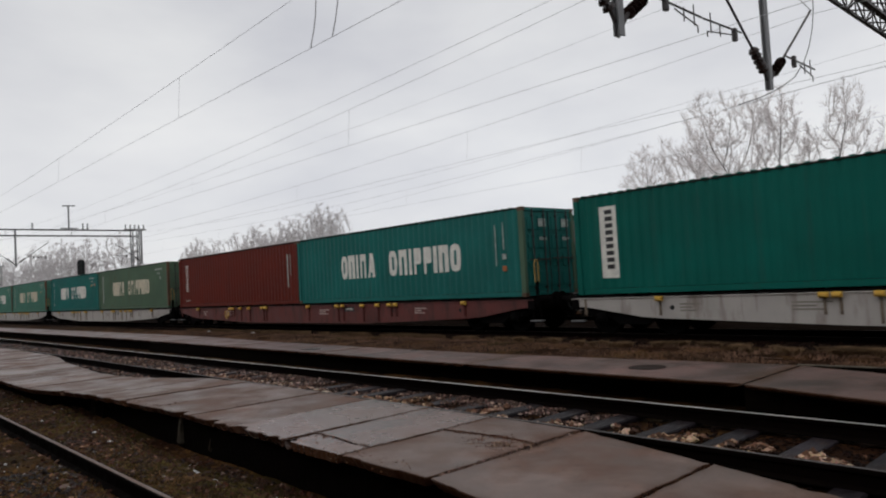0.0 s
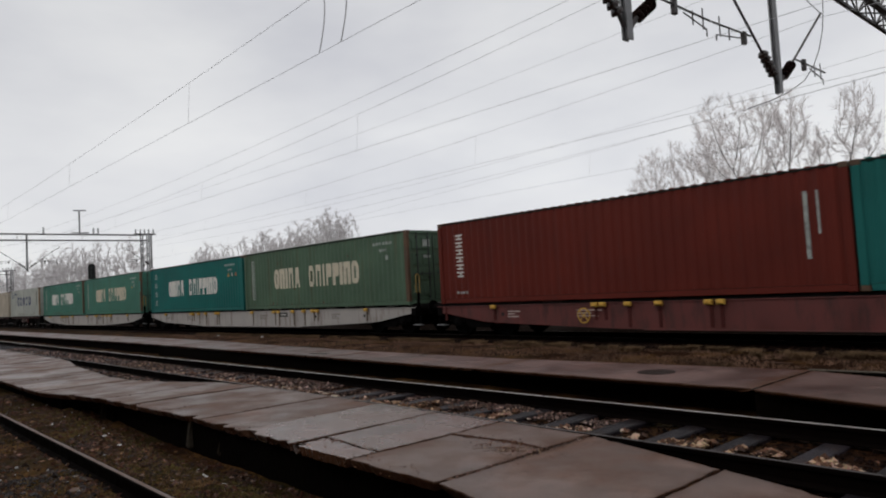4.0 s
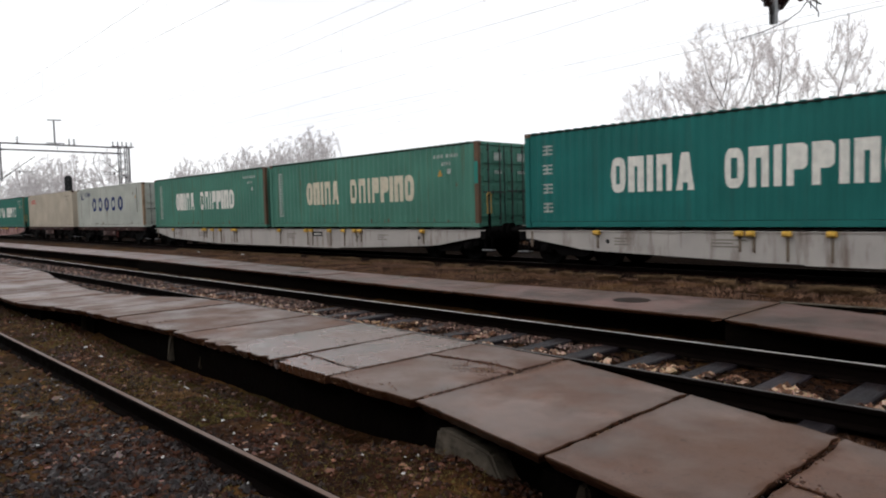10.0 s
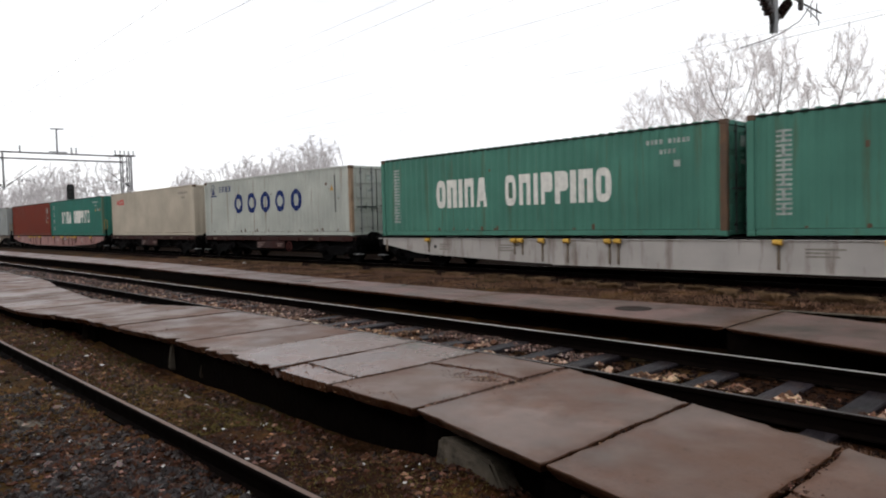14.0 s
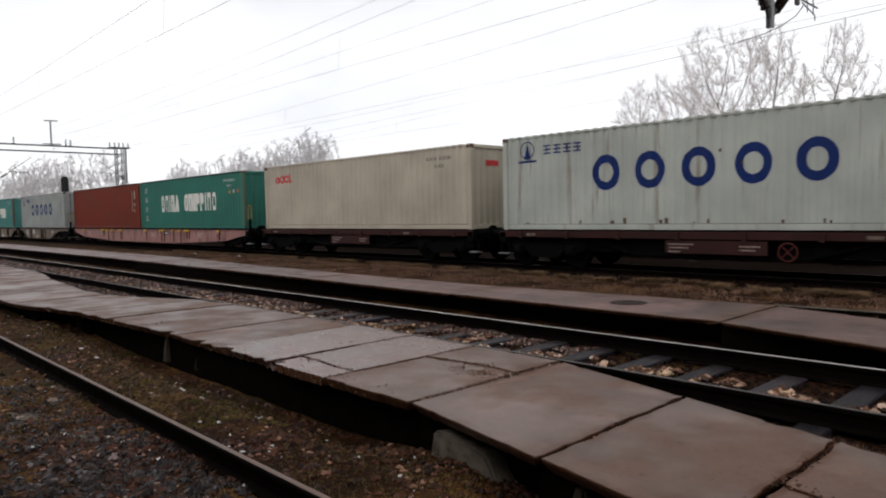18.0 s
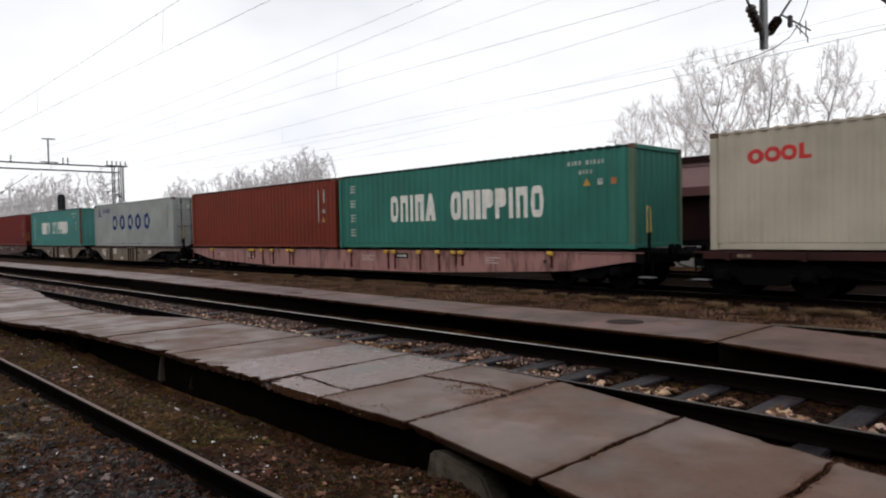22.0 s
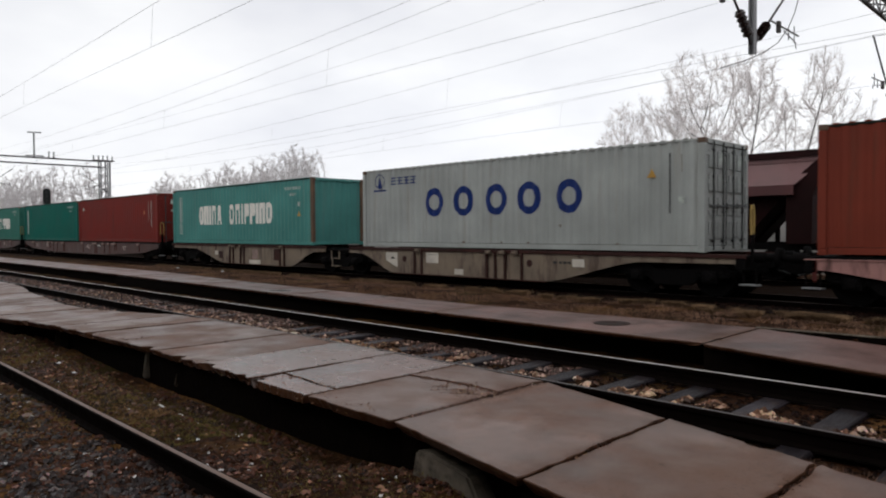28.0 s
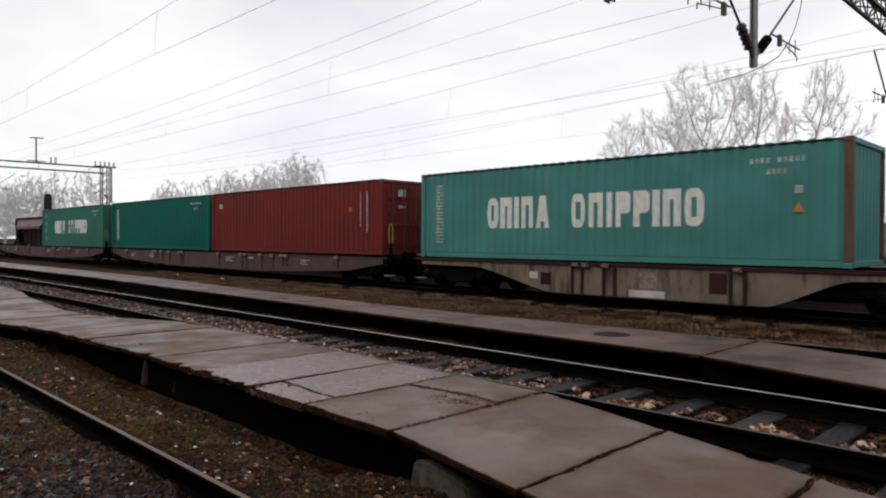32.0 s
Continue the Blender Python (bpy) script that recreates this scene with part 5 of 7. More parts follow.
def build_beam_wagon(x0, x1, material, containers, label, seed, yellow=True, wheel=False):
    """A long flat wagon with deep side beams and a bogie at each end."""
    length = x1 - x0
    rng = random.Random(seed)
    w = tagged(thing("container_wagon", pose(x0, TRAIN_Y, TRAIN_Z)), label, "railway wagon", "wagons of the train")
    for s in (-1, 1):
        y = 1.16 * s
        web = prism(beam_outline(length, 0.69, 0.23, 2.1, TOP - 0.05), y - 0.02, y + 0.02)
        part("side_beam", web, material, w)
        # Flange coloured black to draw the shaded gap under the container.
        part("top_flange", boxes((0, length, y - 0.05 * s - 0.05, y - 0.05 * s + 0.05, TOP - 0.06, TOP), bevel=0.004), DUST_SHADE, w)
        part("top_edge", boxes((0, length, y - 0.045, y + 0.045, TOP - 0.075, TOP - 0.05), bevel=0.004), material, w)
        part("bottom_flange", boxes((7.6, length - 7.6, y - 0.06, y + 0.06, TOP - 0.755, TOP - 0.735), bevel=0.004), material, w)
    part("centre_sill", boxes((0.1, length - 0.1, -0.25, 0.25, 0.62, TOP - 0.06)), DUST_SHADE, w)
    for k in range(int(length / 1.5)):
        put("cross_member", CROSS_MEMBER, DUST_SHADE, w, pose(0.9 + k * 1.5, 0, TOP))
    part("air_reservoir", lathe([(0.05, -0.5), (0.2, -0.46), (0.2, 0.46), (0.05, 0.5)], 14), DUST_SHADE, w, m=pose(length * 0.45, 0.3, 0.5, 0, 0, 90))
    part("brake_rigging", tubes(((2.5, -0.4, 0.45), (length - 2.5, -0.4, 0.45), 0.03), ((2.5, 0.5, 0.40), (length - 2.5, 0.5, 0.40), 0.03)), DUST_SHADE, w)
    wagon_ends(w, length, material)
    side_fittings(w, material, x0, length, containers, rng, yellow)
    ink = MARK_GREY if material is WAGON_GREY else BOARD_PALE
    for lx, ww in ((3.1, 0.5), (5.6, 0.8), (length / 2 + 1.4, 0.75), (length - 5.2, 0.6)):
        for k, f in enumerate((1.0, 0.6, 0.85)):
            part("side_marking", boxes((lx, lx + ww * f, -1.184, -1.181, TOP - 0.26 - 0.075 * k, TOP - 0.225 - 0.075 * k)), ink, w, "line of small worn marks")
    board = part("side_plate", boxes((length - 9.3, length - 8.65, -1.187, -1.181, TOP - 0.32, TOP - 0.14)), MARK_BLACK, w, "small black plate")
    for k in range(4):
        part("plate_marking", boxes((length - 9.2 + 0.12 * k, length - 9.12 + 0.12 * k, -1.190, -1.187, TOP - 0.26, TOP - 0.20)), MARK_WHITE, board)
    for lx in (2.9, length - 3.0, length - 6.4):
        part("lifting_hole", lathe([(0.06, -1.1835), (0.055, -1.1805)], 14), GASKET, w, m=pose(lx, 0, TOP - 0.32))
    if wheel:
        put_hand_wheel(w, LOCK_YELLOW, pose(5.88, -1.26, TOP - 0.38), "yellow handbrake wheel")
    for bx in (1.75, length - 1.75):
        build_bogie(w, bx)
    KEYED.append((w, x0, TRAIN_Y, TRAIN_Z))
    return w


def build_flat_wagon(x0, x1, label, seed, hand_wheel=False):
    """A dark flat wagon with a shallow side sill and open underframe."""
    length = x1 - x0
    rng = random.Random(seed)
    w = tagged(thing("container_wagon", pose(x0, TRAIN_Y, TRAIN_Z)), label, "railway wagon", "wagons of the train")
    for s in (-1, 1):
        part("side_sill", boxes((0, length, 1.17 * s - 0.03, 1.17 * s + 0.03, TOP - 0.17, TOP), bevel=0.006), WAGON_DARK, w)
        part("truss_rod", tubes(((2.9, 1.0 * s, TOP - 0.2), (4.3, 1.0 * s, 0.42), 0.04), ((4.3, 1.0 * s, 0.42), (length - 4.3, 1.0 * s, 0.42), 0.04), ((length - 4.3, 1.0 * s, 0.42), (length - 2.9, 1.0 * s, TOP - 0.2), 0.04)), DUST_SHADE, w)
    for k in range(8):
        put("rib", RIB, WAGON_DARK, w, pose(0.8 + k * (length - 1.6) / 7, -1.19, TOP - 0.20) @ Matrix.Diagonal((1.4, 1, 0.19, 1)))
    part("centre_sill", boxes((0.1, length - 0.1, -0.3, 0.3, 0.62, TOP - 0.05)), DUST_SHADE, w)
    part("deck", boxes((0.05, length - 0.05, -1.13, 1.13, TOP - 0.08, TOP - 0.03)), DUST_SHADE, w)
    # Bearers added to fill the shade under the deck with black.
    part("underframe", boxes((0.5, length - 0.5, -0.92, -0.86, 0.46, TOP - 0.1), (0.5, length - 0.5, 0.86, 0.92, 0.46, TOP - 0.1)), DUST_SHADE, w, "longitudinal bearers added to fill the black shade under the deck")
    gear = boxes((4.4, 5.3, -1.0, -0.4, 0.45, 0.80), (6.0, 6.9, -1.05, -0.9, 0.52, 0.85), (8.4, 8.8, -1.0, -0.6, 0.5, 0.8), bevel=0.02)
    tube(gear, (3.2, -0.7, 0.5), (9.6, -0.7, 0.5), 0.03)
    part("brake_gear", gear, DUST_SHADE, w)
    part("side_plate", boxes((5.2, 7.55, -1.206, -1.201, TOP - 0.50, TOP - 0.20), bevel=0.002), WAGON_DARK, w, "rusty lettered board")
    for lx, wd, z in ((5.28, 0.62, 0.27), (5.28, 0.5, 0.35), (5.28, 0.3, 0.44), (6.95, 0.45, 0.30), (6.95, 0.35, 0.38)):
        part("board_marking", boxes((lx, lx + wd, -1.21, -1.2065, TOP - z - 0.035, TOP - z)), BOARD_MARK, w)
    if hand_wheel:
        put_hand_wheel(w, WAGON_RIB, pose(7.97, -1.24, 0.58), "rusty handbrake wheel")
    for lx in (1.0, 9.4):
        part("side_marking", boxes((lx, lx + 0.3, -1.204, -1.2005, TOP - 0.13, TOP - 0.06)), WAGON_DUST, w, "worn pale mark")
    wagon_ends(w, length, WAGON_DARK, grab=False)
    for bx in (1.5, length - 1.5):
        build_bogie(w, bx)
    KEYED.append((w, x0, TRAIN_Y, TRAIN_Z))
    return w


def build_articulated_wagon(x0, xm, x1, material, containers, label, seed):
    """Two short units on three bogies, the side beams arching over them."""
    length, mid = x1 - x0, xm - x0
    w = tagged(thing("container_wagon", pose(x0, TRAIN_Y, TRAIN_Z)), label, "railway wagon", "wagons of the train")
    outer, inner = (2.6, 5.25), (0.75, 2.3)
    for a, b, e0, e1 in ((0.0, mid - 0.75, outer, inner), (mid + 0.75, length, inner, outer)):
        for s in (-1, 1):
            y = 1.16 * s
            part("side_beam", prism(arch_outline(a, b, 0.82, 0.22, e0, e1, TOP), y - 0.02, y + 0.02), material, w)
            part("top_flange", boxes((a, b, y - 0.06, y + 0.06, TOP - 0.08, TOP), bevel=0.004), WAGON_DARK, w)
            part("bottom_flange", boxes((a + e0[1] + 0.05, b - e1[1] - 0.05, y - 0.06, y + 0.06, TOP - 0.845, TOP - 0.815), bevel=0.004), WAGON_DARK, w)
        part("centre_sill", boxes((a + 0.1, b - 0.1, -0.25, 0.25, 0.66, TOP - 0.06)), DUST_SHADE, w)
        # Added bearers, as on the flat wagons, to blacken the shade below.
        part("underframe", boxes((a + 0.4, b - 0.4, -0.92, -0.86, 0.46, TOP - 0.1), (a + 0.4, b - 0.4, 0.86, 0.92, 0.46, TOP - 0.1)), DUST_SHADE, w, "longitudinal bearers added to fill the black shade under the deck")
    for bx in (5.95, 6.25, 6.89, 7.20, 10.06, 10.37, 18.06, 18.39, 21.14, 21.47, 21.83, 22.43):
        put("rib", RIB, WAGON_DARK, w, pose(bx, -1.185, TOP - 0.81) @ Matrix.Diagonal((1.0, 0.8, 0.74, 1)), "dark rusty upright rib")
    for bx in (5.98, 6.28, 6.87, 10.13, 18.14, 21.16, 21.66, 22.14):
        put("twist_lock", LOCK, WAGON_DUST, w, pose(bx, -1.235, TOP - 0.11), "dusty folding twist lock")
    for p, q, top, low in ((18.59, 19.13, 0.12, 0.45), (19.83, 20.19, 0.60, 0.77), (24.09, 24.46, 0.20, 0.40), (7.58, 8.52, 0.63, 0.80), (4.54, 4.82, 0.29, 0.47)):
        part("side_plate", boxes((p, q, -1.187, -1.181, TOP - low, TOP - top)), CREAM_PLATE, w, "small dusty white plate")
    big = part("side_plate", prism([(16.63, TOP - 0.15), (17.21, TOP - 0.15), (17.21, TOP - 0.63), (16.98, TOP - 0.56), (16.63, TOP - 0.40)], -1.187, -1.181), CREAM_PLATE, w, "large dusty white plate with a dark mark")
    part("plate_marking", prism([(16.86, TOP - 0.36), (17.08, TOP - 0.36), (17.05, TOP - 0.31), (16.95, TOP - 0.29)], -1.190, -1.187), GASKET, big)
    part("plate_marking", boxes((18.66, 19.05, -1.190, -1.187, TOP - 0.20, TOP - 0.18)), MARK_GREY, w)
    for p, q, top, low in ((4.92, 5.26, 0.30, 0.62), (9.58, 9.98, 0.15, 0.61)):
        part("side_plate", boxes((p, q, -1.195, -1.181, TOP - low, TOP - top), bevel=0.003), WAGON_DARK, w, "dark rusty plate")
    part("side_plate", boxes((7.86, 8.31, -1.184, -1.181, TOP - 0.60, TOP - 0.19)), BOARD_MARK, w, "faded lettered patch")
    for p, q in ((23.48, 23.62), (23.68, 23.76), (23.80, 23.92), (23.95, 24.05)):
        part("side_marking", boxes((p, q, -1.184, -1.181, TOP - 0.33, TOP - 0.27)), GASKET, w, "dark worn mark")
    for bx in (17.56, 22.69):
        part("lifting_hole", lathe([(0.10, -1.1835), (0.095, -1.1805)], 14), WAGON_DARK, w, m=pose(bx, 0, TOP - 0.35))
    for k in (-0.35, 0.25):
        part("side_step", boxes((mid + k, mid + k + 0.5, -1.2, -1.16, TOP - 0.44, TOP - 0.41), (mid + k, mid + k + 0.03, -1.2, -1.16, TOP - 0.41, TOP - 0.14), (mid + k + 0.47, mid + k + 0.5, -1.2, -1.16, TOP - 0.41, TOP - 0.14)) if k < 0 else boxes((mid - 0.35, mid + 0.15, -1.2, -1.12, TOP - 0.72, TOP - 0.69), (mid - 0.33, mid - 0.30, -1.18, -1.14, TOP - 0.70, TOP - 0.42)), WAGON_DUST, w, "dusty worn foot step")
    put("connector", mesh_of("connector", boxes((-0.85, 0.85, -0.5, 0.5, TOP - 0.3, TOP - 0.1), (-0.7, 0.7, -1.1, -0.7, TOP - 0.16, TOP - 0.10), bevel=0.02)), DUST_SHADE, w, pose(mid, 0, 0))
    wagon_ends(w, length, WAGON_DARK, grab=True)
    for bx in (1.75, mid, length - 1.75):
        build_bogie(w, bx)
    KEYED.append((w, x0, TRAIN_Y, TRAIN_Z))
    return w


def build_train():
    for x, c in build_containers():
        KEYED.append((c, x, FACE_Y, DECK_Z))
    build_beam_wagon(-11.3, 13.6, WAGON_GREY, [-11.05, 1.2], "pale grey container wagon with deep side beams", 1)
    build_beam_wagon(-37.5, -12.6, WAGON_RED, [-25.03, -37.27], "rusty red container wagon with yellow twist locks", 2, wheel=True)
    build_beam_wagon(-63.75, -38.62, WAGON_GREY, [-51.08, -63.49], "pale grey container wagon with yellow twist locks", 3)
    build_beam_wagon(-90.35, -65.05, WAGON_GREY, [-77.48, -90.1], "pale grey container wagon with yellow twist locks", 4)
    build_flat_wagon(-104.25, -91.70, "dark rusty flat wagon with a shallow sill", 5, True)
    build_flat_wagon(-117.95, -105.35, "dark rusty flat wagon with a shallow sill", 6)
    build_beam_wagon(-144.3, -119.2, WAGON_PINK, [-131.62, -144.3], "faded red container wagon with yellow twist locks", 7)
    build_articulated_wagon(-174.0, -160.12, -145.45, WAGON_DUST, [-158.67, -173.77], "dusty articulated container wagon on three bogies", 8)
    build_beam_wagon(-200.6, -175.45, WAGON_GRIME, [-187.88, -200.35], "rusty red container wagon", 9, yellow=False)
    build_beam_wagon(-227.2, -201.65, WAGON_GRIME, [-214.06, -226.8], "faded red container wagon, half empty", 10, yellow=False)
    build_beam_wagon(-253.6, -228.5, WAGON_DUST, [], "empty dusty container wagon", 11, yellow=False)


build_train()

# ---- parked hopper wagons behind the train ----
def build_hopper():
    """A covered hopper wagon, 13 m long, its origin on the rail at its right end."""
    h = tagged(thing("hopper_wagon", pose(-4.4, 22.0, -0.05)), "dark brown bulk hopper wagon with sloped ends", "railway wagon", "parked hopper wagons")
    a, b = -11.65, -1.75
    half = (a + b) / 2
    for s in (-1, 1):
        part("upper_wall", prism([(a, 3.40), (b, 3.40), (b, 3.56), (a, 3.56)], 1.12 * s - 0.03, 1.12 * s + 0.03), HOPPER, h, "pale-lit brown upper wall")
        bm = bmesh.new()
        rows = [bm.verts.new(p) for p in ((a - 0.1, 1.12 * s, 3.41), (b + 0.1, 1.12 * s, 3.41), (b - 0.58, 1.38 * s, 2.76), (a + 0.58, 1.38 * s, 2.76))]
        back = [bm.verts.new((v.co.x, v.co.y - 0.04 * s, v.co.z - 0.02)) for v in rows]
        bm.faces.new(rows)
        bm.faces.new(back[::-1])
        for k in range(4):
            bm.faces.new((rows[k], back[k], back[(k + 1) % 4], rows[(k + 1) % 4]))
        bmesh.ops.recalc_face_normals(bm, faces=bm.faces)
        part("sloped_wall", bm, HOPPER, h)
        part("wall_strip", boxes((a + 0.60, b - 0.60, 1.38 * s - 0.03, 1.38 * s + 0.03, 2.48, 2.76)), HOPPER_STRIP, h)
        part("discharge_chute", prism([(a + 1.0, 2.45), (b - 1.0, 2.45), (b - 2.2, 1.1), (a + 2.2, 1.1)], 0.2 * s, 1.02 * s), HOPPER_DARK, h)
        part("sole_bar", boxes((-12.8, -0.2, 1.1 * s - 0.05, 1.1 * s + 0.05, 0.92, 1.12)), DUST_SHADE, h)
        for xx in (-9.8, -8.2, -6.7, -5.2, -3.6):
            part("wall_rib", boxes((xx - 0.06, xx + 0.06, 1.03 * s - 0.06, 1.03 * s + 0.06, 1.1, 2.3)), HOPPER_DARK, h)
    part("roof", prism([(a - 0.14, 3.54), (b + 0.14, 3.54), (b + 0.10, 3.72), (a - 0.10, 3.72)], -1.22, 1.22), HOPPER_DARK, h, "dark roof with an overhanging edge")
    for k in (1, -1):
        prof = [(b + 0.10, 3.55), (b + 0.13, 3.55), (b + 0.11, 3.0), (b - 0.12, 2.45), (b - 0.14, 1.1), (b - 0.18, 1.1), (b - 0.16, 2.46), (b + 0.07, 3.0)]
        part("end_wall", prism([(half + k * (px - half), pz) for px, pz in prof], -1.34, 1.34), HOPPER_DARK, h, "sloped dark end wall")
        for s in (-1, 1):
            # Plate added to fill the shaded space under the end with black.
            cheek = [(b + 0.09, 3.54), (b - 0.05, 3.42), (b - 0.84, 2.72), (b - 0.84, 1.1), (b - 0.16, 1.1), (b - 0.14, 2.45), (b + 0.08, 3.0)]
            part("end_shade_plate", prism([(half + k * (px - half), pz) for px, pz in cheek], 1.24 * s - 0.02, 1.24 * s + 0.02), HOPPER_DARK, h, "added dark plate filling the shade under the end")
    for y0 in (-1.15, -0.8):
        part("ladder_rail", tubes(((-1.0, y0, 1.0), (-1.2, y0, 3.5), 0.025)), STEEL_DARK, h)
    for k in range(9):
        part("ladder_rung", tubes(((-1.0 - 0.022 * k, -1.15, 1.2 + k * 0.27), (-1.0 - 0.022 * k, -0.8, 1.2 + k * 0.27), 0.015)), STEEL_DARK, h)
    part("end_platform", boxes((-1.7, -0.3, -1.2, 1.2, 1.05, 1.12)), STEEL_DARK, h)
    part("end_rail", tubes(((-0.5, -1.15, 1.1), (-0.5, -1.15, 2.0), 0.022), ((-0.5, -1.15, 2.0), (-0.5, 1.15, 2.0), 0.022), ((-0.5, 0, 1.1), (-0.5, 0, 2.0), 0.022), ((-0.5, 1.15, 1.1), (-0.5, 1.15, 2.0), 0.022), ((-0.5, -1.15, 1.55), (-0.5, 1.15, 1.55), 0.018)), STEEL_DARK, h)
    for xx in (-2.2, -10.8):
        b_ = put("bogie", BOLSTER, DUST_SHADE, h, pose(xx, 0, 0), "black two-axle bogie")
        for s in (-1, 1):
            put("side_frame", SIDE_FRAME, DUST_SHADE, b_, pose(0, 0.98 * s, 0))
        for k in (-0.9, 0.9):
            put("wheelset", WHEELSET, DUST_SHADE, b_, pose(k, 0, WHEEL_R))
    for yy in (-0.875, 0.875):
        for xx, turn in ((-0.1, 90), (-12.9, -90)):
            put("buffer", BUFFER, DUST_SHADE, h, pose(xx, yy, 1.0, 0, 0, turn))
    return h


hopper = build_hopper()
for k in range(1, 6):
    copy_thing(hopper, pose(-4.4 - 14.2 * k, 22.0, -0.05))


# ---- overhead line ----
CONTACT = {6.33: 5.55, 11.6: 5.57, 16.4: 5.52, 22.8: 5.55}
PORTALS = (-135.7, -70.5, -5.33, 59.8)


def cable(pts, radius, n=4):
    """A wire through the points, as one tube."""
    bm = bmesh.new()
    pts = [Vector(p) for p in pts]
    rings = []
    for i, p in enumerate(pts):
        d = (pts[min(i + 1, len(pts) - 1)] - pts[max(i - 1, 0)]).normalized()
        u = d.cross(Vector((0.13, 0.99, 0.05))).normalized()
        v = d.cross(u)
        rings.append([bm.verts.new(p + (u * math.cos(k * math.tau / n) + v * math.sin(k * math.tau / n)) * radius) for k in range(n)])
    for a, b in zip(rings, rings[1:]):
        for k in range(n):
            bm.faces.new((a[k], a[(k + 1) % n], b[(k + 1) % n], b[k]))
    return bm


def span(points_of, x0, x1, radius, steps=14):
    return cable([points_of(x0 + (x1 - x0) * k / steps) for k in range(steps + 1)], radius)


def messenger_z(x, a, b, high, sag):
    f = (x - a) / (b - a)
    return high - sag * 4 * f * (1 - f)


def build_wires():
    for y, zc in CONTACT.items():
        line = tagged(thing("overhead_wire"), "thin grey contact and carrier wires above a track", "overhead wire", "overhead wires")
        high, sag = {6.33: (6.70, 0.45), 11.6: (7.15, 1.0), 16.4: (6.95, 0.85), 22.8: (6.95, 0.7)}[y]
        part("contact_wire", span(lambda x: (x, y, zc), -300, 60, 0.0045, 40), WIRE, line)
        for a, b in list(zip(PORTALS, PORTALS[1:])) + [(-300, -135.7)]:
            part("carrier_wire", span(lambda x: (x, y + 0.02, messenger_z(x, a, b, high, sag)), a, b, 0.005, 16), WIRE, line)
            n = 6
            for k in range(1, n):
                x = a + (b - a) * k / n if y != 6.33 else b - 10.0 * k
                if x < -90:
                    continue
                bm = tubes(((x, y, zc), (x + 0.12, y + 0.01, messenger_z(x, a, b, high, sag)), 0.003), n=4)
                part("dropper", bm, WIRE, line)
        if y == 6.33:
            for x0 in (-9.1, -9.75):
                pts = [(x0 - 0.02 + 0.18 * math.sin(f * math.pi * 0.9), y + 0.05 * f, zc + 1.3 * f) for f in [k / 10 for k in range(11)]]
                part("jumper_cable", cable(pts, 0.010, 5), WIRE, line, "curved jumper cable")
    line = tagged(thing("crossover_wire"), "thin grey contact wire that crosses over to the next track", "overhead wire", "overhead wires")
    part("contact_wire", span(lambda x: (x, 16.7 - 0.177 * (x + 4.1), 5.5), -48, 8, 0.0035, 10), WIRE, line)
    for y, high, sag in ((11.95, 7.6, 0.7), (24.6, 8.1, 0.9), (18.4, 9.2, 0.6)):
        line = tagged(thing("feeder_wire"), "thin grey feeder wire strung between the portals", "overhead wire", "overhead wires")
        for a, b in zip(PORTALS, PORTALS[1:]):
            part("wire_span", span(lambda x: (x, y, messenger_z(x, a, b, high, sag)), a, b, 0.005, 14), WIRE, line)


def insulator_bm(a, b, n=4):
    a, b = Vector(a), Vector(b)
    bm = tubes((a, b, 0.03), n=8)
    for k in range(n):
        p, q = a.lerp(b, (k + 0.25) / n), a.lerp(b, (k + 0.75) / n)
        tube(bm, p, q, 0.105, 0.075, n=10)
    return bm


def build_drop_post(parent, x, y, bottom, top, left=True, right=True):
    """A post that hangs from the beam, with a sloping bracket to each side."""
    post = part("drop_post", boxes((x - 0.055, x - 0.03, y - 0.07, y + 0.07, bottom, top), (x + 0.03, x + 0.055, y - 0.07, y + 0.07, bottom, top), (x - 0.03, x + 0.03, y - 0.01, y + 0.01, bottom, top)), GALV, parent, "hanging steel post")
    for s in (-1, 1):
        if (s < 0 and not left) or (s > 0 and not right):
            continue
        at = lambda dy, dz: Vector((x, y + dy * s, bottom + dz))
        foot, k1, k2, joint, tip = (at(0.09, 0.18), at(0.20, 0.34), at(0.68, 0.71), at(1.12, 0.92), at(2.5, 2.08)) if s < 0 else (at(0.09, 0.18), at(0.28, 0.40), at(0.76, 0.74), at(0.94, 0.86), at(2.67, 2.22))
        part("bracket_tube", tubes((foot, k1, 0.032), (k2, tip, 0.026)), STEEL_DARK, post, "sloping bracket tube")
        part("insulator", insulator_bm(k1, k2, 5), INSULATOR, post, "dark brown ribbed insulator")
        far = at(2.62, 0.86)
        part("registration_arm", tubes((joint, far, 0.018)), STEEL_DARK, post, "long thin registration arm")
        low = (at(1.5, 0.80), at(2.5, 0.66), at(2.5, 0.56)) if s < 0 else (at(1.7, 0.80), at(2.46, 0.68), at(2.46, 0.56))
        part("steady_arm", tubes((low[0], low[1], 0.012), (low[1], low[2], 0.012)), STEEL_DARK, post)
        part("arm_clamp", boxes((x - 0.04, x + 0.04, min(at(1.36, 0).y, at(1.46, 0).y), max(at(1.36, 0).y, at(1.46, 0).y), bottom + 0.70, bottom + 0.94), bevel=0.01), STEEL_DARK, post)
        for dy in (2.0, 2.35):
            part("arm_stay", tubes((at(dy, 0.66), at(dy, 1.02 if dy > 2.1 else 0.9), 0.012)), STEEL_DARK, post)
        part("tie_wire", tubes((tip, (x, y + 0.08 * s, bottom + 2.6), 0.010), n=4), WIRE, post)


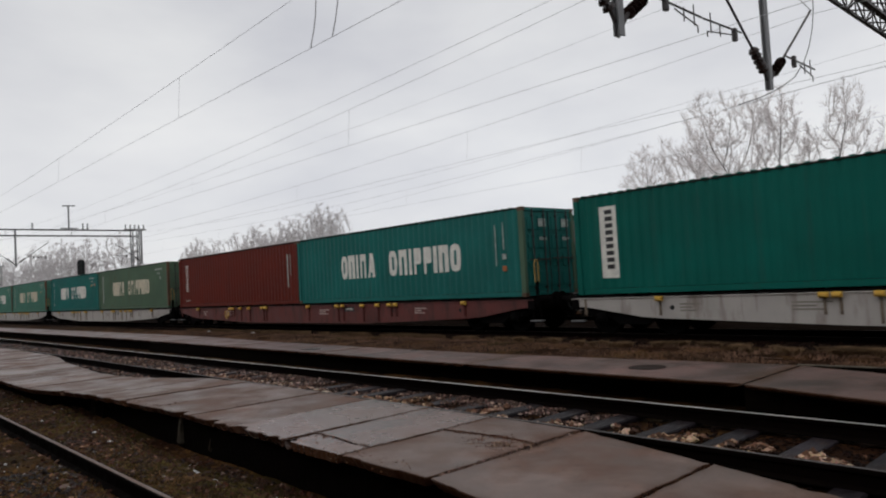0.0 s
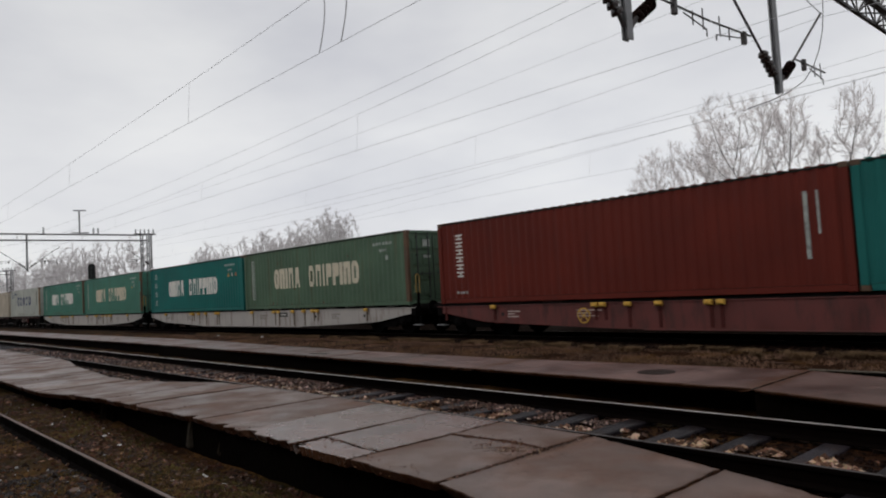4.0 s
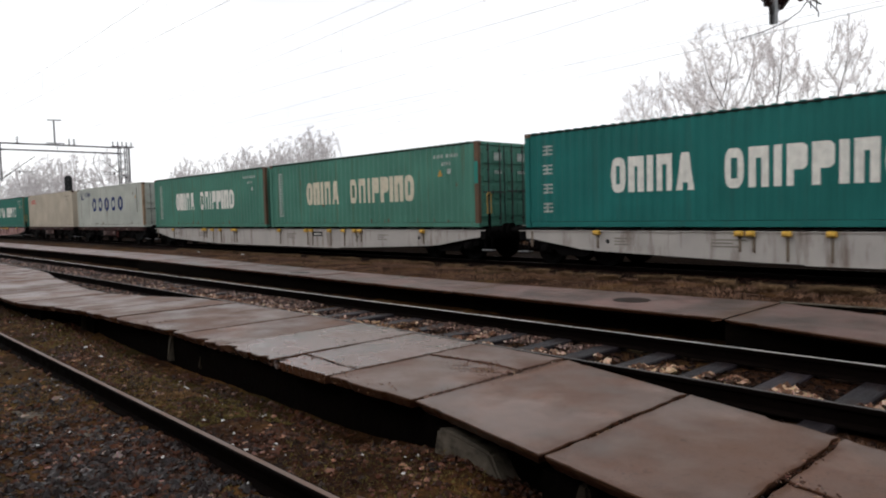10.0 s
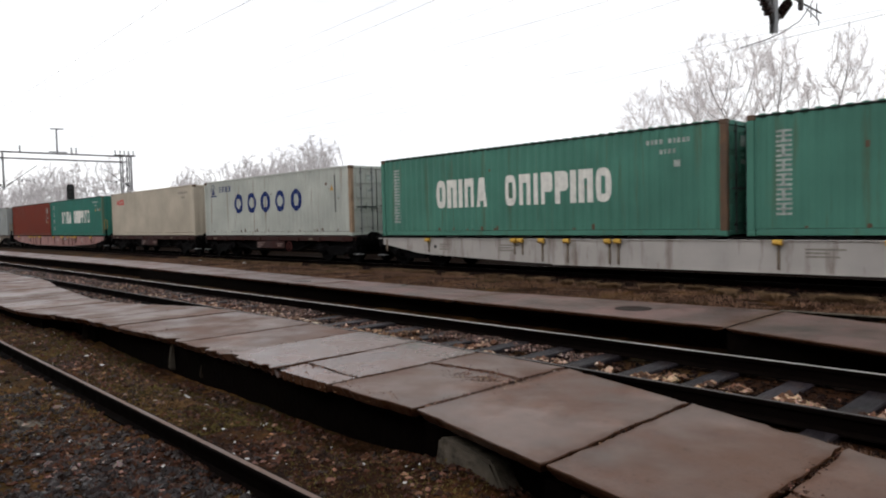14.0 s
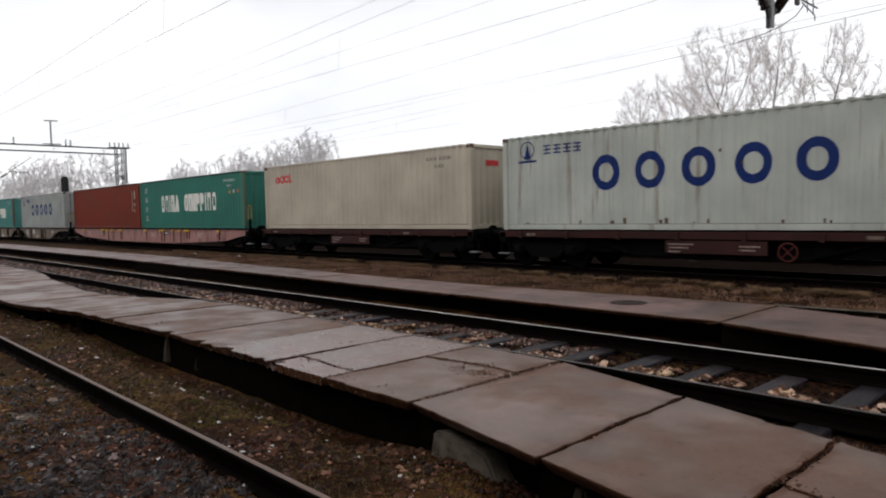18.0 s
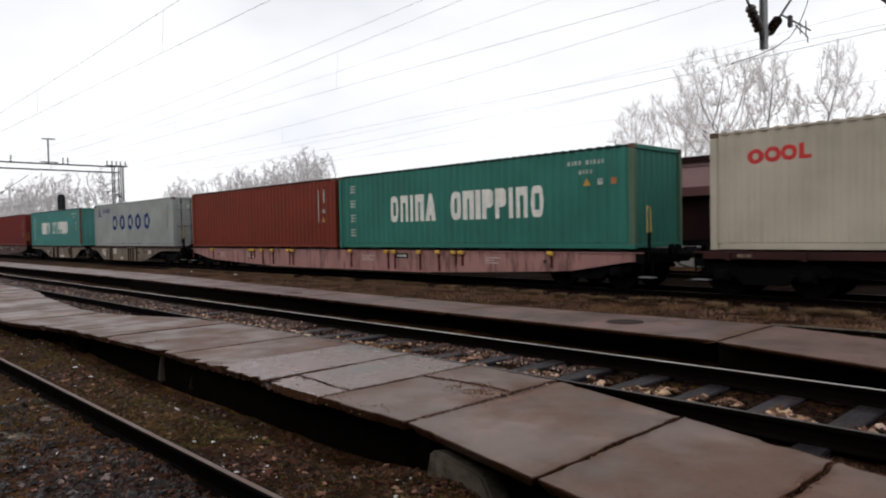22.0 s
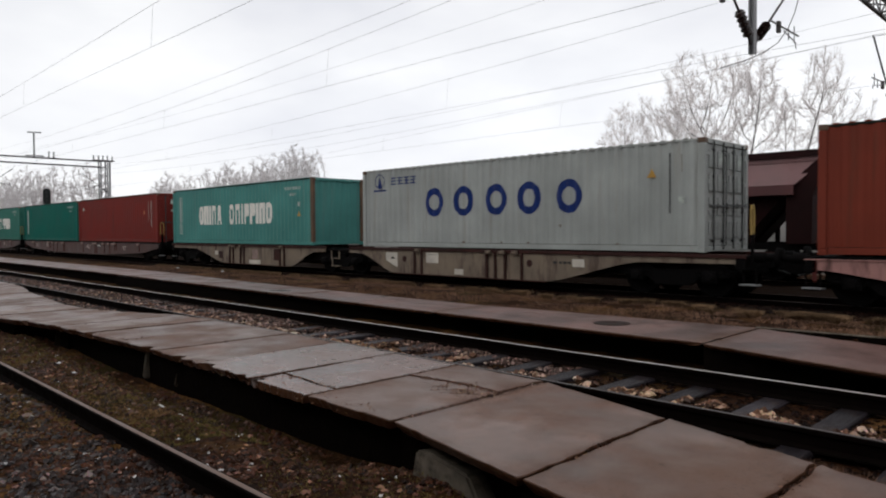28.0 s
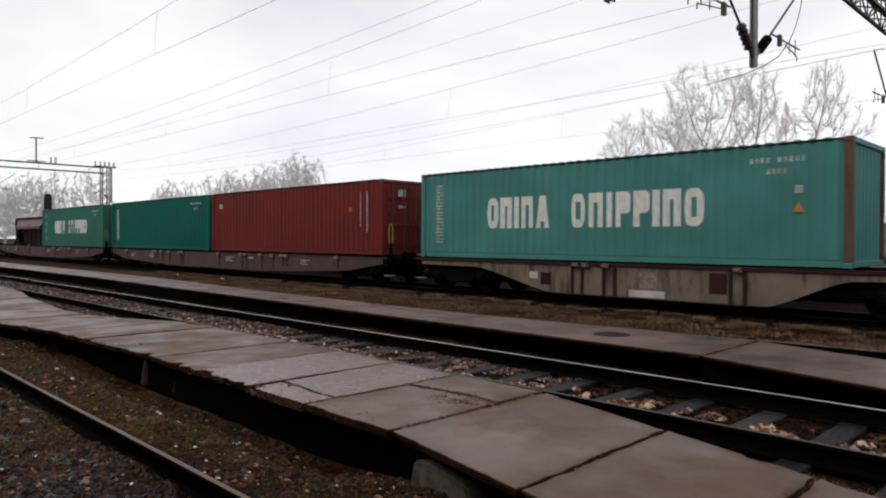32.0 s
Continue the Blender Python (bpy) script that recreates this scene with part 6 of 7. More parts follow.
def build_portal(x, near, far, laced, z0=7.72, foot=5.0):
    """A lattice portal across the tracks."""
    p = tagged(thing("catenary_portal"), "grey lattice steel portal spanning the tracks", "catenary portal", "catenary portals")
    z1 = z0 + 0.63
    part("beam_chord", boxes((x - 0.30, x - 0.22, near, far, z0, z0 + 0.08), (x + 0.22, x + 0.30, near, far, z0, z0 + 0.08)), STEEL_DARK, p)
    part("beam_chord", boxes((x - 0.30, x - 0.22, near, far, z1 - 0.08, z1), (x + 0.22, x + 0.30, near, far, z1 - 0.08, z1)), STEEL_DARK, p)
    lace = bmesh.new()
    n = int((far - near) / 0.75) if laced else 0
    for k in range(0 if laced else 6):
        tube(lace, (x, near + 0.4 + k * (far - near - 0.8) / 5, z0 + 0.04), (x, near + 0.4 + k * (far - near - 0.8) / 5, z1 - 0.04), 0.02, n=4)
    for k in range(n):
        y0, y1 = near + k * 0.75, near + (k + 1) * 0.75
        for xx in (x - 0.26, x + 0.26):
            tube(lace, (xx, y0, z0 + 0.04 if k % 2 else z1 - 0.04), (xx, y1, z1 - 0.04 if k % 2 else z0 + 0.04), 0.028, n=4)
            tube(lace, (xx, y1, z0 + 0.04), (xx, y1, z1 - 0.04), 0.022, n=4)
        for zz in (z0 + 0.04, z1 - 0.04):
            tube(lace, (x - 0.26, y0 if k % 2 else y1, zz), (x + 0.26, y1 if k % 2 else y0, zz), 0.024, n=4)
    part("beam_lattice", lace, STEEL_DARK, p)
    for y in (near, far):
        mast = bmesh.new()
        for dx in (-0.30, 0.30):
            for dy in (-0.30, 0.30):
                box(mast, x + dx - 0.045, x + dx + 0.045, y + dy - 0.045, y + dy + 0.045, -0.3, z1)
        for k in range(11):
            z = 0.1 + k * 0.72
            for dx in (-0.3, 0.3):
                tube(mast, (x + dx, y - 0.3, z), (x + dx, y + 0.3, z + 0.72), 0.025, n=4)
            for dy in (-0.3, 0.3):
                tube(mast, (x - 0.3, y + dy, z + 0.72), (x + 0.3, y + dy, z), 0.025, n=4)
        part("mast", mast, GALV, p, "lattice mast")
        part("mast_cap", boxes((x - 0.5, x + 0.5, y - 0.95, y + 0.95, z1, z1 + 0.07)), STEEL_DARK, p)
        for dy in (-0.85, -0.4, 0.0, 0.4, 0.85):
            part("insulator", insulator_bm((x, y + dy, z1 + 0.07), (x, y + dy, z1 + 0.55), 3), GALV, p, "pale post insulator")
    post_top = z1
    for y in (8.75, 14.05):
        build_drop_post(p, x, y, foot, post_top)
    build_drop_post(p, x, 24.9 if far < 27 else 25.4, foot, post_top, left=True, right=False)
    part("top_post", tubes(((x, 18.4, z1), (x, 18.4, z1 + 2.25), 0.08), ((x, 17.9, z1 + 2.2), (x, 19.0, z1 + 2.25), 0.06), ((x, 17.7, z1 + 0.12), (x, 19.2, z1 + 0.12), 0.06)), GALV, p, "short post on top of the beam")
    for y in (15.4, 19.6, 20.0):
        part("insulator", insulator_bm((x, y, z1), (x, y, z1 + 0.6), 3), GALV, p, "pale post insulator")
    return p


build_wires()
build_portal(-70.5, -3.0, 24.3, False)
build_portal(-5.38, -3.0, 30.0, True, 8.0, 4.92)
build_portal(-135.7, -3.0, 24.3, False)
tagged(part("feed_cable", cable([(-5.45, 17.2, 7.9), (-5.48, 17.2, 7.3), (-5.53, 17.2, 6.88), (-5.63, 17.2, 6.48), (-5.77, 17.2, 6.15), (-6.0, 17.2, 5.85), (-6.34, 17.15, 5.66), (-6.78, 17.15, 5.55), (-7.4, 17.25, 5.51)], 0.010, 5), STEEL_DARK, None), "curved dark feed cable hanging from the portal to the wire", "cable")


def build_signal():
    s = tagged(thing("railway_signal", pose(-69.6, 19.1, -0.2)), "dark railway signal head on a thin post", "railway signal")
    part("post", tubes(((0, 0, 0), (0, 0, 4.6), 0.07), n=10), GALV, s)
    head = prism([(-0.30, 4.3), (0.30, 4.3), (0.30, 5.45), (0.18, 5.68), (-0.18, 5.68), (-0.30, 5.45)], -0.10, 0.10)
    part("head", head, GASKET, s, "black signal head", m=pose(0, 0, 0, 0, 0, 60))
    for z in (4.6, 4.95, 5.3):
        part("lamp_hood", lathe([(0.11, 0.0), (0.11, 0.22), (0.10, 0.22)], 12), GASKET, s, m=pose(0.16, -0.1, z, 0, 0, 240))
    part("ladder", tubes(((-0.3, 0.2, 0), (-0.3, 0.2, 4.4), 0.02), ((0.0, 0.3, 0), (0.0, 0.3, 4.4), 0.02)), GALV, s)


build_signal()


# ---- fence and trees beyond the tracks ----
def build_fence():
    f = tagged(thing("fence"), "grey concrete panel fence with posts", "fence")
    panel = mesh_of("panel", boxes((0.06, 1.94, -0.03, 0.03, -0.4, 2.15), bevel=0.01))
    post = mesh_of("post", boxes((-0.07, 0.07, -0.08, 0.08, -0.4, 2.3), bevel=0.01))
    for k in range(60):
        put("panel", panel, FENCE, f, pose(14 - 2 * k, 28.0, 0))
        put("post", post, FENCE, f, pose(14 - 2 * k, 28.0, 0))


build_fence()


def tubes_mesh(name, segs, sides, thicken=1.0):
    n = len(segs)
    a = np.array([s[0][:] for s in segs])
    b = np.array([s[1][:] for s in segs])
    ra = np.array([s[2] for s in segs]) * thicken
    rb = np.array([s[3] for s in segs]) * thicken
    d = b - a
    d /= np.linalg.norm(d, axis=1)[:, None] + 1e-9
    ref = np.where(np.abs(d[:, 2:3]) > 0.9, np.array([[1.0, 0, 0]]), np.array([[0, 0, 1.0]]))
    u = np.cross(d, ref)
    u /= np.linalg.norm(u, axis=1)[:, None] + 1e-9
    v = np.cross(d, u)
    verts = np.zeros((n, 2, sides, 3))
    for k in range(sides):
        w = u * math.cos(k * math.tau / sides) + v * math.sin(k * math.tau / sides)
        verts[:, 0, k] = a + w * ra[:, None]
        verts[:, 1, k] = b + w * rb[:, None]
    base = (np.arange(n) * sides * 2)[:, None]
    faces = np.concatenate([base + np.array([[k, (k + 1) % sides, sides + (k + 1) % sides, sides + k]]) for k in range(sides)])
    return from_arrays(name, verts.reshape(-1, 3).tolist(), faces.tolist())


def branches(seed, base, blobs, count, step=0.3, reach=3.2, kill=0.48, tip=0.0095):
    """Limbs that grow from the base towards points spread through the crown's blobs (x, y, z, radius, half height), and the twigs on them."""
    rng = np.random.default_rng(seed)
    share = np.array([b[3] ** 2 * b[4] for b in blobs])
    pick = rng.choice(len(blobs), count * 3, p=share / share.sum())
    v = rng.normal(size=(count * 3, 3))
    v *= (rng.random(count * 3) ** (1 / 2.4) / np.linalg.norm(v, axis=1))[:, None]
    bl = np.array(blobs)
    pts = bl[pick, :3] + v * bl[pick][:, [3, 3, 4]]
    keep = [noise.noise(Vector(p) * 0.55 + Vector((seed, 0, 0))) > -0.12 for p in pts.tolist()]
    pts = pts[np.array(keep)][:count]
    low = pts[:, 2].min()
    nodes, parent = [np.array(base, float)], [-1]
    lead = pts[pts[:, 2] < low + 2.5].mean(axis=0)
    while nodes[-1][2] < low - 0.2:
        d = lead - nodes[-1]
        d = d / np.linalg.norm(d) * 0.6 + np.array((0, 0, 0.6)) + rng.normal(0, 0.10, 3)
        nodes.append(nodes[-1] + d / np.linalg.norm(d) * step)
        parent.append(len(nodes) - 2)
    arr = np.array(nodes)
    near = np.array([np.argmin(((arr - p) ** 2).sum(1)) for p in pts])
    dist = np.linalg.norm(arr[near] - pts, axis=1)
    grown = {}
    for _ in range(140):
        pull = {}
        for p, k, d in zip(pts, near, dist):
            if d < reach or len(nodes) < 60:
                pull.setdefault(int(k), []).append((p - nodes[k]) / max(d, 1e-6))
        if not pull:
            break
        fresh = []
        for k, ways in pull.items():
            grown[k] = grown.get(k, 0) + 1
            if grown[k] > 2:
                continue
            d = np.sum(ways, axis=0) / len(ways)
            grow_on = nodes[k] - nodes[parent[k]] if parent[k] >= 0 else np.array((0, 0, 1.0))
            d = d + 0.6 * grow_on / (np.linalg.norm(grow_on) + 1e-9) + np.array((0, 0, 0.12)) + rng.normal(0, 0.05, 3)
            q = nodes[k] + d / np.linalg.norm(d) * step
            fresh.append(len(nodes))
            nodes.append(q)
            parent.append(k)
        if not fresh:
            break
        add = np.array([nodes[k] for k in fresh])
        d2 = np.linalg.norm(pts[:, None, :] - add[None], axis=2)
        best = d2.argmin(axis=1)
        dn = d2[np.arange(len(pts)), best]
        closer = dn < dist
        near = np.where(closer, np.array(fresh)[best], near)
        dist = np.where(closer, dn, dist)
        live = (dist > kill) & np.array([grown.get(int(k), 0) < 3 for k in near])
        pts, near, dist = pts[live], near[live], dist[live]
        if len(pts) == 0:
            break
    n = len(nodes)
    flow = np.zeros(n)
    tips = np.ones(n, bool)
    for k in range(1, n):
        tips[parent[k]] = False
    for k in range(n - 1, 0, -1):
        flow[k] = max(flow[k], tip ** 2.2)
        flow[parent[k]] += flow[k]
    rad = flow ** (1 / 2.2)
    limbs, twigs = [], []
    for k in range(1, n):
        a, b = nodes[parent[k]], nodes[k]
        row = (Vector(a), Vector(b), float(min(rad[parent[k]], rad[k] * 1.5)), float(rad[k]), 0)
        (limbs if rad[k] > 0.022 else twigs).append(row)
        if rad[k] > 0.05:
            continue
        along = Vector(b - a).normalized()
        for _ in range(7 if tips[k] else 4):
            p = Vector(b)
            d = (along * 0.9 + Vector(rng.normal(0, 0.55, 3)) + Vector((0, 0, 0.35))).normalized()
            size = rng.uniform(0.25, 0.8)
            for q in range(3):
                d = (d + Vector(rng.normal(0, 0.13, 3)) + Vector((0, 0, 0.10))).normalized()
                e = p + d * size / 3
                twigs.append((p, e, 0.0085 - 0.0016 * q, 0.0069 - 0.0016 * q, 1))
                if q:
                    side = (d + Vector(rng.normal(0, 0.5, 3))).normalized()
                    twigs.append((p, p + side * size * 0.4, 0.006, 0.004, 1))
                p = e
    return limbs, twigs


def build_tree(x, y, blobs, count, seed, label, crown, bark, thick=1.0, **kw):
    """A bare tree with its foot at x, y; the blobs are given in the place's own metres."""
    limbs, twigs = branches(seed, (0, 0, 0), [(bx - x, by - y, bz + 0.3, r, h) for bx, by, bz, r, h in blobs], count, **kw)
    t = tagged(thing("tree", pose(x, y, -0.3)), label, "tree", "bare frosted trees")
    put("trunk", tubes_mesh("trunk", limbs, 6), bark, t, label="dark grey trunk and limbs")
    put("crown", tubes_mesh("crown", twigs, 3, thick), crown, t, label="open crown of frosted twigs")
    return t


NEAR_TREE = "tall bare tree with frosted branching twigs"
FAR_TREE = "distant bare tree grey with frost, its bark paled for haze"
build_tree(-21.7, 50.0, [(-23.4, 50, 11.4, 2.5, 3.1), (-21.6, 51, 10.8, 2.2, 3.4), (-25.0, 50, 9.4, 1.7, 2.3), (-22.4, 49, 7.4, 2.4, 2.2)], 1300, 1, NEAR_TREE, FROST, BARK, 1.35)
build_tree(-19.4, 50.5, [(-19.3, 50.5, 11.2, 1.9, 3.0), (-17.8, 50.5, 9.8, 1.7, 2.6), (-19.6, 50.5, 7.4, 1.8, 2.2)], 800, 2, NEAR_TREE, FROST, BARK, 1.35)
build_tree(-17.1, 50.0, [(-14.6, 50, 10.6, 1.6, 2.9), (-16.0, 50, 9.2, 1.5, 2.4), (-13.0, 50, 8.8, 1.4, 2.4), (-15.6, 50, 6.6, 1.9, 1.8), (-13.4, 50, 6.4, 1.6, 1.6)], 950, 3, NEAR_TREE, FROST, BARK, 1.35)
build_tree(-25.5, 51.0, [(-26.7, 51, 9.9, 1.9, 2.4), (-25.0, 51, 8.6, 1.7, 2.4), (-26.2, 51, 6.4, 1.9, 1.8)], 700, 4, NEAR_TREE, FROST, BARK, 1.35)
build_tree(-28.5, 50.5, [(-29.3, 50.5, 9.0, 1.9, 2.3), (-30.8, 50.5, 7.6, 1.3, 1.9), (-28.8, 50.5, 6.4, 1.8, 1.9)], 620, 5, NEAR_TREE, FROST, BARK, 1.35)
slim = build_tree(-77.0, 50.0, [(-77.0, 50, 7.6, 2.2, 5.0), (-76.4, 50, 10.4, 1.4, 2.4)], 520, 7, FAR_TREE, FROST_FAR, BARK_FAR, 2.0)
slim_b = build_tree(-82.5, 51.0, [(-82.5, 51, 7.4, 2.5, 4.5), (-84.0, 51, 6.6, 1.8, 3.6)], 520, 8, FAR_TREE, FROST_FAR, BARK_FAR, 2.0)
for x, y, turn, low in ((-74.3, 51, 130, 0.9), (-79.6, 52, 70, 0.6), (-86.5, 51, 40, 0.1), (-91, 52, 100, 0.3), (-95.5, 51, 200, 0.2), (-100.5, 53, 300, 0.6), (-105, 52, 10, 1.2), (-113, 52, 20, 1.0), (-118, 51, 80, 0.3), (-123, 53, 140, 1.2)):
    copy_thing(slim if int(turn / 10) % 2 else slim_b, pose(x, y, -0.3 - low, 0, 0, turn))
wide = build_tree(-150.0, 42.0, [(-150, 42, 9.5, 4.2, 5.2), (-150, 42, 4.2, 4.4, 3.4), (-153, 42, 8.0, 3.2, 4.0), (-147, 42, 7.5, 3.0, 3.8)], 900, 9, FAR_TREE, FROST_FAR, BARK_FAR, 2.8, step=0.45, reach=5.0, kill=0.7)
for x, y, turn in ((-158, 40, 30), (-168, 42, 80), (-178, 40, 150), (-190, 43, 220), (-205, 40, 290), (-225, 42, 10), (-142, 46, 200), (-250, 40, 60)):
    copy_thing(wide, pose(x, y, -0.4, 0, 0, turn))


# ---- loose stones, growth and scraps ----
def stones(name, spots, material, label, sizes, seed):
    """Many irregular stones in one object."""
    rng = np.random.default_rng(seed)
    n = len(spots)
    base = np.array([(1, 0, 0), (-1, 0, 0), (0, 1, 0), (0, -1, 0), (0, 0, 1), (0, 0, -1), (0.6, 0.6, 0.5), (-0.6, 0.6, 0.45), (-0.6, -0.6, 0.5), (0.6, -0.6, 0.45)])
    tri = np.array([(4, 0, 6), (4, 6, 2), (4, 2, 7), (4, 7, 1), (4, 1, 8), (4, 8, 3), (4, 3, 9), (4, 9, 0), (0, 2, 6), (2, 1, 7), (1, 3, 8), (3, 0, 9), (0, 5, 2), (2, 5, 1), (1, 5, 3), (3, 5, 0)])
    size = sizes[0] + (sizes[1] - sizes[0]) * rng.random(n) ** 2.2
    jit = base[None] * (1 + rng.uniform(-0.5, 0.5, (n, 10, 1))) * rng.uniform(0.6, 1.2, (n, 1, 3))
    ang = rng.uniform(0, math.tau, n)
    ca, sa = np.cos(ang)[:, None], np.sin(ang)[:, None]
    x = jit[:, :, 0] * ca - jit[:, :, 1] * sa
    y = jit[:, :, 0] * sa + jit[:, :, 1] * ca
    pts = np.stack([x, y, jit[:, :, 2] * 0.75], 2) * size[:, None, None]
    pts += np.array(spots)[:, None, :]
    faces = (tri[None] + (np.arange(n) * 10)[:, None, None]).reshape(-1, 3)
    me = from_arrays(name, pts.reshape(-1, 3).tolist(), faces.tolist())
    me.materials.append(material)
    return tagged(new(name, me), label, "ballast", kind="stuff")


def scatter(seed, count, x0, x1, y0, y1, keep=lambda x, y: True, lift=0.0, height=None):
    rng = random.Random(seed)
    out = []
    while len(out) < count:
        x = x1 - (x1 - x0) * rng.random() ** 1.5
        y = rng.uniform(y0, y1)
        if keep(x, y):
            out.append((x, y, (ground_height(x, y) if height is None else height) + lift))
    return out


def between_sleepers(x, y):
    f = ((3.69 - x) / 0.685) % 1.0
    clump = noise.noise(Vector((x * 1.4, y * 1.4, 2)))
    return 0.20 < f < 0.80 and y > 5.64 and y < 7.0 and clump * 0.5 + 0.6 * noise.noise(Vector((x * 6, y * 6, 3))) + 1.2 * (6.2 - y) > 0.0


stones("track_gravel", scatter(7, 11000, -18, 0.8, 5.3, 7.8, lambda x, y: abs(y - 5.58) > 0.06 and abs(y - 7.08) > 0.06, 0.004), STONE_BLACK, "black gravel between the sleepers", (0.010, 0.032), 7)
stones("track_gravel", scatter(8, 5000, -11, -4.6, 5.62, 7.02, lambda x, y: noise.noise(Vector((x * 1.1, y * 1.8, 21))) + 0.45 * math.sin(x * 811.3 + y * 433.7) > 0.1, 0.036), STONE_BROWN, "brown gravel spread between the sleepers", (0.010, 0.030), 8)
stones("track_gravel", scatter(18, 15000, -36, -10.5, 4.75, 7.6, lambda x, y: abs(y - 5.58) > 0.08 and abs(y - 7.08) > 0.08 and noise.noise(Vector((x * 0.9, y * 1.6, 25))) + 0.5 * math.sin(x * 711.3 + y * 333.7) > -0.35, 0.052), STONE_BROWN, "brown gravel spread over the sleepers", (0.014, 0.042), 18)


def stony(x, y):
    """Stones lie in patches, with bare soil between."""
    patch = noise.noise(Vector((x * 0.7, y * 0.9, 11))) + 0.5 * noise.noise(Vector((x * 3, y * 3, 12)))
    return abs(y - 2.14) > 0.05 and (patch > 0.02 or math.sin(x * 913.7 + y * 517.3) > 0.7)


stones("ballast_stones", scatter(1, 11000, -17, -0.6, 5.62, 7.0, between_sleepers, 0.062), STONE_PALE, "pale brown ballast stones heaped between the sleepers", (0.012, 0.055), 1)
stones("dark_gravel", scatter(2, 27000, -17, -2.0, 0.8, 3.6, stony), STONE_DARK, "dark wet gravel and clinker beside the siding", (0.008, 0.036), 2)
stones("oily_shaded_gravel", scatter(3, 16000, -45, 1.0, 13.15, 15.7, lambda x, y: y > bed_edge(x), height=-0.20), STONE_BLACK, "oily gravel shoulder of the main line, blackened for the train's shade", (0.022, 0.055), 3)
stones("pale_chips", scatter(4, 330, -16, -2.3, 0.8, 3.3, lambda x, y: abs(y - 2.14) > 0.05, 0.004), SCRAP, "small pale chips strewn over the dark ground", (0.005, 0.022), 4)
stones("dark_gravel", scatter(6, 9000, 5.0, -2.0, -1.2, 3.0, lambda x, y: abs(y - 2.14) > 0.05 and abs(y - 0.63) > 0.05), STONE_DARK, "dark gravel of the siding", (0.008, 0.036), 6)
stones("wet_clinker", scatter(9, 4200, -8.5, -3.2, 0.55, 2.06, lambda x, y: noise.noise(Vector((x * 0.8, y * 1.1, 31))) + 0.8 * math.sin(x * 917.3 + y * 513.1) + 0.4 * noise.noise(Vector((x * 4, y * 4, 32))) > -0.15 - 0.2 * (x + 5.2), 0.004), STONE_WET, "wet dark clinker stones in the siding", (0.012, 0.042), 9)
stones("rail_side_pebbles", scatter(5, 420, -16, 1, 7.16, 7.5, lift=0.02) , STONE_PALE, "pale pebbles along the rail", (0.015, 0.03), 5)


def blades(name, spots, material, label, height, seed, fine=1.0):
    rng = np.random.default_rng(seed)
    n = len(spots)
    p = np.array(spots)
    a = rng.uniform(0, math.tau, n)
    w = rng.uniform(0.004, 0.010, n) * fine
    h = rng.uniform(height[0], height[1], n)
    side = np.stack([np.cos(a), np.sin(a), np.zeros(n)], 1) * w[:, None]
    lean = np.stack([rng.normal(0, 0.5, n), rng.normal(0, 0.5, n), np.ones(n)], 1) * h[:, None]
    mid = p + lean * 0.55
    tip = p + lean * np.array([1.5, 1.5, 0.9])
    verts = np.stack([p - side, p + side, mid + side * 0.7, mid - side * 0.7, tip], 1).reshape(-1, 3)
    base = (np.arange(n) * 5)[:, None]
    quads = (base + np.array([[0, 1, 2, 3]])).tolist()
    tris = (base + np.array([[3, 2, 4]])).tolist()
    me = from_arrays(name, verts.tolist(), quads + tris)
    me.materials.append(material)
    return tagged(new(name, me), label, "grass", kind="stuff")


def tufty(x, y):
    return noise.noise(Vector((x * 0.9, y * 1.3, 7))) > -0.25 and y > (pit_edge(x) + 0.06 if x > -4.1 else 9.9) and y < bed_edge(x) + 0.05 + 0.3 * noise.noise(Vector((x * 0.7, 3, 1)))


blades("withered_grass", scatter(11, 34000, -34, 1.0, 9.9, 14.3, tufty), GRASS, "withered brown grass over the disused track", (0.02, 0.085), 11, 0.8)
blades("withered_grass", scatter(17, 90000, -34, 1.0, 12.4, 14.5, lambda x, y: bed_edge(x) - 0.55 < y < bed_edge(x) + 0.12 and noise.noise(Vector((x * 2.6, y * 1.6, 41))) > 0.16), TUFT, "uneven yellowed tufts along the ballast edge", (0.05, 0.15), 17, 0.9)
blades("withered_grass", scatter(13, 2500, -34, 1.0, 26.0, 27.8), GRASS, "withered grass between the far tracks", (0.05, 0.16), 13)
blades("brown_growth", scatter(15, 15000, -24, -6.5, 0.5, 3.0, lambda x, y: noise.noise(Vector((x * 0.5, y * 0.7, 19))) > -0.1 and abs(y - 2.14) > 0.06), DRY, "short brown moss and dead growth over the soil", (0.006, 0.024), 15, 0.8)
blades("brown_growth", scatter(14, 11000, -22, -6.0, 0.6, 2.05, lambda x, y: noise.noise(Vector((x * 0.6, y * 0.6, 9))) > 0.0), STRAW, "short yellowed growth beside the siding", (0.006, 0.022), 14, 0.7)
blades("green_growth", scatter(16, 14000, -15, -5.5, 2.2, 3.3, lambda x, y: noise.noise(Vector((x * 0.8, y * 1.1, 23))) > -0.2), MOSS, "low moss and dead leaves beside the platform", (0.006, 0.022), 16, 0.8)
blades("green_growth", scatter(12, 16000, -22, -2.0, 0.6, 3.4, lambda x, y: (noise.noise(Vector((x * 0.45, y * 0.45, 3))) > 0.05 or (x < -9 and y > 2.6)) and abs(y - 2.14) > 0.06), MOSS, "sparse green and brown growth in the soil", (0.008, 0.03), 12, 0.6)


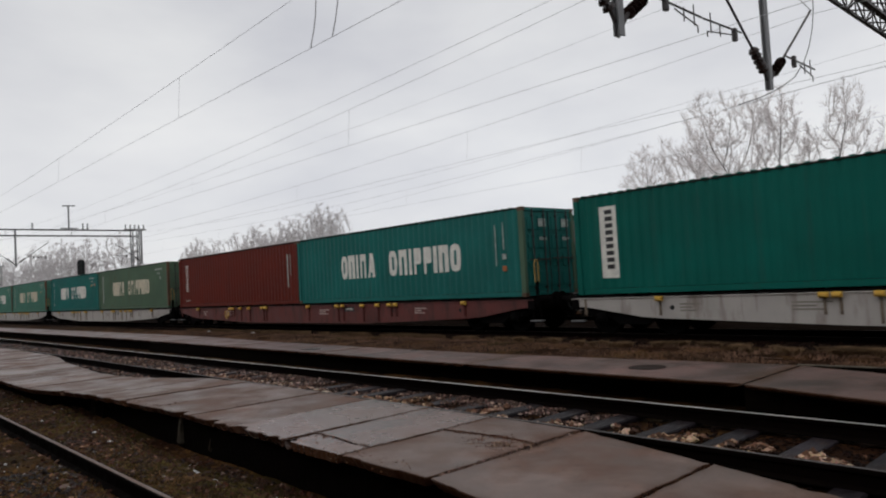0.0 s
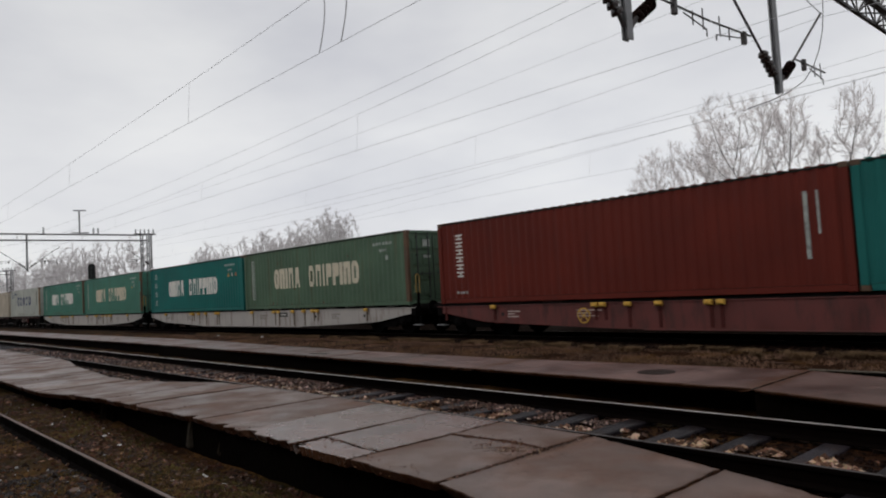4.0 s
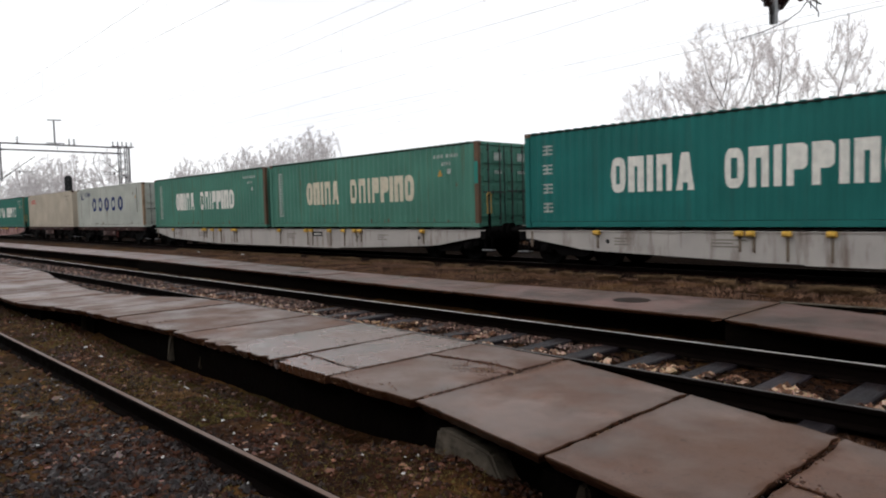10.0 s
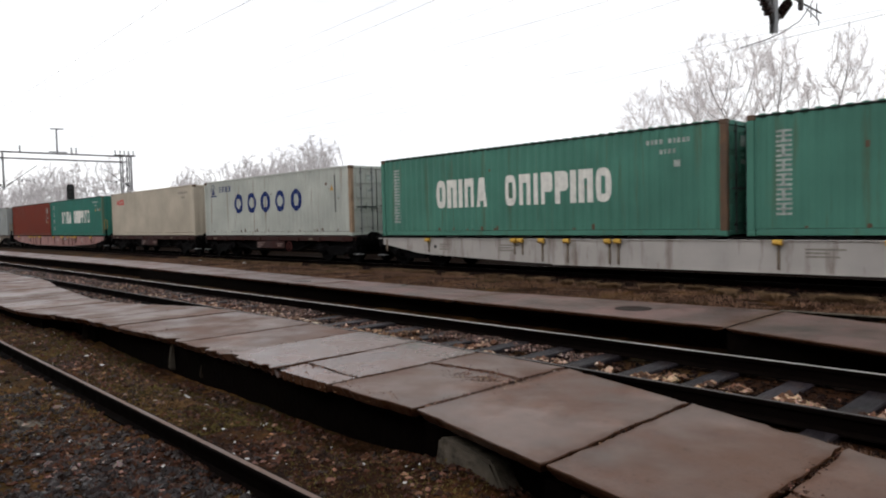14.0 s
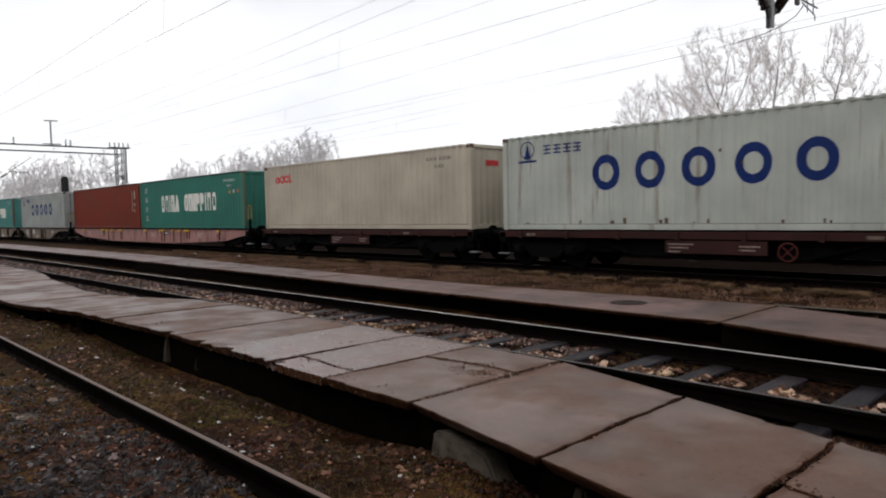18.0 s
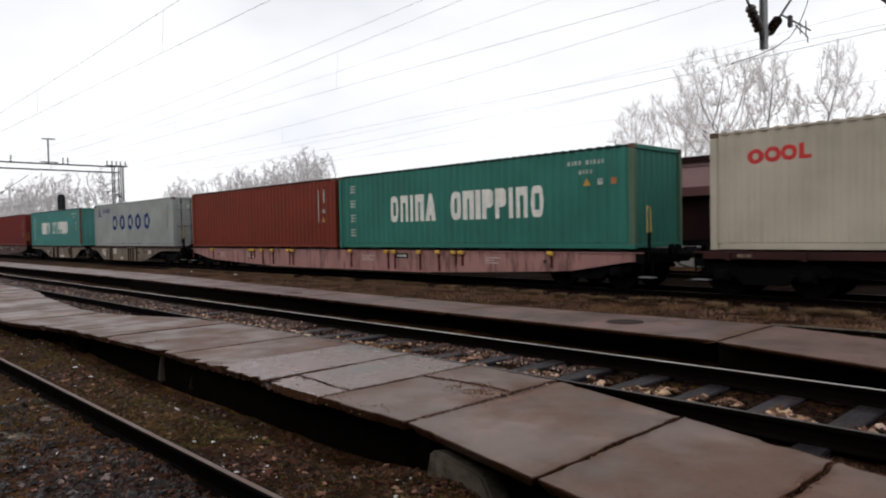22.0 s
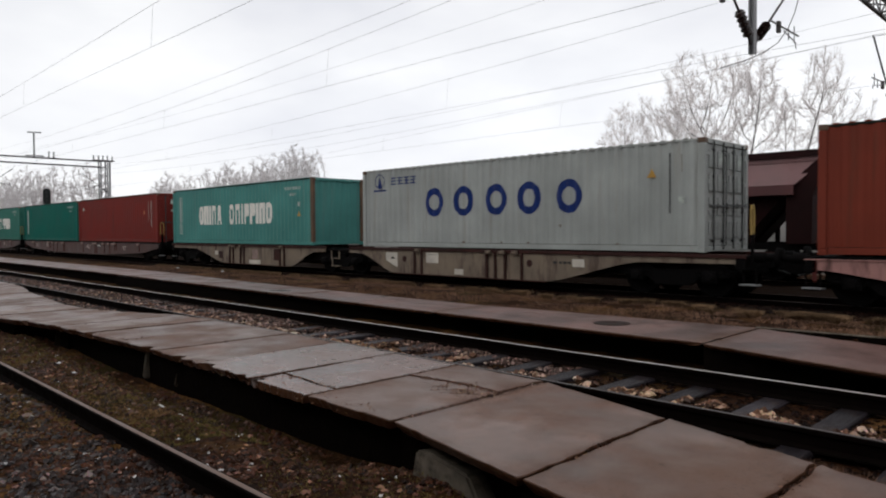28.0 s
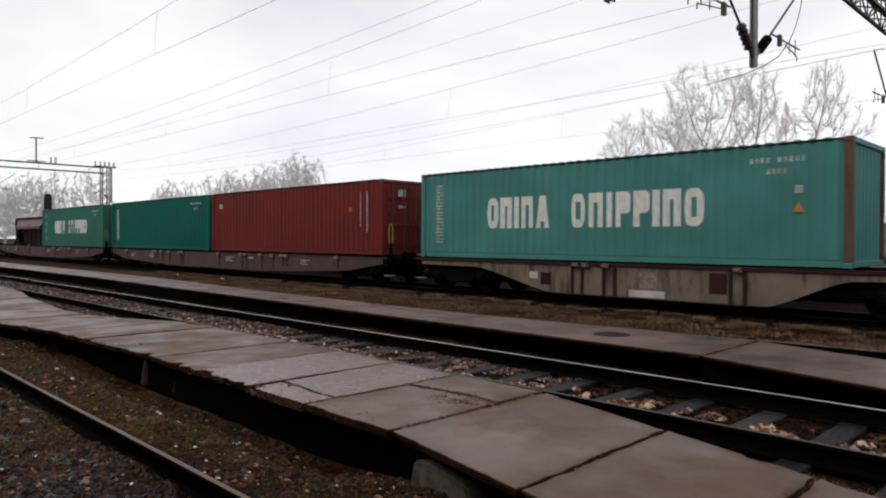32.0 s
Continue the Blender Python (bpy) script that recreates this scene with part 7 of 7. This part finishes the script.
def build_remnants():
    """Flat grey remnants of concrete, trodden into the ground."""
    rng = random.Random(8)
    for x, y, w, d, turn in ((-5.95, 1.72, 0.24, 0.09, 20), (-7.1, 1.50, 0.26, 0.10, 12)):
        ring = []
        for k in range(14):
            a = k * math.tau / 14
            ring.append((w * math.cos(a) * rng.uniform(0.55, 1.25), d * math.sin(a) * rng.uniform(0.5, 1.3)))
        bm = slab_bm(ring, 0.004, 0.05, rng)
        tagged(part("concrete_remnant", bm, BLOCK, None, m=pose(x, y, ground_height(x, y) + 0.006, 0, 0, turn)), "flat grey concrete remnant trodden into the gravel", "rubble", "concrete remnants")


build_remnants()


def build_scraps():
    rng = random.Random(3)
    for x, y, s in ((-9.97, 2.84, 0.05), (-9.12, 2.76, 0.04), (-6.63, 2.96, 0.035), (-7.32, 3.05, 0.05), (-4.98, 1.90, 0.03), (-25.7, 13.3, 0.10), (-29.1, 13.0, 0.10), (-6.15, 1.6, 0.03), (-5.5, 2.6, 0.025), (-13.0, 4.75, 0.08)):
        bm = bmesh.new()
        ring = [bm.verts.new((s * math.cos(a) * rng.uniform(0.7, 1.4), s * math.sin(a) * rng.uniform(0.5, 1.0), rng.uniform(0, s * 0.4))) for a in [k * math.tau / 7 for k in range(7)]]
        top = bm.verts.new((0, 0, s * 0.7))
        for k in range(7):
            bm.faces.new((ring[k], ring[(k + 1) % 7], top))
        z = ground_height(x, y) + 0.004 if y != 4.75 else -0.26
        tagged(part("paper_scrap", bm, SCRAP, None, m=pose(x, y, z)), "crumpled white paper scrap on the ground", "litter", "scraps of litter")


def crumbs(seed, count, x0, x1, y_of, spread, z):
    rng = random.Random(seed)
    out = []
    for k in range(count):
        x = rng.uniform(x0, x1)
        out.append((x, y_of(x) + rng.gauss(0, spread), z))
    return out


stones("crumbled_concrete", crumbs(21, 260, -4.95, -3.95, lambda x: 4.67 + 0.06 * math.sin((x + 4.9) * 3.0), 0.03, 0.050) + crumbs(22, 70, -6.05, -5.3, lambda x: 3.80, 0.03, 0.048) + crumbs(23, 420, -11.5, -4.3, lambda x: lerp_table(x, NEAR_FRONT) + 0.03, 0.025, 0.0) + crumbs(29, 260, -11.5, -4.3, lambda x: lerp_table(x, NEAR_FRONT) + 0.13, 0.05, 0.046) + crumbs(24, 120, -1.45, -0.9, lambda x: 3.75 - 0.34 * (x + 1.41), 0.04, 0.050) + crumbs(28, 90, -1.5, -0.7, lambda x: 4.66 - 0.2 * (x + 1.4), 0.07, 0.0),
       CRUMB, "crumbs of broken concrete along the cracked slab edges", (0.004, 0.014), 21)
def joint_spots(seed, count, spread, z):
    """Places strewn along the joints between the slabs of the near platform."""
    rng = random.Random(seed)
    out = []
    for j in NEAR_JOINTS[3:]:
        y0, y1 = lerp_table(j, NEAR_FRONT) + 0.05, lerp_table(j, NEAR_BACK) - 0.03
        for k in range(count):
            y = rng.uniform(y0, y1)
            if noise.noise(Vector((j, y * 1.9, seed))) > -0.05:
                out.append((j + noise.noise(Vector((y * 1.3, j * 3, 1))) * 0.03 + noise.noise(Vector((y * 6, j * 3, 2))) * 0.008 + rng.gauss(0, spread), y, z))
    return out


PATCH = (-4.25, 4.52)


def grit(seed, count):
    """Offsets of grains in an uneven drift."""
    rng = random.Random(seed)
    out = []
    while len(out) < count:
        u, v = rng.gauss(0, 0.20), rng.gauss(0, 0.09)
        if noise.noise(Vector((u * 9, v * 9, 5))) > -0.05:
            out.append((u + v * 0.5, v))
    return out


stones("joint_dirt", [(-3.97 + 0.03 * noise.noise(Vector((y * 1.3, -11.91, 1))) + u * 0.22, y, 0.040) for (u, v), y in zip(grit(55, 800), np.linspace(3.55, 5.2, 800).tolist())], STONE_BROWN, "brown earth and grit in the widest joint", (0.005, 0.017), 55)
stones("joint_dirt", joint_spots(51, 520, 0.013, 0.030) + joint_spots(52, 90, 0.035, 0.052), STONE_DARK, "earth and grit caught in the joints between the slabs", (0.004, 0.012), 51)
stones("joint_dirt", [(PATCH[0] + u, PATCH[1] + v, 0.052) for u, v in grit(53, 1500)], STONE_PALE, "sandy grit washed over a broken slab corner", (0.002, 0.006), 53)
blades("crack_growth", joint_spots(54, 60, 0.012, 0.025), DRY, "tiny dead growth in the joints", (0.008, 0.03), 54, 0.4)
blades("crack_growth", crumbs(25, 900, -1.5, -0.7, lambda x: 4.66 - 0.2 * (x + 1.4), 0.07, -0.02), GRASS, "low withered growth along the platform edge", (0.01, 0.045), 27, 0.4)
build_scraps()


# ---- what moves ----
TRAVEL = [(0, 0.0), (2, 10.29), (4, 20.46), (6, 30.65), (8, 40.83), (10, 51.0), (12, 61.1), (14, 71.12), (16, 81.04), (18, 90.88), (20, 100.72), (22, 110.57), (24, 120.4), (26, 130.06), (28, 139.56), (30, 148.79), (32, 157.71)]


def travel(t):
    for (t0, s0), (t1, s1) in zip(TRAVEL, TRAVEL[1:]):
        if t0 <= t <= t1:
            return s0 + (s1 - s0) * (t - t0) / (t1 - t0)
    return TRAVEL[-1][1]


def motions():
    for ob, x, y, z in KEYED:
        walk(ob, [(t, pose(x + s, y, z)) for t, s in TRAVEL])
    turns = [k * 4 / 30 for k in range(241)]
    for wheel, x in spinning:
        walk(wheel, [(t, pose(x, 0, WHEEL_R, 0, math.degrees(travel(t) / WHEEL_R), 0)) for t in turns])


motions()
